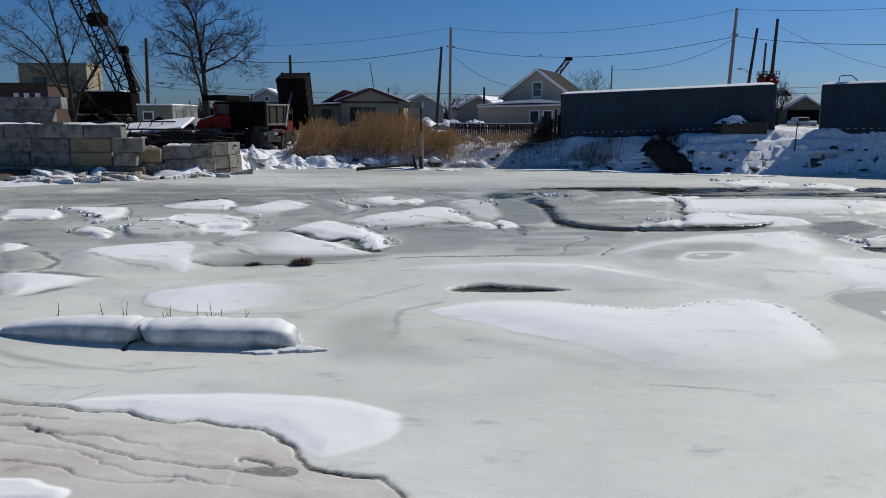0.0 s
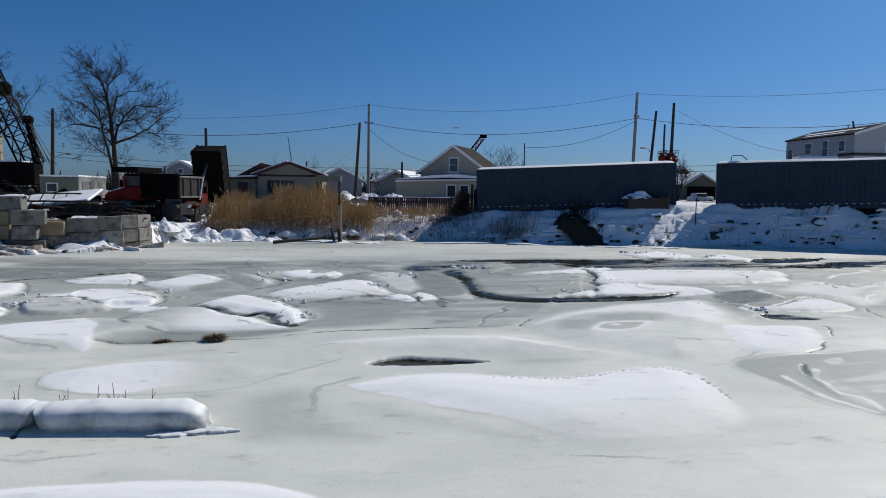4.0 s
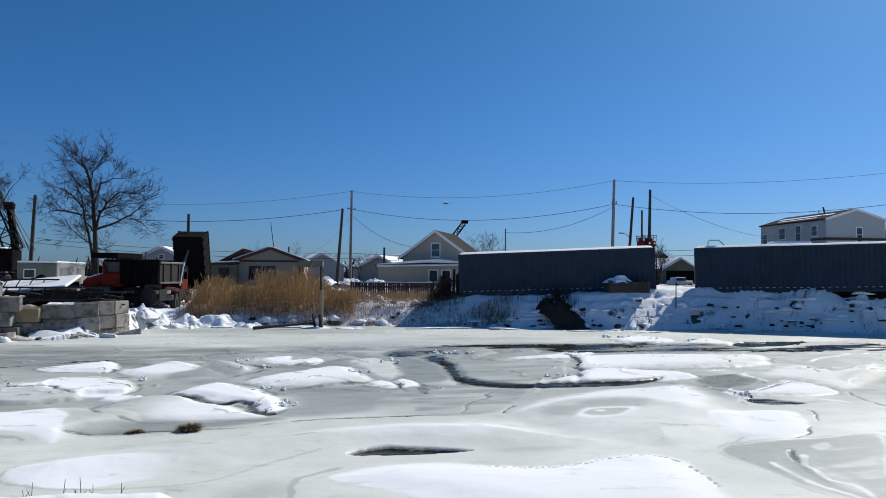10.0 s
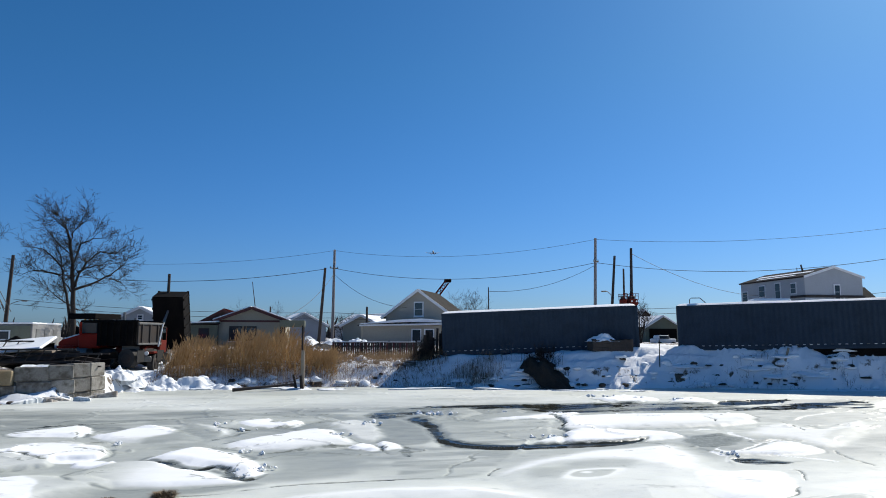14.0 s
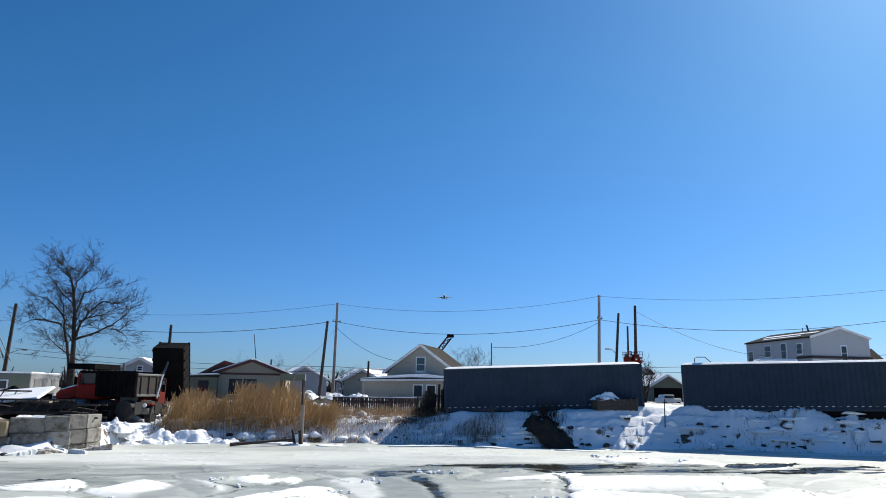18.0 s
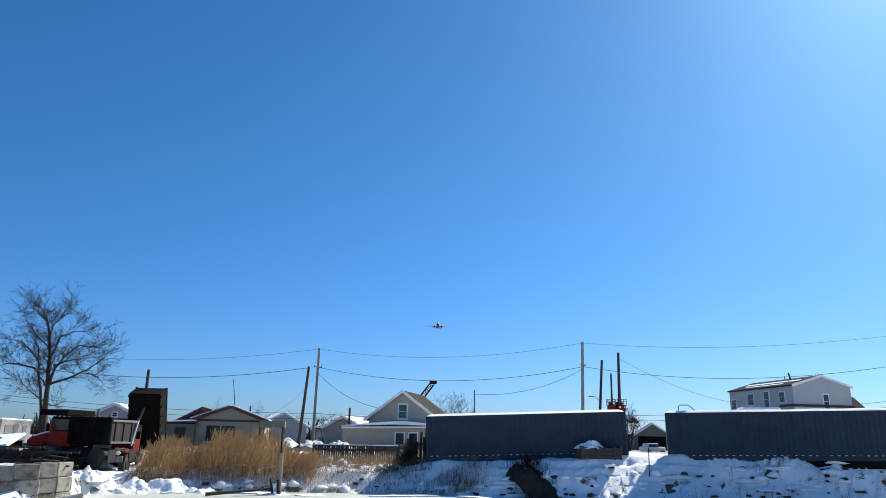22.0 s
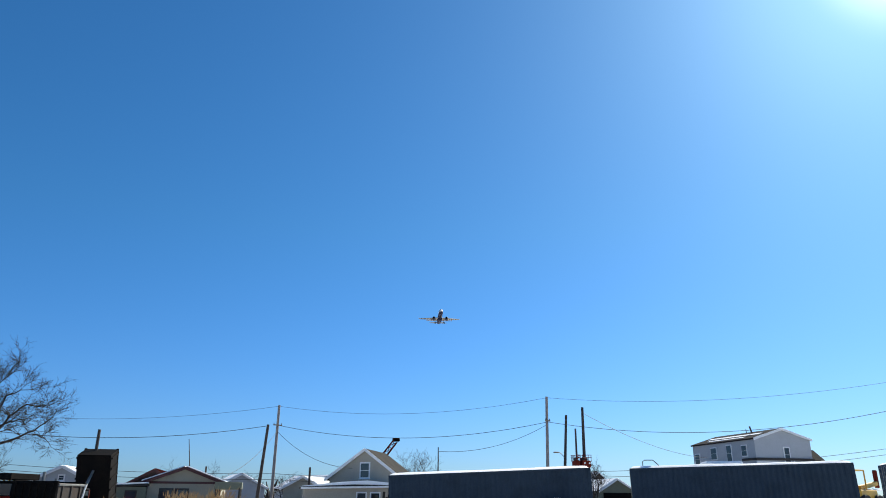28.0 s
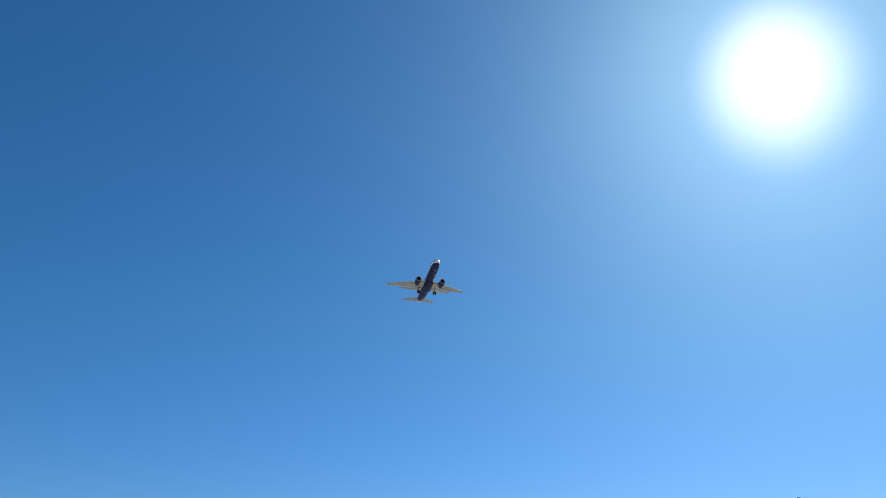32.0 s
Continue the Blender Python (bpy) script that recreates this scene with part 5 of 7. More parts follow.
pale = gable_house("white_house", on_ground(47.95, 60), 6.2, 10.4, 6.6, 0.95, PALE_SIDING, DARK_SHINGLE, WHITE_PAINT, "tall white-sided house with a low-pitched dark roof", over=0.15, snow=False, windows=((0.3, 5.2, 0.5, 1.3),))
for y, z, w, h in ((1.6, 5.6, 0.7, 0.95), (4.0, 5.5, 0.7, 1.5), (6.6, 5.6, 0.9, 1.1), (9.6, 5.2, 0.8, 1.0)):
    side_window(pale, -3.1, y, z, w, h, -1)
part("band", box((6.4, 0.16, 0.22), (0.05, -0.08, 4.78), 0.01), DARK_IRON, pale, "dark band above the lower storey")
part("band", box((0.16, 2.0, 0.22), (-3.17, 1.0, 4.78), 0.01), DARK_IRON, pale)
part("downpipe", rod((0.95, -0.08, 0.5), (0.95, -0.08, 4.8), 0.05), WHITE_PAINT, pale)
part("vent_pipe", rod((-0.9, 3.0, 7.1), (-1.15, 3.0, 8.1), 0.09, 0.08), DARK_IRON, pale)
part("vent_pipe", rod((-0.1, 5.0, 7.3), (-0.15, 5.0, 8.0), 0.04), DARK_IRON, pale)
part("sill_board", box((6.4, 0.12, 0.14), (0.05, -0.06, 4.5), 0.01), WHITE_PAINT, pale)
part("roof_snow", box((0.5, 8.5, 0.05), (-1.5, 5.2, 7.24), 0.02, None, Matrix.Rotation(radians(-17), 4, "Y")), SNOW, pale, "strip of snow")
part("roof_snow", box((0.35, 6.0, 0.05), (-2.5, 5.2, 6.93), 0.02, None, Matrix.Rotation(radians(-17), 4, "Y")), SNOW, pale, "patch of snow")
annex = gable_house("annex", on_ground(51.4, 62.5, -90), 2.4, 1.6, 4.9, 0.9, GREEN_SIDING, SHINGLE, WHITE_PAINT, "low annex with a dark shingle roof", snow=False)

gable_house("far_gable_house", on_ground(-18.8, 76, 0), 4.4, 8, 2.6, 1.1, PALE_SIDING, SHINGLE, WHITE_PAINT, "pale far house with a snowy gable roof", windows=((0, 2.75, 0.4, 0.4),))
barn = gable_house("red_roofed_barn", on_ground(-8.9, 64, 0), 4.9, 8, 1.75, 1.35, DARK_BRICK, RUST_RED, MAROON, "barn with a rusty red ribbed roof", snow=False)
for k in range(7):
    for s in (-1, 1):
        part("roof_rib", box((2.95, 0.08, 0.08), (s * 1.3, k * 1.2 + 0.2, 2.58), 0.01, None, Matrix.Rotation(s * math.atan2(1.35, 2.45), 4, "Y")), RUST_RED, barn)
garage = gable_house("garage", on_ground(47.9, 95, 0), 5.2, 7, 2.3, 1.5, GREEN_SIDING, SHINGLE, WHITE_PAINT, "small garage with a black panel for its shaded opening and a snowy roof")
# flat black panel painted for the shade inside an opening
part("doorway", box((4.2, 0.1, 2.0), (0, -0.06, 1.05)), BLACK_STEEL, garage, "black panel in place of a shaded open doorway")
gable_house("far_house", on_ground(56, 118, 20), 7, 9, 3.2, 2.4, DARK_BRICK, SHINGLE, WHITE_PAINT, "far brick house with a snowy roof")
for x, y, w, wall, rz in ((-3, 96, 6, PALE_SIDING, 10), (4.5, 92, 5, TAN_SIDING, -20), (9, 110, 7, PALE_SIDING, 30), (-14, 110, 7, TAN_SIDING, 0), (-28, 118, 8, PALE_SIDING, 15), (30, 140, 9, TAN_SIDING, 0), (88, 110, 9, PALE_SIDING, -20)):
    gable_house("far_house", on_ground(x, y, rz), w, 9, 1.7 + 0.1 * w, 0.26 * w, wall, SHINGLE, WHITE_PAINT, "far small house with a snow-covered roof")

flat = thing("flat_roofed_building", on_ground(-43.5, 80), "flat-roofed tan brick building", "building", "houses")
part("wall", box((7.6, 3.6, 6.4), (0, 1.8, 3.2), 0.02), TAN_BRICK, flat)
part("parapet", box((7.8, 3.8, 0.22), (0, 1.8, 6.5), 0.02), CONCRETE, flat)
for x in (-1.5, 1.5):
    win = part("window", box((1.4, 0.08, 0.9), (x, -0.02, 4.6), 0.01), DARK_IRON, flat)
    part("pane", box((1.2, 0.03, 0.7), (x, -0.07, 4.6)), GLASS, win)
lowb = thing("low_building", on_ground(-38.4, 76, 38), "low tan brick wing in the sun", "building", "houses")
part("wall", box((6.5, 4, 3.3), (0, 2, 1.65), 0.02), TAN_BRICK, lowb)
part("roof", box((6.7, 4.2, 0.18), (0, 2, 3.36), 0.02), SHINGLE, lowb)
brick = thing("brick_shed", on_ground(-42.2, 70), "dark brick shed with pale window openings", "building", "houses")
part("wall", box((7.0, 4, 3.85), (0, 2, 1.92), 0.02), DARK_BRICK, brick)
part("roof", box((7.3, 4.3, 0.2), (0, 2, 3.92), 0.02), SHINGLE, brick)
for x in (0.4, 1.4, 2.5):
    part("window", box((0.5, 0.08, 0.9), (x, -0.02, 2.6), 0.01), WHITE_PAINT, brick)

# ---- the yard behind the block wall ----
BLOCK_CACHE = {}


def block(parent, x, y, z, length, rz=0, mat=None, rx=0):
    """One cast block with chipped, rounded edges; its near face's middle bottom at x, y, z."""
    key = (round(length, 1), mat)
    if key not in BLOCK_CACHE:
        rng = random.Random(int(length * 100))
        bm = box((length - 0.03, 0.6, 0.6), (0, 0.3, 0.305), 0.035)
        for v in bm.verts:
            v.co += Vector((rng.uniform(-1, 1), rng.uniform(-1, 1), rng.uniform(-1, 1))) * 0.012
        BLOCK_CACHE[key] = mesh_of("block", bm, mat or CONCRETE)
    ob = new("block", BLOCK_CACHE[key])
    ob.parent = parent
    ob.matrix_basis = pose(x, y, z, rx, 0, rz)
    return ob


OCHRE = surface("ochre_stained_concrete", (0.34, 0.27, 0.165), (0.22, 0.165, 0.09), 1.2, 0.9, 0, 0.3, 0.8, 0.6, 0.012, vary=0.2)
wall = thing("block_wall", pose(0, 0, 0), "retaining wall of stacked grey cast concrete blocks", "retaining wall", kind="structure")
rng = random.Random(4)
for row, (z, first) in enumerate(((1.70, -14.1), (1.09, -14.6), (0.48, -14.65), (-0.13, -13.2))):
    x = first
    for k in range(7 if row else 6):
        w = rng.choice((1.65, 1.75, 1.82))
        mat = OCHRE if (row, k) in ((2, 0), (1, 0), (3, 2)) else None
        block(wall, x - w / 2, 31 + rng.uniform(-0.05, 0.05), z, w, rng.uniform(-1.2, 1.2), mat)
        x -= w
block(wall, -13.75, 30.75, 1.12, 1.3, 14, None, 2)
block(wall, -13.95, 30.8, 0.50, 1.0, 6)
block(wall, -13.25, 31.45, 0.62, 1.25, 6, OCHRE)
block(wall, -13.2, 31.5, 0.0, 1.4, 6)
for x, y, z, w, rz in ((-12.05, 31.95, 0.76, 1.3, 18), (-11.95, 31.95, 0.15, 1.3, 18), (-11.05, 32.35, 0.82, 1.0, 24), (-11.05, 32.4, 0.21, 1.1, 24), (-10.42, 32.95, 0.86, 0.8, 50), (-10.4, 33.0, 0.25, 0.8, 50), (-10.05, 33.9, 0.86, 1.1, 74), (-10.0, 33.9, 0.25, 1.1, 74)):
    block(wall, x, y, z, w, rz)
    block(wall, x, y + 0.05, z - 0.61, w, rz)
def snow_strip(parent, x0, x1, y, z, seed):
    """Thin uneven snow left on top of a row of blocks."""
    X, Y = np.meshgrid(np.linspace(x0, x1, 60), np.linspace(0.04, 0.55, 9))
    e = step(0.36, 0.6, fbm(X * 1.6, Y * 2.0, seed)) * step(0, 0.12, Y - 0.04) * step(0, 0.12, 0.55 - Y)
    ob = sheet("snow_cover", X, y + Y, z - 0.012 + 0.09 * e, SNOW)
    ob.parent = parent
    tagged(ob, "thin uneven snow")


snow_strip(wall, -24.5, -14.0, 31.0, 2.31, 3)
snow_strip(wall, -14.6, -13.2, 31.0, 1.71, 5)
snow_strip(wall, -12.6, -11.5, 32.05, 1.37, 4)
back_wall = thing("back_block_wall", pose(0, 0, 0), "second wall of bluish-grey concrete blocks in shade", "retaining wall", kind="structure")
for row in range(4):
    for k in range(4):
        block(back_wall, -19.6 - k * 1.75 - (0.6 if row % 2 else 0), 35, 2.96 - row * 0.61, 1.75, rng.uniform(-1, 1))


def beam_mesh(length, size):
    bm = box((length, size, 0.02), (0, 0, size / 2))
    box((length, size, 0.02), (0, 0, -size / 2), 0, bm)
    return box((length, 0.025, size), (0, 0, 0), 0, bm)


BEAMS = [mesh_of("steel_beam", beam_mesh(l, s), m) for l, s, m in ((3.4, 0.3, BLACK_STEEL), (2.6, 0.22, DARK_IRON), (4.2, 0.25, DARK_IRON))]
rng = random.Random(12)
for k in range(34):
    x, y = (rng.uniform(-13.8, -12.0), rng.uniform(34.0, 37.5)) if k % 3 else (rng.uniform(-18, -12), rng.uniform(37.0, 38.8))
    ob = new("steel_beam", BEAMS[k % 3])
    layer = rng.randrange(3)
    ob.matrix_basis = pose(x, y, float(ground_z(x, y)) + 0.12 + 0.17 * layer, rng.uniform(-25, 25), rng.uniform(-9, 9), rng.uniform(-38, 38))
    tagged(ob, "dark rusty steel beam on the scrap pile", "steel beam", "scrap pile")


def scrap_frame(x, y, z, rz):
    ob = thing("steel_lattice", pose(x, y, z, 0, 0, rz), "rusty lattice frame lying on the scrap pile", "metal frame", "scrap pile")
    for s in (-0.35, 0.35):
        part("rail", box((4.0, 0.07, 0.07), (0, s, 0.05)), DARK_IRON, ob)
        part("rail", box((4.0, 0.07, 0.07), (0, s, 0.6)), DARK_IRON, ob)
    for k in range(8):
        part("brace", rod((-1.9 + k * 0.5, -0.35, 0.05), (-1.6 + k * 0.5, -0.35, 0.6), 0.025), DARK_IRON, ob)
    return ob


for x, y, z, rz in ((-13.2, 34.0, 1.45, 6), (-11.8, 34.6, 1.25, -12), (-15.5, 35.5, 1.8, 18)):
    scrap_frame(x, y, z, rz)
lumber = thing("lumber_stack", pose(-14.6, 35.7, float(ground_z(-14.6, 35.7)) - 0.15), "stack of boards under a slab of bluish snow", "lumber stack")
for k in range(5):
    part("board", box((3.4, 1.6 - 0.1 * k, 0.12), (0.1 * k, 0.15, 0.02 + 0.14 * k), 0.01), WOOD, lumber)
part("snow", box((3.5, 2.2, 0.14), (0.1, -0.1, 0.82), 0.06, None, Matrix.Rotation(radians(-6), 4, "Y") @ Matrix.Rotation(radians(14), 4, "X")), SNOW, lumber, "slab of snow")

office = thing("office_trailer", on_ground(-18.65, 46), "weathered grey-white site trailer with snow along its roof", "trailer")
WEATHERED = surface("weathered_grey_siding", (0.22, 0.22, 0.215), (0.13, 0.125, 0.12), 1.4, 0.8, 0, 0.35, 0.7, 0.3, 0.006)
part("body", box((2.3, 4.7, 1.75), (0, 2.35, 1.0), 0.04), WEATHERED, office)
part("roof_snow", box((2.35, 4.75, 0.1), (0, 2.35, 1.93), 0.04), SNOW, office, "layer of snow")
# darker panel puts the end's shade into its colour
part("end_wall", box((2.1, 0.04, 1.55), (0, -0.02, 1.0)), GREEN_SIDING, office, "end wall coloured darker to stand for its shade")
win = part("window", box((0.7, 0.06, 0.6), (-0.4, -0.06, 1.2), 0.01), WHITE_PAINT, office)
part("pane", box((0.55, 0.03, 0.45), (-0.4, -0.1, 1.2)), GLASS, win)
for y in (0.9, 2.2, 3.6):
    part("door", box((0.04, 0.7, 1.4), (1.16, y, 0.9), 0.01), GREY_STEEL, office)
    part("wheel", rod((0.95, y + 0.4, 0.25), (1.12, y + 0.4, 0.25), 0.28, 0.28, 14), RUBBER, office)


def wheel(parent, x, y, r=0.5, w=0.3, face=-1):
    tyre = part("wheel", rod((x, y - w / 2, r), (x, y + w / 2, r), r, r, 18), RUBBER, parent)
    part("rim", rod((x, y + face * w * 0.5, r), (x, y + face * (w * 0.5 + 0.03), r), r * 0.55, r * 0.5, 14), DARK_IRON, tyre)


def dump_bed(parent, length, width, height, m, guard=True):
    """An open steel tub with ribs and a tailgate; x runs along the truck, its rear at +x."""
    bed = part("dump_bed", box((length, width, 0.1), (length / 2, 0, 0.05), 0.01), BLACK_STEEL, parent, "grimy black steel tub", m)
    for s in (-1, 1):
        part("side_board", box((length, 0.07, height), (length / 2, s * width / 2, height / 2), 0.01), BLACK_STEEL, bed)
        part("top_rim", box((length + 0.1, 0.14, 0.12), (length / 2, s * width / 2, height), 0.02), BLACK_STEEL, bed)
        for k in range(6):
            part("rib", box((0.1, 0.1, height - 0.1), (0.2 + k * (length - 0.4) / 5, s * (width / 2 + 0.06), height / 2), 0.01), BLACK_STEEL, bed)
    part("head_board", box((0.08, width, height + 0.1), (0.04, 0, height / 2 + 0.05), 0.01), BLACK_STEEL, bed)
    if guard:
        part("cab_guard", box((1.7, width, 0.3), (-1.05, 0, height + 0.28), 0.02), BLACK_STEEL, bed)
    part("tailgate_rod", rod((length + 0.1, width / 2 - 0.35, -0.05), (length + 0.1, width / 2, height - 0.1), 0.04), WHITE_PAINT, bed, "pale rod at the tailgate's edge")
    gate = part("tailgate", box((0.08, width - 0.1, height - 0.1), (length, 0, height / 2), 0.02), DARK_IRON, bed, "worn dark grey tailgate")
    for k in (-0.32, 0.0, 0.32):
        part("gate_rib", box((0.06, 0.1, height - 0.2), (length + 0.06, k * width, height / 2), 0.01), DARK_IRON, gate)
    for z in (0.1, height - 0.12):
        part("gate_rail", box((0.07, width - 0.1, 0.1), (length + 0.06, 0, z), 0.01), GREY_STEEL, gate)
    return bed


def dump_truck(m, label, raise_by=0.0, bed_len=3.6, bed_width=2.3, nose=0.0, paint=None):
    """nose: how far the cab and hood are drawn back towards the bed."""
    paint = paint or RED_PAINT
    truck = thing("dump_truck", m, label, "dump truck", "parked dump trucks")
    part("chassis", box((7.0 - nose, 0.9, 0.28), (-0.3 + nose / 2, 0, 0.85), 0.02), DARK_IRON, truck)
    hood = part("hood", prism([(nose - 3.75, 0.95), (nose - 2.25, 0.95), (nose - 2.25, 1.78), (nose - 3.55, 1.45), (nose - 3.75, 1.3)], -0.75, 0.75), paint, truck, "painted sloping hood dusted with snow")
    part("hood_snow", prism([(nose - 3.5, 1.47), (nose - 2.3, 1.78), (nose - 2.35, 1.86), (nose - 3.4, 1.56)], -0.7, 0.7), SNOW, hood)
    part("grille", box((0.06, 0.9, 0.6), (nose - 3.77, 0, 1.25), 0.02), GREY_STEEL, hood)
    part("bumper", box((0.2, 2.2, 0.3), (nose - 3.8, 0, 0.75), 0.04), GREY_STEEL, truck)
    for s in (-1, 1):
        part("fender", box((1.1, 0.4, 0.12), (nose - 3.0, s * 0.95, 1.08), 0.04), paint, truck)
        part("headlight", rod((nose - 3.78, s * 0.85, 1.05), (nose - 3.85, s * 0.85, 1.05), 0.11, 0.11, 12), WHITE_PAINT, truck)
        wheel(truck, nose - 3.0, s * 0.95, 0.5, 0.3, s)
        for x in (1.5, 2.7):
            wheel(truck, x, s * 0.9, 0.5, 0.5, s)
        part("mud_flap", box((0.03, 0.6, 0.62), (3.35, s * 0.85, 0.6), 0.005), RUBBER, truck)
        part("fuel_tank", rod((-0.6, s * 0.85, 0.75), (0.2, s * 0.85, 0.75), 0.3, 0.3, 12), GREY_STEEL, truck)
    cab = part("cab", box((1.3, 2.1, 0.8), (nose - 1.65, 0, 1.4), 0.08), paint, truck, "painted cab with dark glass")
    part("cab_glass", box((1.12, 1.92, 0.62), (nose - 1.65, 0, 2.08), 0.06), GLASS, cab, "dark glazed upper cab")
    part("cab_roof", box((1.25, 2.05, 0.14), (nose - 1.62, 0, 2.45), 0.05), BLACK_STEEL, cab, "black cab roof")
    for x in (nose - 2.22, nose - 1.02):
        for y in (-0.97, 0.97):
            part("pillar", box((0.12, 0.1, 0.68), (x, y, 2.09), 0.02), paint, cab)
    for y in (-0.7, -0.35, 0.0, 0.35, 0.7):
        part("marker_lamp", box((0.08, 0.12, 0.07), (nose - 2.2, y, 2.55), 0.02), YELLOW, cab)
    part("windscreen", box((0.05, 1.75, 0.55), (nose - 2.27, 0, 2.08), 0.01), GLASS, cab)
    for s in (-1, 1):
        part("side_window", box((0.8, 0.04, 0.55), (nose - 1.6, s * 1.0, 2.1), 0.01), GLASS, cab)
        part("mirror", box((0.08, 0.2, 0.4), (nose - 2.2, s * 1.25, 1.95), 0.02), BLACK_STEEL, cab)
    part("exhaust_stack", rod((nose - 0.9, 0.8, 1.0), (nose - 0.9, 0.8, 3.0), 0.07), GREY_STEEL, truck)
    tail = Matrix.Translation((3.2, 0, 1.15)) @ Matrix.Rotation(radians(raise_by), 4, "Y") @ Matrix.Translation((-bed_len, 0, 0))
    dump_bed(truck, bed_len, bed_width, 1.3, tail, not raise_by)
    if raise_by:
        part("hoist_ram", rod((-0.2, 0, 1.0), tail @ Vector((0.9, 0, 0)), 0.1, 0.07), GREY_STEEL, truck)
    return truck


dump_truck(on_ground(-12.42, 41.5, -22, 0.1), "black-bedded dump truck with a red cab beside the wall", 0.0, 2.4, 2.1, 1.9)
dump_truck(on_ground(-10.0, 43.8, 85.4, 0.1), "dump truck with its black bed raised high", 72, 3.4, 1.8, 0.0, RUST_RED)
pole(-10.0, 47, 6.6, 0.12, "dark pipe standing behind the raised bed", DARK_IRON, name="steel_pipe")


# ---- crawler crane ----
def lattice(parent, a, b, w0, w1, bays, mat, name="boom"):
    """A square lattice boom from a to b, as chords and lacing."""
    a, b = Vector(a), Vector(b)
    ahead = (b - a).normalized()
    side = ahead.cross(Vector((0, 1, 0))).normalized()
    up = side.cross(ahead)
    corners = [(-1, -1), (1, -1), (1, 1), (-1, 1)]
    at = lambda f, c: a.lerp(b, f) + (side * c[0] + up * c[1]) * (w0 + (w1 - w0) * f) / 2
    boom = None
    for n, c in enumerate(corners):
        ob = part(name if n == 0 else "chord", rod(at(0, c), at(1, c), 0.075, 0.065, 6), mat, boom or parent)
        boom = boom or ob
    for k in range(bays):
        f0, f1 = k / bays, (k + 1) / bays
        for n in range(4):
            c, d = corners[n], corners[(n + 1) % 4]
            part("lacing_bar", rod(at(f0, c), at(f1, d), 0.04, 0.04, 5), mat, boom)
            part("lacing_bar", rod(at(f0, c), at(f0, d), 0.035, 0.035, 5), mat, boom)
    return boom


crane = thing("crawler_crane", on_ground(-26.1, 56.5, 0), "dark crawler crane with a tall lattice boom", "crane")
part("body", box((3.4, 3.6, 1.7), (-0.6, 0.6, 1.9), 0.1), BLACK_STEEL, crane)
part("cab", box((1.2, 1.5, 1.6), (1.5, -0.8, 1.9), 0.06), BLACK_STEEL, crane)
part("counterweight", box((1.0, 3.2, 1.2), (-2.7, 0.6, 1.7), 0.08), DARK_IRON, crane)
for y in (-1.3, 2.0):
    part("track", box((4.6, 0.7, 0.9), (-0.4, y, 0.5), 0.25), DARK_IRON, crane)
part("roof_snow", box((3.2, 3.3, 0.12), (-0.6, 0.6, 2.8), 0.05), SNOW, crane)
boom = lattice(crane, (1.7, -0.9, 2.6), (-6.6, -0.9, 22.0), 1.25, 1.25, 17, BLACK_STEEL)
mast = lattice(crane, (1.9, -0.6, 2.6), (1.4, -0.6, 6.2), 0.3, 0.25, 7, BLACK_STEEL, "gantry_mast")
part("hook_block", box((0.7, 0.6, 0.55), (1.5, -0.9, 5.9), 0.12), BLACK_STEEL, crane)
part("sheave_cluster", box((1.5, 0.8, 1.0), (-0.3, -0.95, 8.1), 0.25), BLACK_STEEL, crane)
for k in range(4):
    part("pendant_line", rod((2.1 + 0.25 * k, -0.6, 2.8), (-5.2 + 0.3 * k, -0.9, 20.0 - k), 0.03, 0.03, 5), WIRE, crane)
for k in range(3):
    part("hoist_line", rod((1.5, -0.9, 6.0), (2.4 + 0.45 * k, -0.6, 2.6), 0.025, 0.025, 5), WIRE, crane)
small_crane = thing("far_crane", on_ground(11.0, 80.5), "far crane boom rising behind the gabled house", "crane")
lattice(small_crane, (-1.5, 0, 1.5), (2.8, 0, 7.2), 0.55, 0.45, 8, RUST_RED)
part("boom_head", box((0.8, 0.5, 0.4), (2.9, 0, 7.35), 0.08), BLACK_STEEL, small_crane)
part("body", box((3.5, 2.6, 2.0), (-2.0, 0, 1.3), 0.1), BLACK_STEEL, small_crane)


# ---- red rig behind the container gap, and other machines ----
rig = thing("pile_rig", on_ground(20.9, 46.6), "red rig with guard rails and a tall dark mast", "rig")
part("base_tower", box((0.9, 1.2, 3.0), (0.1, 0.3, 1.5), 0.05), DARK_IRON, rig)
for x, w in ((-0.32, 0.26), (0.32, 0.62)):
    part("cabin", box((w, 0.8, 0.45), (x, 0, 3.1), 0.05), RUST_RED, rig)
    part("engine_cover", box((w * 0.6, 0.5, 0.22), (x, 0.05, 3.42), 0.05), DARK_IRON, rig)
    for z in (3.52, 3.68):
        part("guard_rail", box((w + 0.08, 0.04, 0.035), (x, -0.42, z)), RUST_RED, rig)
        part("guard_rail", box((w + 0.08, 0.04, 0.035), (x, 0.42, z)), RUST_RED, rig)
    for k in (-0.5, -0.17, 0.17, 0.5):
        for y in (-0.42, 0.42):
            part("rail_post", rod((x + k * w, y, 3.25), (x + k * w, y, 3.68), 0.018, 0.018, 6), RUST_RED, rig)
for x in (0.15, 0.5):
    part("lamp", rod((x, -0.4, 3.15), (x, -0.44, 3.15), 0.06, 0.06, 10), WHITE_PAINT, rig)
part("mast", rod((0.36, 0.1, 3.2), (0.62, 0.5, 7.0), 0.115, 0.09, 10), DARK_IRON, rig, "tall dark mast leaning slightly")

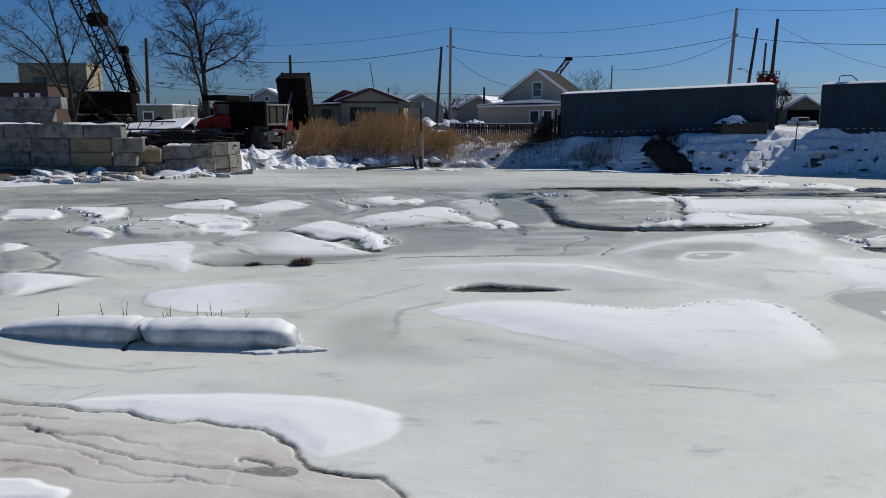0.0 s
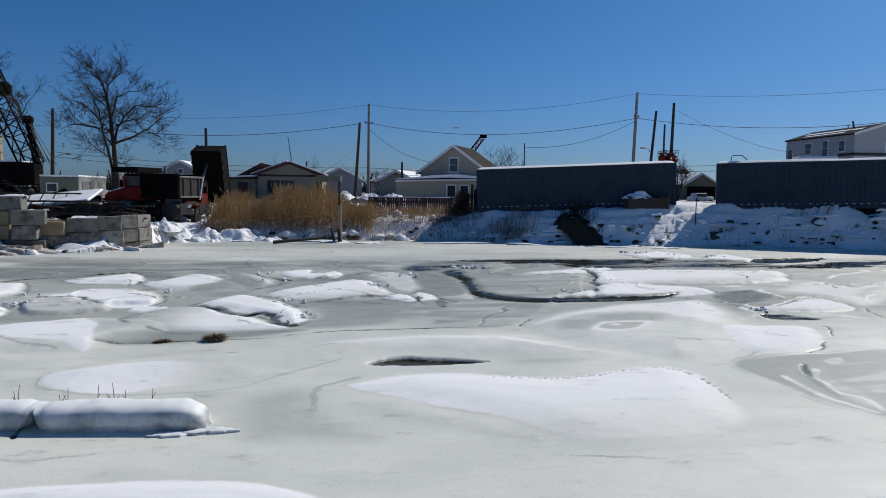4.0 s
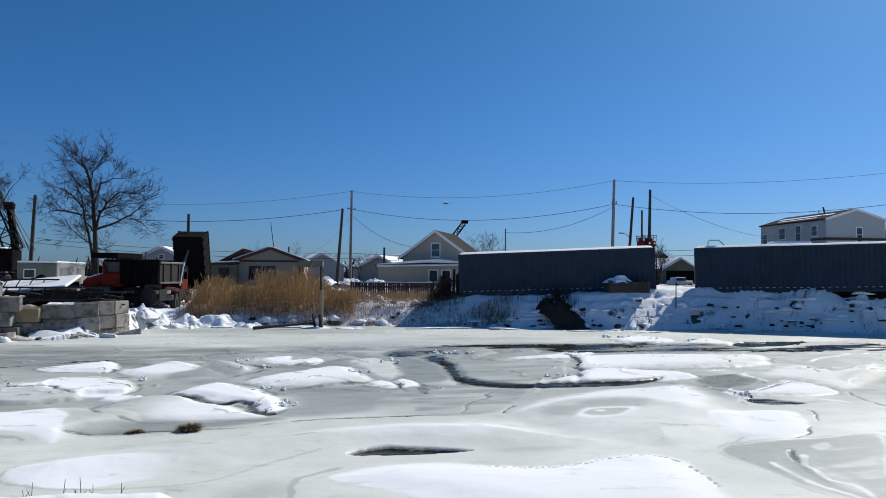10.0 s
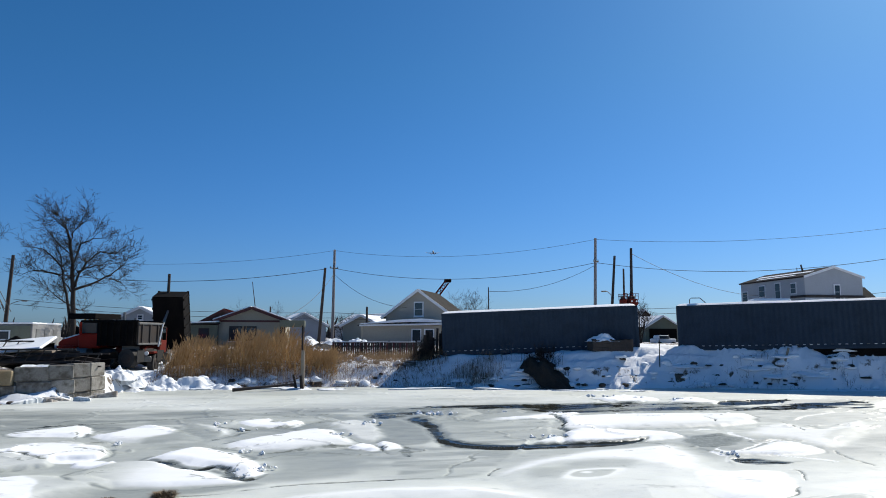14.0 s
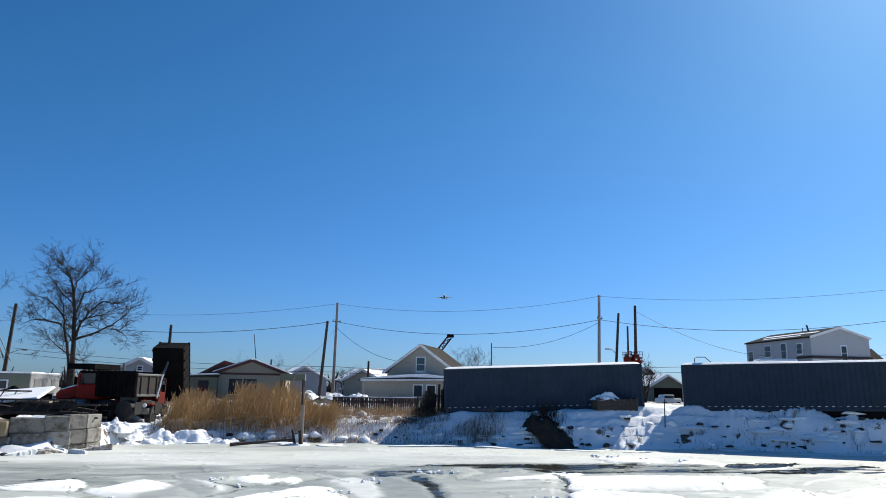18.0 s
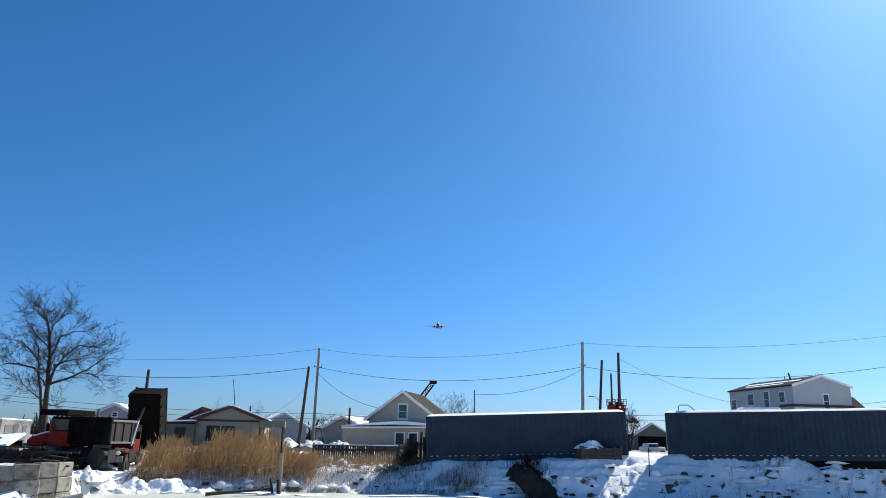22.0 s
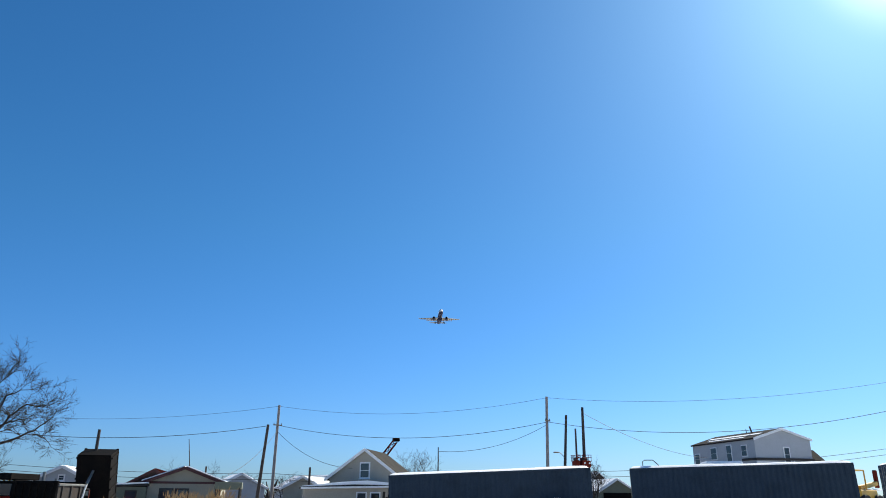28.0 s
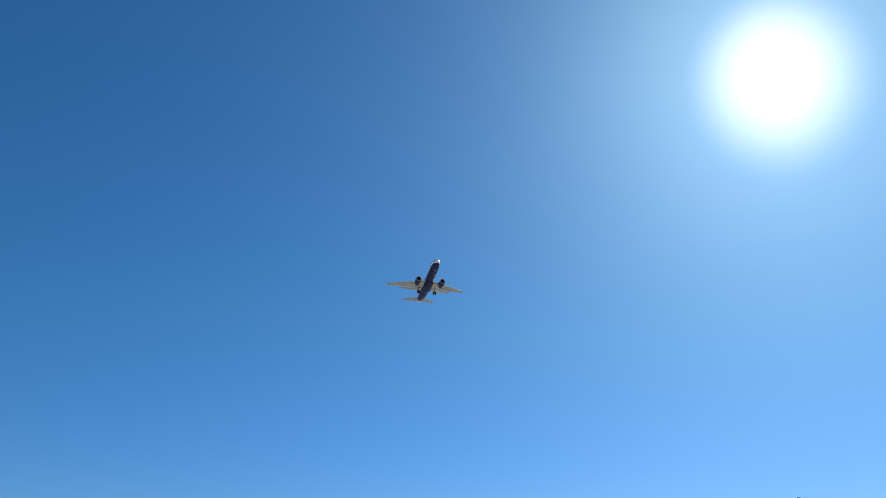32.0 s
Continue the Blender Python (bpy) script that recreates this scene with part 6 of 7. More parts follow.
loader = thing("backhoe_loader", on_ground(39.3, 42.5, 20), "yellow loader with an open cab and folded arm", "loader")
part("body", box((2.2, 1.6, 0.9), (0, 0, 1.0), 0.08), YELLOW, loader)
part("cab_roof", box((1.3, 1.3, 0.1), (-0.5, 0, 2.7), 0.04), YELLOW, loader)
for x in (-1.1, 0.1):
    for y in (-0.6, 0.6):
        part("cab_post", rod((x, y, 1.4), (x, y, 2.7), 0.05), YELLOW, loader)
part("windscreen", box((0.04, 1.1, 1.1), (-1.1, 0, 2.05)), GLASS, loader)
part("arm", box((2.6, 0.25, 0.3), (1.6, 0.0, 1.75), 0.04, None, Matrix.Rotation(radians(-8), 4, "Y")), YELLOW, loader)
part("arm", box((0.25, 0.25, 1.2), (2.8, 0, 2.2), 0.04), RUST_RED, loader)
part("snow", box((1.6, 1.0, 0.12), (1.6, 0.0, 1.45), 0.04), SNOW, loader)
for x in (-0.8, 0.9):
    for s in (-1, 1):
        wheel(loader, x, s * 0.85, 0.55, 0.35, s)

van = thing("van", on_ground(40.3, 80, 0, 0.5), "white van parked before the garage", "van")
part("body", box((2.6, 1.8, 0.6), (0, 0, 0.75), 0.12), WHITE_PAINT, van)
part("cabin", box((1.5, 1.6, 0.5), (-0.2, 0, 1.2), 0.18), WHITE_PAINT, van)
part("window", box((1.25, 0.04, 0.34), (-0.2, -0.82, 1.2), 0.05), GLASS, van)
for x in (-0.85, 0.85):
    wheel(van, x, -0.8, 0.33, 0.22, -1)
    wheel(van, x, 0.8, 0.33, 0.22, 1)
camper = thing("box_truck", on_ground(32.0, 46.5, -20), "rust-brown box truck body under snow", "truck")
part("body", box((3.2, 2.2, 3.0), (0, 0, 1.7), 0.1), RUST_RED, camper)
part("roof_snow", box((2.6, 2.0, 0.3), (-0.2, 0, 3.3), 0.13), SNOW, camper)
hoop = thing("pipe_hoop", pose(20.85, 37.2, 4.47, 0, 0, -27), "bent steel pipe hoop on the container roof", "pipe hoop")
path = [Vector(p) for p in ((-0.35, 0, 0), (-0.35, 0, 0.34), (-0.25, 0, 0.42), (0.2, 0, 0.42), (0.45, 0, 0.2), (0.55, 0, 0.05))]
v, f = tube_mesh([path], [[0.025] * 6], 6)
plain("pipe", v, f, DARK_IRON, hoop)
trans = thing("transformer", pose(50.62, 45.75, 10.35), "grey pole-mounted transformer can", "transformer")
part("can", rod((0, 0, 0), (0, 0, 0.95), 0.3, 0.3, 16), GREY_STEEL, trans)
part("lid", rod((0, 0, 0.95), (0, 0, 1.05), 0.32, 0.25, 16), GREY_STEEL, trans)
for x in (-0.12, 0.12):
    part("bushing", rod((x, 0, 1.03), (x, 0, 1.3), 0.05, 0.03), WHITE_PAINT, trans)


def street_lamp(x, y, z, reach):
    ob = thing("street_lamp", pose(x, y, z), "street lamp head on a thin curved arm", "street lamp", "street lamps")
    path = [Vector((reach * f, 0, 0.55 * math.sin(f * 1.5))) for f in (0, 0.25, 0.5, 0.75, 1)]
    v, f = tube_mesh([path], [[0.035] * 5], 6)
    plain("arm", v, f, GREY_STEEL, ob)
    part("head", box((0.6, 0.22, 0.14), (reach + math.copysign(0.2, reach), 0, 0.5), 0.06), GREY_STEEL, ob)


street_lamp(-35.4, 85.9, 6.0, 1.5)
street_lamp(29.65, 69.9, 6.9, -0.7)
street_lamp(63.4, 58.9, 8.2, -1.5)

# ---- trees, reeds, bushes ----
def bare_tree(x, y, h, seed, stems, label, group="bare trees", detail=5, spread=1.0, mat=None, base=None, r0=None):
    rng = random.Random(seed)
    z0 = float(ground_z(x, y)) - 0.2 if base is None else base
    tree = thing("tree", pose(x, y, z0), label, "tree", group)
    big, big_r, small, small_r = [], [], [], []

    def grow(p, way, length, r, level):
        n = 6 if level < 3 else 4
        path, rad = [p.copy()], [r]
        for k in range(n - 1):
            way = (way + Vector((rng.uniform(-1, 1), rng.uniform(-1, 1), rng.uniform(-0.5, 0.9))) * (0.10 + 0.055 * level)).normalized()
            p = p + way * length / (n - 1)
            path.append(p.copy())
            rad.append(r * (1 - 0.6 * (k + 1) / (n - 1)))
        (big if level < 2 else small).append(path)
        (big_r if level < 2 else small_r).append([max(q, 0.0065) for q in rad])
        if level >= detail:
            return
        kids = (6, 5, 4, 4, 3, 2)[level]
        for k in range(kids):
            f = rng.uniform(0.3, 1.0) if k else 1.0
            i = min(int(f * (n - 1)), n - 1)
            out = Vector((rng.uniform(-1, 1), rng.uniform(-1, 1), rng.uniform(-0.12, 0.5))).normalized()
            lift = 0.52 if level == 0 else 0.68
            grow(path[i], (way * lift + out * 0.80 * spread).normalized(), length * rng.uniform(0.42, 0.66), max(rad[i] * rng.uniform(0.5, 0.7), 0.0075), level + 1)

    for (dx, dy, dz), share in stems:
        grow(Vector((0, 0, 0)), Vector((dx, dy, dz)).normalized(), h * share, r0 or h * 0.02, 0)
    v, f = tube_mesh(big, big_r, 7)
    plain("trunk", v, f, mat or BARK, tree, True)
    v, f = tube_mesh(small, small_r, 4)
    plain("crown", v, f, mat or BARK, tree, True)
    return tree


def spreading_tree(x, y, z0, limbs, seed, label):
    """One clear trunk and broad limbs, given as bends in x and z, with fine twigs grown along them."""
    rng = random.Random(seed)
    tree = thing("tree", pose(x, y, z0), label, "tree", "bare trees")
    big, big_r, small, small_r = [], [], [], []

    def twig(p, way, length, r, level):
        path, rad = [p.copy()], [r]
        for k in range(4):
            way = (way + Vector((rng.uniform(-1, 1), rng.uniform(-1, 1), rng.uniform(-0.6, 0.8))) * 0.17).normalized()
            p = p + way * length / 4
            path.append(p.copy())
            rad.append(max(r * (1 - 0.2 * (k + 1)), 0.0055))
        small.append(path)
        small_r.append(rad)
        if level < 4:
            for k in range((4, 4, 3, 2)[level]):
                i = rng.randrange(1, 5)
                out = Vector((rng.uniform(-1, 1), rng.uniform(-1, 1), rng.uniform(-0.5, 0.6))).normalized()
                twig(path[i], (way * 0.9 + out * 0.7).normalized(), length * rng.uniform(0.5, 0.75), max(rad[i] * 0.7, 0.008), level + 1)

    for n, (r, depth, bends) in enumerate(limbs):
        pts = [Vector((bx, depth * k / (len(bends) - 1), bz)) for k, (bx, bz) in enumerate(bends)]
        path = []
        for a, b in zip(pts, pts[1:]):
            path += [a.lerp(b, f) + Vector((rng.uniform(-1, 1), rng.uniform(-1, 1), rng.uniform(-1, 1))) * 0.04 for f in (0, 0.33, 0.67)]
        path.append(pts[-1])
        m = len(path) - 1
        big.append(path)
        big_r.append([max(r * (1 - 0.85 * k / m), 0.015) for k in range(m + 1)])
        for k in range(2 if n > 1 else 7, m + 1):
            ahead = (path[k] - path[k - 1]).normalized()
            for q in range(2):
                out = Vector((rng.uniform(-1, 1), rng.uniform(-1, 1), rng.uniform(-0.4, 0.9))).normalized()
                twig(path[k], (ahead * 0.5 + out * 0.8).normalized(), rng.uniform(0.6, 1.3), max(big_r[-1][k] * 0.4, 0.010), 1)
    v, f = tube_mesh(big, big_r, 7)
    plain("trunk", v, f, BARK, tree, True)
    v, f = tube_mesh(small, small_r, 4)
    plain("crown", v, f, BARK, tree, True)


WIDE_CROWN = (
    (0.21, 0.2, ((0.05, -0.4), (0.0, 1.9), (-0.2, 4.5), (-0.4, 6.5), (-0.7, 8.1), (-1.1, 9.3), (-1.5, 9.9))),
    (0.13, 0.5, ((-0.1, -0.4), (-0.3, 2.0), (-0.6, 3.7), (-1.0, 5.1), (-1.2, 6.2), (-1.4, 7.2), (-2.1, 8.0))),
    (0.10, -1.2, ((-0.1, 4.5), (1.4, 5.0), (2.7, 5.6), (3.7, 6.3))), (0.05, -0.8, ((2.4, 5.4), (3.4, 5.1), (4.0, 4.5))),
    (0.10, 1.0, ((-0.1, 4.7), (0.1, 5.8), (0.5, 6.6), (1.4, 7.5), (2.3, 7.4), (2.9, 7.4))), (0.07, -0.9, ((0.0, 5.8), (0.8, 6.2), (1.9, 6.3), (2.6, 6.7))),
)
UPPER_CROWN = (
    (0.07, 1.3, ((-0.4, 6.2), (0.0, 8.0), (0.7, 8.5), (1.8, 8.7))), (0.05, -0.6, ((-0.6, 7.8), (-0.4, 8.8), (0.3, 9.4), (0.8, 9.9))),
    (0.05, 0.7, ((-0.9, 9.0), (-1.9, 9.8), (-2.5, 10.2))), (0.07, -1.0, ((-1.2, 5.6), (-2.3, 5.9), (-3.1, 5.8), (-3.6, 5.4))),
    (0.07, 1.1, ((-1.1, 6.2), (-1.9, 7.0), (-2.8, 7.6), (-3.8, 7.8))), (0.06, -0.5, ((-0.3, 4.4), (-0.8, 5.1), (-1.4, 5.9))),
    (0.05, 0.9, ((-0.3, 3.3), (-1.1, 3.8), (-2.1, 4.5), (-2.6, 4.1))), (0.04, -0.7, ((-0.1, 3.1), (0.7, 3.0), (1.1, 2.7))),
    (0.05, -1.2, ((-0.6, 7.2), (-1.6, 8.3), (-2.2, 9.2))),
)
spreading_tree(-17.2, 52, 1.6, [(r, d, [(0.9 * bx, 0.93 * bz) for bx, bz in bends]) for r, d, bends in WIDE_CROWN + UPPER_CROWN], 8, "tall leafless tree with a wide crown of fine twigs")
LOW_FORK = (
    (0.17, 0.2, ((0.0, -0.4), (0.0, 0.6), (-0.1, 2.2), (-0.2, 4.0), (-0.6, 6.0), (-1.0, 8.3), (-1.2, 9.5))),
    (0.13, 0.6, ((0.0, 0.3), (-0.5, 1.8), (-1.1, 3.4), (-1.8, 5.0), (-3.2, 6.4), (-4.4, 7.0))), (0.13, -0.6, ((0.0, 0.4), (0.6, 2.2), (1.6, 3.4), (2.2, 4.2), (3.6, 5.4), (4.4, 6.6))),
    (0.08, -0.9, ((-0.2, 1.4), (-1.6, 4.2), (-3.0, 5.2), (-4.8, 6.0))), (0.07, 0.8, ((-0.2, 4.0), (0.4, 5.6), (1.0, 7.4), (1.4, 8.6))),
    (0.05, -0.5, ((-0.6, 6.0), (-1.8, 7.6), (-2.4, 8.8))), (0.06, 0.7, ((1.6, 3.4), (1.9, 5.0), (2.6, 6.6))), (0.05, 0.4, ((-1.1, 3.4), (-2.6, 4.0), (-3.8, 4.3))),
)
spreading_tree(-26.0, 50, 1.9, LOW_FORK, 5, "leafless tree forking low beside the crane")
bare_tree(17.2, 85, 6.6, 9, (((0, 0, 1), 0.6), ((0.3, 0, 1), 0.55), ((-0.35, 0, 1), 0.55), ((0.1, 0.3, 1), 0.5)), "small leafless tree behind the gabled house", detail=4)
bare_tree(36.5, 78, 5.0, 21, (((0, 0, 1), 0.7), ((0.3, 0, 1), 0.6), ((-0.3, 0, 1), 0.6)), "leafless shrub by the garage", detail=4)
for n, (x, y) in enumerate(((-2.5, 100), (2.5, 104), (-6.5, 98), (6, 115), (-13, 120), (25, 125), (52, 130), (70, 120), (-30, 125), (90, 125), (-55, 120))):
    bare_tree(x, y, 4.6 if n < 4 else 7.2, 40 + n, (((0, 0, 1), 0.6), ((0.35, 0.1, 1), 0.5), ((-0.35, 0, 1), 0.5)), "far leafless tree above the snowy roofs", "far trees", 4 if n < 4 else 3, 1.1, r0=0.1)


def far_woods():
    rng = random.Random(3)
    paths, radii = [], []
    for k in range(2600):
        x, y = rng.uniform(-420, 520), rng.uniform(210, 420)
        z, h = 1.5, rng.uniform(2.5, 7.0)
        path = [Vector((x, y, z)), Vector((x + rng.uniform(-1, 1), y, z + h * 0.5)), Vector((x + rng.uniform(-2.5, 2.5), y, z + h))]
        paths.append(path)
        radii.append([0.55, 0.45, 0.1])
    v, f = tube_mesh(paths, radii, 4)
    tagged(plain("far_woods", v, f, BARK), "far band of leafless woods along the horizon", "woods", kind="stuff")


far_woods()


def reeds(name, label, count, where, low, high, seed, width=0.015, plume=True, mat=None):
    """Dry stalks with drooping leaf blades and feathery heads, as one mass."""
    rng = random.Random(seed)
    verts, faces, pv, pf = [], [], [], []
    for k in range(count):
        x, y, share = where(rng)
        z = float(ground_z(x, y)) - 0.05
        h = rng.uniform(low, high) * share
        lean = Vector((rng.gauss(0.03, 0.15), rng.gauss(0, 0.15), 0))
        a = rng.uniform(0, math.pi)
        side = Vector((math.cos(a), math.sin(a), 0)) * width
        pts = [Vector((x, y, z)) + lean * h * f * f + Vector((0, 0, h * f)) for f in (0, 0.4, 0.75, 1)]
        b = len(verts)
        for n, p in enumerate(pts):
            w = 1 - 0.25 * n
            verts += [p - side * w, p + side * w]
        faces += [(b, b + 1, b + 3, b + 2), (b + 2, b + 3, b + 5, b + 4), (b + 4, b + 5, b + 7, b + 6)]
        for q in range(2):
            f = rng.uniform(0.25, 0.8)
            p = pts[0].lerp(pts[3], f)
            t = rng.uniform(0, 6.28)
            out = Vector((math.cos(t), math.sin(t), rng.uniform(0.1, 0.8))) * rng.uniform(0.2, 0.45)
            s = Vector((-math.sin(t), math.cos(t), 0)) * width * 0.9
            b = len(verts)
            verts += [p - s, p + s, p + out * 0.6 + Vector((0, 0, 0.05)) + s * 0.6, p + out * 0.6 + Vector((0, 0, 0.05)) - s * 0.6, p + out + Vector((0, 0, -0.05))]
            faces += [(b, b + 1, b + 2, b + 3), (b + 3, b + 2, b + 4)]
        if plume and rng.random() < 0.75:
            top = pts[3]
            d = (pts[3] - pts[2]).normalized()
            for t in (0, 1.57):
                s = Vector((math.cos(a + t), math.sin(a + t), 0)) * width * 2.2
                b = len(pv)
                pv += [top - d * 0.05, top + d * 0.14 + s, top + d * 0.36 + Vector((0.03, 0, -0.02)), top + d * 0.14 - s]
                pf.append((b, b + 1, b + 2, b + 3))
    ob = plain(name, verts, faces, mat or REED)
    tagged(ob, label, "reeds", kind="stuff")
    if pv:
        tagged(plain("plumes", pv, pf, PLUME, ob), "feathery brown seed heads")
    return ob


def tall_patch(r):
    x = r.uniform(-8.4, 0.6)
    y = r.uniform(38.6, 43.5)
    share = 0.55 + 0.42 * math.exp(-((x + 3.2) / 1.9) ** 2) + 0.2 * math.exp(-((x + 6.8) / 0.9) ** 2) - 0.25 * max(0, (39.8 - y)) + 0.12 * math.sin(x * 2.3) + 0.12 * math.sin(x * 7.1 + y) - 0.34 * float(step(-1.9, 0.0, x)) - 0.16 * math.exp(-((x + 5.6) / 0.5) ** 2)
    return x, y, max(share, 0.3)


reeds("reeds", "tall golden dry reeds with feathery heads on the bank", 4600, tall_patch, 0.8, 1.8, 1, 0.0085)
reeds("thin_reeds", "sparse brown reed stalks standing in snow", 2400, lambda r: (r.uniform(-0.8, 6.9), r.uniform(39.4, 46.0), 1.0), 0.25, 0.75, 2, 0.007, False, THIN_REED)
reeds("bank_stubble", "short broken stalks along the snowy bank", 1700, lambda r: (r.uniform(-8.8, 6.5), r.uniform(37.6, 39.8), 1.0), 0.12, 0.45, 3, 0.008, False, THIN_REED)
reeds("bank_bushes", "thin twiggy bushes against the container", 700, lambda r: (r.gauss(8.0, 0.85), r.uniform(36.8, 38.6), 1.0), 0.25, 0.8, 4, 0.006, False, BROWN_GRASS)
reeds("dark_brush", "dark leafless brush growing round the plank gate", 900, lambda r: (r.gauss(5.75, 0.35), r.uniform(40.6, 42.2), 1.0), 0.5, 1.5, 9, 0.006, False, BARK)
reeds("bank_weeds", "dark weed stalks poking through the snow", 520, lambda r: (r.choice((19.6, 21.8, 23.9, 26.5, 29.0)) + r.gauss(0, 0.5), r.uniform(31.8, 35.2), 1.0), 0.15, 0.6, 5, 0.007, False, BARK)


def tuft(x, y, z, r, seed, label):
    rng = random.Random(seed)
    verts, faces = [], []
    for k in range(420):
        a, rad = rng.uniform(0, 6.28), r * math.sqrt(rng.random()) * 0.7
        p = Vector((rad * math.cos(a), rad * math.sin(a), 0))
        out = rng.uniform(0, 0.9)
        way = Vector((math.cos(a) * out, math.sin(a) * out, rng.uniform(0.5, 1.1))).normalized()
        h = r * rng.uniform(0.5, 1.05)
        s = Vector((-math.sin(a), math.cos(a), 0)) * 0.012
        b = len(verts)
        mid, tip = p + way * h * 0.6, p + way * h + Vector((math.cos(a), math.sin(a), -0.9)) * h * 0.3
        verts += [p - s, p + s, mid + s, mid - s, tip]
        faces += [(b, b + 1, b + 2, b + 3), (b + 3, b + 2, b + 4)]
    ob = plain("grass_tuft", verts, faces, BROWN_GRASS)
    ob.matrix_basis = pose(x, y, z)
    return tagged(ob, label, "grass tuft", "grass tufts")


tuft(-2.61, 12.72, -0.03, 0.2, 1, "brown tuft of dead grass frozen in the ice")
tuft(-3.5, 12.7, -0.06, 0.13, 2, "small brown tuft of dead grass frozen in the ice")
tuft(-4.35, 12.6, -0.06, 0.09, 3, "small brown tuft of dead grass frozen in the ice")

# ---- things on the bank ----
mooring = thing("mooring_post", pose(-1.13, 36.6, -0.3), "weathered wooden post with a dark top, leaning sticks at its foot", "post")
part("shaft", rod((0, 0, 0), (0.0, 0, 2.25), 0.115, 0.10, 10), WOOD, mooring)
part("upper_shaft", rod((-0.03, -0.02, 1.9), (-0.06, -0.02, 3.5), 0.055, 0.04, 8), BARK, mooring, "dark upper length")
part("stick", rod((-0.25, -0.1, 0.1), (-0.45, -0.1, 1.05), 0.08, 0.05, 7), BARK, mooring)
part("stick", rod((0.02, -0.2, 0.1), (-0.08, -0.2, 1.0), 0.11, 0.08, 7), BARK, mooring)
drift = new("driftwood", mesh_of("driftwood", rod((-1.5, 0, 0), (1.5, 0.4, 0.18), 0.09, 0.05, 7), POLE_WOOD))
drift.matrix_basis = pose(-2.9, 35.6, 0.1, 0, 0, 14)
tagged(drift, "dark driftwood branch lying on the ice edge", "branch")

fence = thing("fence", pose(0.4, 46.3, float(ground_z(3, 46.3)) - 0.1), "low weathered board fence in front of the yard", "fence")
for k in range(38):
    rng = random.Random(k)
    part("board", box((0.13, 0.03, 1.25 + rng.uniform(-0.06, 0.05)), (0.07 + k * 0.145, 0, 0.58), 0.004, None, Matrix.Rotation(radians(rng.uniform(-2, 2)), 4, "Y")), POLE_WOOD if k % 3 else MAROON, fence)
for k in range(4):
    part("post", box((0.12, 0.12, 1.35), (0.1 + k * 1.8, 0.1, 0.65), 0.01), POLE_WOOD, fence)
part("snow", box((5.5, 0.12, 0.05), (2.75, 0.05, 1.24), 0.02), SNOW, fence, "thin line of snow")
part("cap_rail", box((5.5, 0.1, 0.06), (2.75, 0.05, 1.19), 0.01), MAROON, fence)
for z in (0.3, 0.95):
    part("rail", box((5.5, 0.05, 0.14), (2.75, 0.05, z), 0.005), POLE_WOOD, fence)
gate = thing("plank_gate", pose(5.9, 42.3, float(ground_z(6, 42.3)) - 0.1), "tall weathered plank gate standing by the container", "gate")
for k, (x, h) in enumerate(((0, 1.5), (0.17, 1.75), (0.34, 1.7), (0.51, 1.35), (0.95, 1.6), (1.1, 1.75))):
    part("plank", box((0.16, 0.05, h), (x, 0.02 * (k % 2), h / 2), 0.006), BARK if k % 2 else POLE_WOOD, gate)
part("post", rod((0.75, 0.1, 0), (0.8, 0.1, 1.9), 0.09, 0.08), POLE_WOOD, gate)
for z in (0.4, 1.2):
    part("rail", box((1.3, 0.05, 0.1), (0.55, 0.08, z), 0.005), POLE_WOOD, gate)


def heap(x, y, a, b, h, seed, name, label, mat, turn=0, tilt=0, n=46):
    """A lumpy heap; it leans along the slope by tilt."""
    g = np.linspace(-1, 1, n)
    X, Y = np.meshgrid(g, g)
    r = np.sqrt(X * X + Y * Y) + 0.35 * (fbm(X * 2, Y * 2, seed) - 0.5)
    Z = np.clip(1 - r * r, -0.12, 1) * h * (0.15 + 1.2 * fbm(X * 2.7, Y * 2.7, seed + 3, 4)) + Y * b * tilt
    ob = sheet(name, X * a, Y * b, Z, mat)
    ob.matrix_basis = pose(x, y, float(ground_z(x, y)) - 0.05, 0, 0, turn)
    return tagged(ob, label, name.replace("_", " "))


heap(11.6, 36.5, 1.1, 1.8, 0.85, 5, "straw_mound", "dark matted straw heap tumbling down the snowy bank", HAY, 18, 0.34)
reeds("straw", "dark straw stalks matted over the heap", 420, lambda r: (r.gauss(11.6, 0.42), r.uniform(35.0, 37.8), 1.0), 0.4, 0.8, 6, 0.014, False, HAY)
crate = thing("timber_crib", pose(15.5, 37.0, float(ground_z(15.5, 37.0)) + 0.0), "low timber crib with a cap of snow beside the container", "timber crib")
for z in (0.08, 0.28, 0.48):
    part("timber", box((2.3, 0.16, 0.2), (0, -0.35, z), 0.02), POLE_WOOD, crate)
    part("timber", box((2.3, 0.16, 0.2), (0, 0.35, z), 0.02), POLE_WOOD, crate)
for x in (-1.05, -0.1, 0.75, 1.1):
    part("stake", box((0.14, 0.9, 0.68), (x, 0, 0.3), 0.02), POLE_WOOD, crate)
cap = heap(15.05, 37.0, 0.85, 0.5, 0.42, 8, "snow_mound", "rounded cap of snow on the timber crib", SNOW)
cap.location.z = float(ground_z(15.5, 37.0)) + 0.54
stake = new("metal_stake", mesh_of("metal_stake", rod((0, 0, 0), (0.02, 0, 1.5), 0.03, 0.025), DARK_IRON))
stake.matrix_basis = pose(17.9, 36.0, float(ground_z(17.9, 36.0)) - 0.2)
tagged(stake, "thin metal stake standing in the snow", "stake")
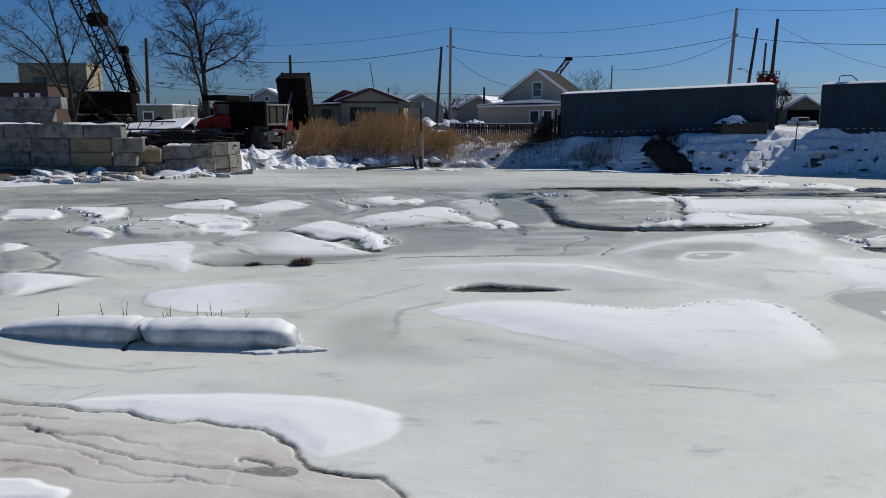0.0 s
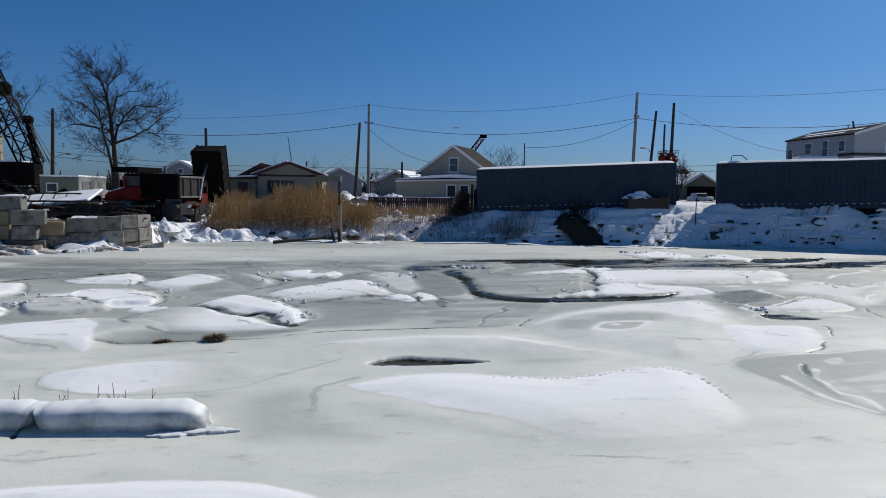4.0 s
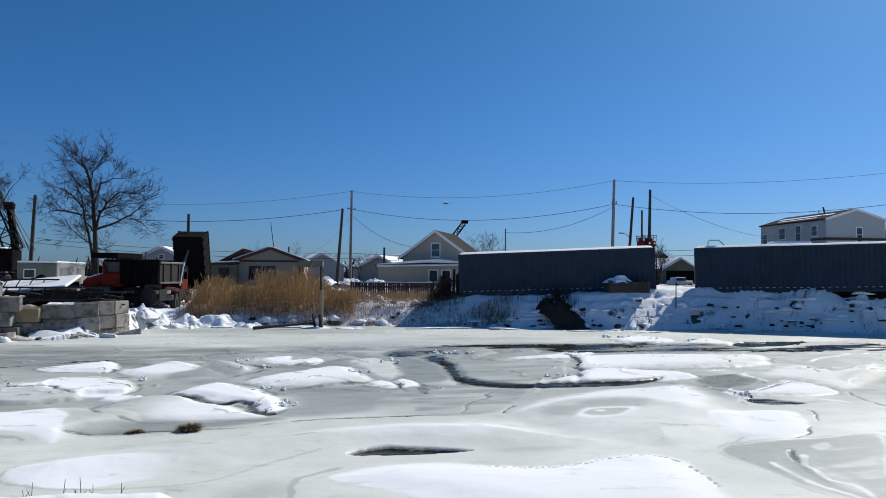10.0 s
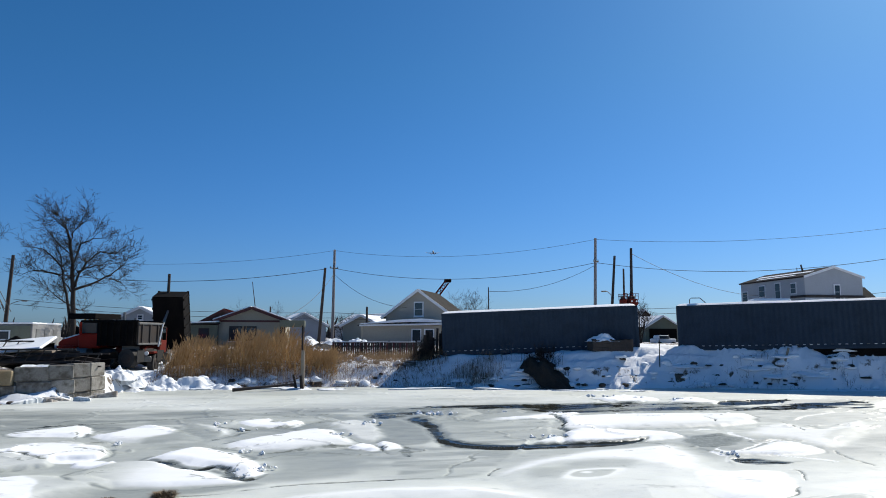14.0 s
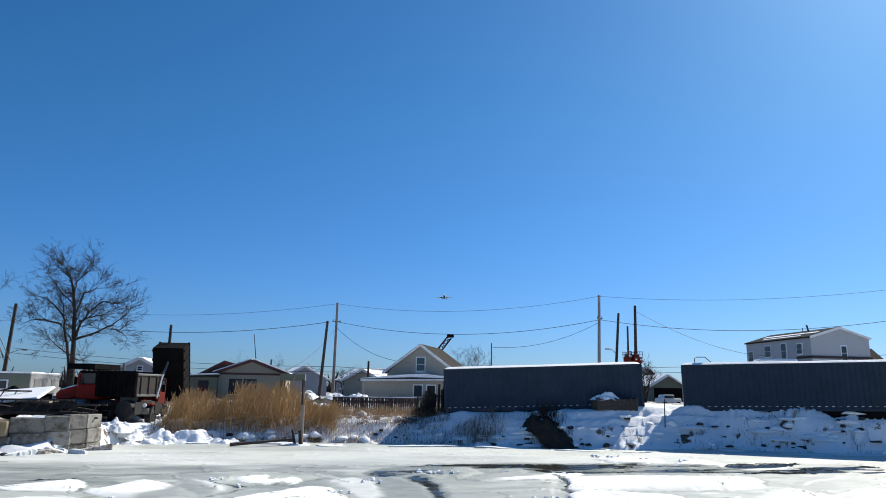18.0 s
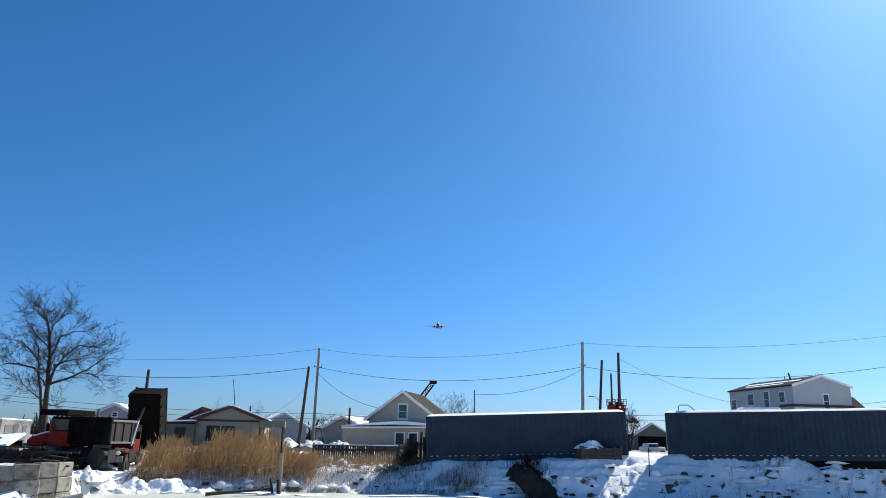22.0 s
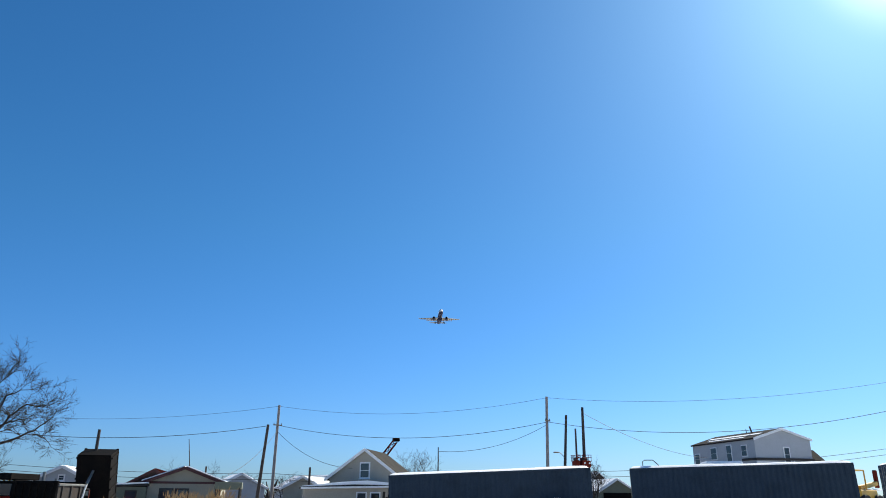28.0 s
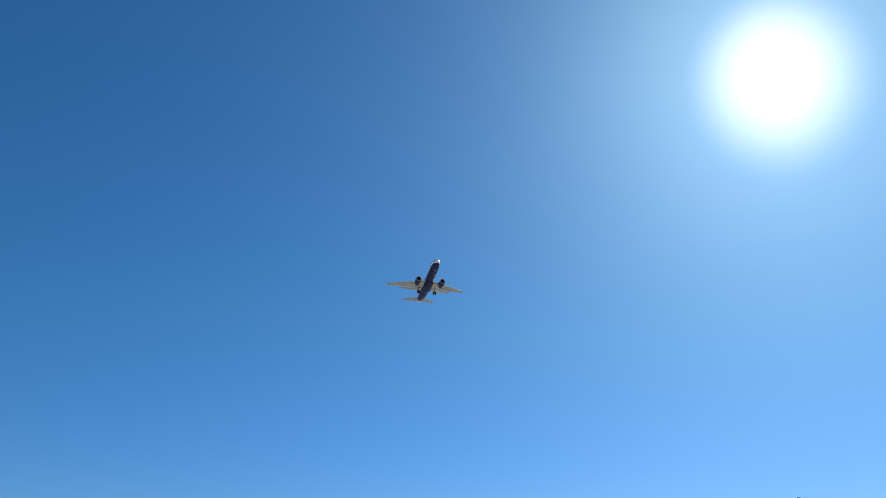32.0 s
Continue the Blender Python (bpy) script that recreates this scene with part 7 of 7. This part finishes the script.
plank = new("leaning_plank", mesh_of("leaning_plank", box((0.12, 0.04, 1.3), (0, 0, 0.6), 0.005), WOOD))
plank.matrix_basis = pose(24.0, 34.2, float(ground_z(24.0, 34.2)) - 0.1, -12, 28, 0)
tagged(plank, "grey plank leaning in the snow by the container", "plank")


def boulder_mesh(seed, mat):
    rng = random.Random(seed)
    bm = bmesh.new()
    bmesh.ops.create_icosphere(bm, subdivisions=2, radius=1)
    for v in bm.verts:
        k = 1 + 0.45 * (noise.noise(v.co * 1.6 + Vector((seed * 3.1, 0, 0))))
        v.co = Vector((v.co.x * k, v.co.y * k * 0.8, max(v.co.z * k * 0.6, -0.35)))
    return mesh_of("chunk", bm, mat, True)


ROCKS = [boulder_mesh(k, SOIL) for k in range(4)]
LUMPS = [boulder_mesh(k + 9, SNOW) for k in range(5)]
rng = random.Random(31)
for k in range(230):
    x = rng.uniform(-16, 33)
    d = rng.uniform(0.1, 2.3) if x > -9 else rng.uniform(1.0, 4.2)
    y = float(shore(x)) + d
    if x < -9 and y > 30.6:
        y = rng.uniform(28.2, 30.5)
    rock = rng.random() < 0.55
    s = rng.uniform(0.07, 0.24) if rock else rng.uniform(0.12, 0.42)
    ob = new("rock" if rock else "snow_lump", rng.choice(ROCKS if rock else LUMPS))
    ob.matrix_basis = pose(x, y, float(ground_z(x, y)) + s * 0.1, 0, 0, rng.uniform(0, 360)) @ Matrix.Diagonal((s, s, s * rng.uniform(0.6, 1.0), 1))
    if rock:
        tagged(ob, "dark earthy rock at the foot of the bank", "rock", "rocks along the bank")
    else:
        tagged(ob, "rounded lump of snow at the foot of the bank", "snow lump", "snow lumps along the bank")
for k in range(26):
    x, y = rng.uniform(-3.5, 6.5), rng.uniform(40, 54)
    s = rng.uniform(0.15, 0.5)
    ob = new("snow_lump", rng.choice(LUMPS))
    ob.matrix_basis = pose(x, y, float(ground_z(x, y)) + s * 0.25, 0, 0, rng.uniform(0, 360)) @ Matrix.Diagonal((s, s, s, 1))
    tagged(ob, "snow-covered lump among the reeds", "snow lump", "snow lumps among the reeds")
# black debris heaped behind the wall
for x, y, a, b, h in ((-12.9, 35.0, 1.9, 1.3, 0.75), (-15.6, 37.6, 2.4, 1.2, 1.0), (-18.6, 38.4, 2.2, 1.0, 1.2)):
    heap(x, y, a, b, h, int(-y * x) % 50, "debris_mound", "dark mound of tangled metal debris in the yard", BLACK_STEEL)
# heaps of ploughed snow beside the trucks
for x, y, a, h in ((-8.3, 37.6, 1.5, 0.9), (-6.7, 37.8, 1.6, 0.8), (-9.0, 36.4, 1.1, 0.75), (-4.9, 37.7, 1.3, 0.5), (-7.6, 36.9, 1.2, 0.7), (-3.2, 37.4, 1.2, 0.35)):
    heap(x, y, a, 1.2, h, int(a * 10), "snow_bank", "ploughed heap of lumpy snow by the trucks", SNOW)
for x, y, h in ((-9.6, 37.2, 0.7), (-10.0, 36.6, 0.6)):
    mound = heap(x, y, 0.9, 0.7, h, int(h * 30), "snow_bank", "small ploughed heap of snow at the wall's end", SNOW)
    mound.location.z -= 0.15
# yard clutter under snow
for k, (x, y, a, h) in enumerate(((-1.6, 57, 1.3, 0.75), (0.8, 59, 1.6, 0.6), (2.6, 56, 1.2, 0.7), (-0.3, 54, 1.1, 0.5), (4.4, 55, 0.9, 0.5))):
    heap(x, y, a, 1.2, h, 20 + k, "junk_mound", "pile of yard junk under snow", SNOW if k != 3 else SOIL)
port = thing("carport", on_ground(-2.6, 56.5), "open olive-painted canopy frame in the yard", "canopy")
part("roof", box((1.9, 2.2, 0.5), (0, 0, 1.85), 0.03), GREEN_SIDING, port)
for x in (-0.85, 0.85):
    for y in (-0.9, 0.9):
        part("leg", rod((x, y, 0), (x, y, 1.7), 0.05), DARK_IRON, port)

# low drifts and clods of snow up the shaded bank
rng = random.Random(78)
for k in range(110):
    x = rng.choice((rng.uniform(7.0, 12.3), rng.uniform(18.0, 34)))
    d = rng.choice((0.3, 0.7, 1.2, 1.7, 2.1)) + rng.gauss(0, 0.15)
    y, w = float(shore(x)) + d, rng.uniform(0.15, 0.75)
    ob = new("snow_lump", rng.choice(LUMPS))
    ob.matrix_basis = pose(x, y, float(ground_z(x, y)) - 0.05, 20, 0, rng.uniform(-25, 15)) @ Matrix.Diagonal((w * 1.3, w * 0.45, rng.uniform(0.08, 0.2), 1))
    tagged(ob, "low drift of snow on the stepped bank", "snow lump", "snow drifts on the bank")
# slabs of shelf ice stranded along the far shore
rng = random.Random(77)
for k in range(16):
    x = rng.uniform(-7.5, 34)
    y = float(shore(x)) + rng.uniform(-0.7, 0.7)
    floe(x, y, rng.uniform(0.5, 1.5), rng.uniform(0.3, 0.6), rng.uniform(-16, 10), rng.uniform(0.07, 0.15), 100 + k, "stranded slab of shelf ice along the far shore", (), (rng.uniform(-0.05, 0.05), rng.uniform(-0.1, 0.02)), max(float(ground_z(x, y)), 0.0) - 0.02, None, "shelf ice", ragged=0.5)


# slabs and frozen rubble heaped below the block wall
rng = random.Random(79)
for k in range(44):
    x = rng.uniform(-17.5, -9.6)
    y = rng.uniform(max(float(shore(x)) + 0.2, 27.6), 30.4)
    floe(x, y, rng.uniform(0.25, 0.8), rng.uniform(0.18, 0.4), rng.uniform(-25, 35), rng.uniform(0.08, 0.24), 300 + k, "tilted slab of dirty ice below the block wall", ((rng.uniform(230, 300), 0.2),), (rng.uniform(-0.3, 0.3), rng.uniform(-0.3, 0.1)), max(float(ground_z(x, y)), 0.0) + 0.02, DIRTY_ICE if k % 3 else None, "slabs below the wall", ragged=0.45)
# flat dark stones and clods; they also stand in for shaded gaps between ledges
for k in range(44):
    x = rng.choice((rng.uniform(7.5, 12.5), rng.uniform(18, 33)))
    y = float(shore(x)) + rng.choice((0.7, 1.2, 1.8)) + rng.uniform(-0.2, 0.2)
    s = rng.uniform(0.06, 0.22)
    ob = new("rock", rng.choice(ROCKS))
    ob.matrix_basis = pose(x, y, float(ground_z(x, y)) + 0.02, rng.uniform(-10, 10), 0, rng.uniform(-30, 30)) @ Matrix.Diagonal((s * 1.7, s, s * 0.5, 1))
    tagged(ob, "flat dark stone, also standing in for shaded gaps in the bank", "rock", "rocks along the bank")
# ---- broken pans and slabs in the creek ----
LOG = "rounded snow-topped ice slab with a grey undercut side"
def ice_log(x0, x1, y0, y1, wide, high, seed, label, cut0=0.0, cut1=0.0, thin=0.0):
    """A long slab with a rounded snowy back and an undercut foot. cut0, cut1: how broken off its ends are; thin: how far it tapers to its start."""
    n, verts, faces = 64, [], []
    ring = [(0.80, -0.3), (0.86, 0.12), (0.93, 0.24), (1.0, 0.36), (0.99, 0.52), (0.92, 0.72), (0.74, 0.9), (0.45, 0.985), (0.0, 1.0), (-0.5, 0.98), (-0.82, 0.82), (-1.0, 0.45), (-1.0, -0.3)]
    for k in range(n + 1):
        f = 0.5 - 0.5 * math.cos(math.pi * k / n)
        u = 2 * f - 1
        c = cut1 if u > 0 else cut0
        end = max(1 - abs(u) ** (7 if c < 0.5 else 30), 0) ** 0.5
        end = max(end, 0.93 if 0 < k < n and c > 0.5 else 0.02)
        lean = 0.16 * (c > 0.5) * step(0.8, 1, abs(u))
        size = end * (1 - thin * (1 - f) ** 1.6)
        wave = 1 + 0.07 * (noise.noise(Vector((f * 3.1 + seed, 0.3, 0))) + 0.5 * noise.noise(Vector((f * 8 + seed, 1.3, 0))))
        for v, z in ring:
            g = 0.016 * noise.noise(Vector((f * 14 + seed, v * 2.5, z * 2.5)))
            verts.append((x0 + (x1 - x0) * f + lean * (z - 0.5) * (1 if u > 0 else -1), y0 + (y1 - y0) * f - v * wide * (0.3 + 0.7 * size) * (end if end < 0.5 else 1) + g, z * high * size * wave - 0.02 + g))
    m = len(ring)
    for k in range(n):
        for q in range(m - 1):
            faces.append((k * m + q, (k + 1) * m + q, (k + 1) * m + q + 1, k * m + q + 1))
    faces += [tuple(range(m))[::-1], tuple(n * m + q for q in range(m))]
    ob = plain("ice_floe", verts, [t[::-1] for t in faces], FLOE, None, True)
    return tagged(ob, label, "ice floe", "cracked slab")


ice_log(-3.55, -1.72, 8.22, 8.12, 0.27, 0.29, 1, LOG, 1.0, 0.0)
ice_log(-5.6, -3.72, 8.55, 8.25, 0.27, 0.28, 4, LOG, 0.0, 1.0, 0.55)
floe(-1.66, 7.85, 0.22, 0.09, 4, 0.05, 3, "small broken snow crust beside the slab", ragged=0.5)
floe(-2.1, 7.78, 0.2, 0.06, 10, 0.03, 5, "small broken snow crust beside the slab", ragged=0.5)
for k, (x, y) in enumerate(((-5.12, 8.95), (-4.46, 8.9), (-4.2, 8.9), (-4.16, 8.85), (-3.66, 8.9), (-3.58, 8.85), (-3.26, 8.9), (-3.07, 8.85), (-3.03, 8.9), (-2.91, 8.9), (-2.6, 8.9))):
    rng = random.Random(k)
    bm = rod((0, 0, -0.1), (rng.uniform(-0.06, 0.06), 0, rng.uniform(0.14, 0.3)), 0.006, 0.003, 5)
    rod((0, 0, 0.08), (0.05 * (-1) ** k, 0, rng.uniform(0.13, 0.2)), 0.004, 0.002, 5, bm)
    tw = new("twig", mesh_of("twig", bm, BARK))
    tw.matrix_basis = pose(x, y, 0)
    tagged(tw, "thin dark twig poking out of the ice", "twig", "twigs in the ice")

def shard_mesh(seed):
    rng = random.Random(seed)
    bm = bmesh.new()
    bmesh.ops.create_icosphere(bm, subdivisions=1, radius=1)
    for v in bm.verts:
        v.co *= rng.uniform(0.55, 1.25)
    return mesh_of("shard", bm, SNOW)


CRUMBS = [shard_mesh(k + 30) for k in range(7)]
rng = random.Random(55)
CORNERS = [
    (-10.87, 20.11), (-9.92, 19.19), (-9.34, 18.65), (-8.64, 17.65), (-8.52, 16.15), (-8.14, 18.17), (-7.63, 16.77), (-6.13, 17.07), (-5.17, 18.68),
    (-1.58, 14.32), (-1.42, 14.85), (-1.79, 16.93), (-3.12, 22.31), (-2.46, 20.92), (0.41, 19.52), (1.45, 22.18), (3.15, 24.18), (3.79, 24.56),
    (3.93, 24.21), (6.16, 18.4), (5.75, 18.28), (7.79, 23.68), (6.0, 24.65), (12.08, 30.2), (13.11, 29.22), (15.01, 28.34), (9.0, 15.11),
]
for k in range(210):
    x, y = rng.choice(CORNERS)
    x, y = x + rng.gauss(0, 0.22), y + rng.gauss(0, 0.14)
    s = rng.uniform(0.015, 0.055) * (0.6 + y / 30)
    ob = new("ice_chunk", rng.choice(CRUMBS))
    ob.matrix_basis = pose(x, y, 0.05, rng.uniform(-20, 20), rng.uniform(-20, 20), rng.uniform(0, 360)) @ Matrix.Diagonal((s * 1.4, s, s * 0.9, 1))
    tagged(ob, "small broken chunk of ice beside a crack", "ice chunk", "ice chunks")
# ---- the aeroplane ----
def lofted(stations, n=20):
    """Rings along y: y, half width, half height, centre z."""
    bm = bmesh.new()
    rings = []
    for y, w, h, z in stations:
        rings.append([bm.verts.new((w * math.cos(2 * math.pi * k / n), y, z + h * math.sin(2 * math.pi * k / n))) for k in range(n)])
    for a, b in zip(rings, rings[1:]):
        for k in range(n):
            bm.faces.new((a[k], a[(k + 1) % n], b[(k + 1) % n], b[k]))
    bm.faces.new(rings[0])
    bm.faces.new(rings[-1][::-1])
    bmesh.ops.recalc_face_normals(bm, faces=bm.faces)
    return bm


def blade(root, tip, root_chord, tip_chord, thick, upright=False):
    """A tapered wing panel: root and tip are leading edge points, the chord runs aft (-y)."""
    bm = bmesh.new()
    def section(p, c, t):
        out = []
        for f, h in ((0, 0), (0.08, 0.45), (0.3, 0.6), (0.65, 0.4), (1, 0.03), (0.65, -0.3), (0.3, -0.4), (0.08, -0.3)):
            v = Vector(p) + Vector((0, -f * c, 0))
            if upright:
                v.x += h * t
            else:
                v.z += h * t
            out.append(bm.verts.new(v))
        return out
    a, b = section(root, root_chord, thick), section(tip, tip_chord, thick * 0.4)
    for k in range(8):
        bm.faces.new((a[k], a[(k + 1) % 8], b[(k + 1) % 8], b[k]))
    bm.faces.new(a)
    bm.faces.new(b[::-1])
    bmesh.ops.recalc_face_normals(bm, faces=bm.faces)
    return bm


def aeroplane():
    jet = thing("aeroplane", pose(0, 0, 0), "twin-engine passenger jet with dark blue belly, wheels down on approach", "aeroplane")
    hull = [(18.1, 0.1, 0.1, -0.5), (17.6, 0.55, 0.5, -0.45), (16.6, 1.0, 1.0, -0.3), (15.0, 1.36, 1.45, -0.08), (13.0, 1.5, 1.68, 0), (-7.0, 1.5, 1.68, 0), (-11, 1.3, 1.35, 0.3), (-15, 0.75, 0.75, 0.8), (-17.8, 0.25, 0.3, 1.1)]
    part("fuselage", lofted(hull), JET_WHITE, jet, "white upper hull", None, True)
    belly = [(17.95, 0.14, 0.12, -0.55), (17.3, 0.6, 0.5, -0.56), (16.0, 1.12, 1.0, -0.55), (14.0, 1.38, 1.24, -0.55), (12.0, 1.44, 1.28, -0.52), (-7.0, 1.44, 1.28, -0.52), (-11, 1.22, 1.0, -0.14), (-14.5, 0.75, 0.6, 0.52)]
    part("belly", lofted(belly), JET_NAVY, jet, "dark blue painted belly", None, True)
    part("wing_box", lofted([(4.5, 1.0, 0.4, -1.5), (3.4, 1.6, 0.6, -1.5), (-3.0, 1.6, 0.6, -1.5), (-4.2, 1.0, 0.4, -1.45)]), JET_NAVY, jet, "", None, True)
    for s in (-1, 1):
        wing = part("wing", blade((s * 1.2, 4.2, -1.15), (s * 14.0, -3.6, 0.35), 6.2, 1.5, 0.75), JET_WING, jet, "pale grey swept wing")
        part("winglet", blade((s * 14.0, -3.7, 0.35), (s * 14.35, -4.9, 1.75), 1.4, 0.6, 0.12, True), JET_WHITE, wing)
        part("flap", blade((s * 1.9, -1.7, -1.3), (s * 9.0, -3.6, -0.65), 2.0, 1.2, 0.2), JET_WING, wing)
        part("flap_track", rod((s * 5.6, -0.5, -1.15), (s * 5.6, -4.4, -1.2), 0.22, 0.06), JET_WING, wing)
        part("flap_track", rod((s * 8.4, -1.5, -0.75), (s * 8.4, -4.6, -0.8), 0.18, 0.05), JET_WING, wing)
        eng = part("engine", lofted([(6.6, 0.78, 0.78, -2.0), (6.3, 0.95, 0.95, -2.0), (4.9, 1.02, 1.02, -2.0), (3.0, 0.85, 0.85, -1.95), (2.0, 0.55, 0.55, -1.9)]), JET_NAVY, jet, "dark blue engine pod", pose(s * 4.3, 0, 0), True)
        part("intake", rod((0, 6.55, -2.0), (0, 6.63, -2.0), 0.7, 0.7, 16), BLACK_STEEL, eng, "black intake")
        part("intake_lip", lofted([(6.62, 0.80, 0.80, -2.0), (6.7, 0.84, 0.84, -2.0), (6.55, 0.93, 0.93, -2.0), (6.3, 0.955, 0.955, -2.0)]), GREY_STEEL, eng, "bare metal lip", None, True)
        part("pylon", box((0.25, 3.6, 0.9), (0, 3.4, -1.25), 0.05), JET_WING, eng)
        part("tailplane", blade((s * 0.5, -13.6, 1.1), (s * 6.0, -17.3, 1.7), 3.4, 1.3, 0.35), JET_WING, jet, "pale grey tailplane")
        leg = part("main_gear_leg", rod((s * 2.9, -1.0, -1.4), (s * 2.95, -1.0, -3.3), 0.14, 0.11), GREY_STEEL, jet)
        for k in (-1, 1):
            part("wheel", rod((s * 2.95 + k * 0.22, -1.0, -3.3), (s * 2.95 + k * 0.52, -1.0, -3.3), 0.6, 0.6, 16), RUBBER, leg)
    part("fin", blade((0, -10.4, 1.2), (0, -16.6, 7.0), 5.6, 2.0, 0.5, True), JET_NAVY, jet, "dark blue tail fin")
    part("landing_lamp", rod((0, 13.3, -1.9), (0, 13.45, -1.9), 0.22, 0.24, 12), WHITE_PAINT, jet, "white landing lamp")
    leg = part("nose_gear_leg", rod((0, 13.6, -1.2), (0, 13.7, -3.1), 0.1, 0.08), GREY_STEEL, jet)
    for k in (-1, 1):
        part("wheel", rod((k * 0.1, 13.7, -3.1), (k * 0.32, 13.7, -3.1), 0.36, 0.36, 14), RUBBER, leg)
    part("cockpit_glass", lofted([(16.9, 0.55, 0.2, 0.25), (16.3, 0.85, 0.28, 0.55), (15.5, 0.9, 0.25, 0.95)], 12), GLASS, jet)
    return jet


JET = aeroplane()

# ---- what moves ----
# the aeroplane's approach: seconds, x, y, z
FLIGHT = [
    (0, 286.1, 2138.4, 184.1),
    (6, 243.5, 1778.2, 174.3),
    (7, 239.4, 1717.6, 174.0),
    (9, 226.8, 1597.6, 167.7),
    (10.5, 220.2, 1506.9, 166.1),
    (13, 203.4, 1356.6, 161.3),
    (14.5, 192.7, 1266.6, 157.3),
    (16.5, 181.6, 1146.4, 151.3),
    (19, 165.0, 996.7, 142.5),
    (23, 138.5, 756.6, 132.0),
    (25, 125.8, 636.3, 128.3),
    (25.5, 122.6, 606.2, 127.6),
    (27.5, 110.1, 486.0, 122.8),
    (28, 106.7, 456.2, 120.7),
    (29.5, 98.2, 365.8, 117.1),
    (30.5, 91.3, 305.5, 115.9),
    (31, 88.0, 275.4, 114.9),
    (31.3, 85.8, 257.3, 114.5),
    (31.6, 84.0, 239.4, 113.3),
    (32, 80.2, 216.4, 111.2),
]


def motions():
    walk(JET, [(t, pose(x, y, z, 3, 0, 170.5)) for t, x, y, z in FLIGHT])


motions()
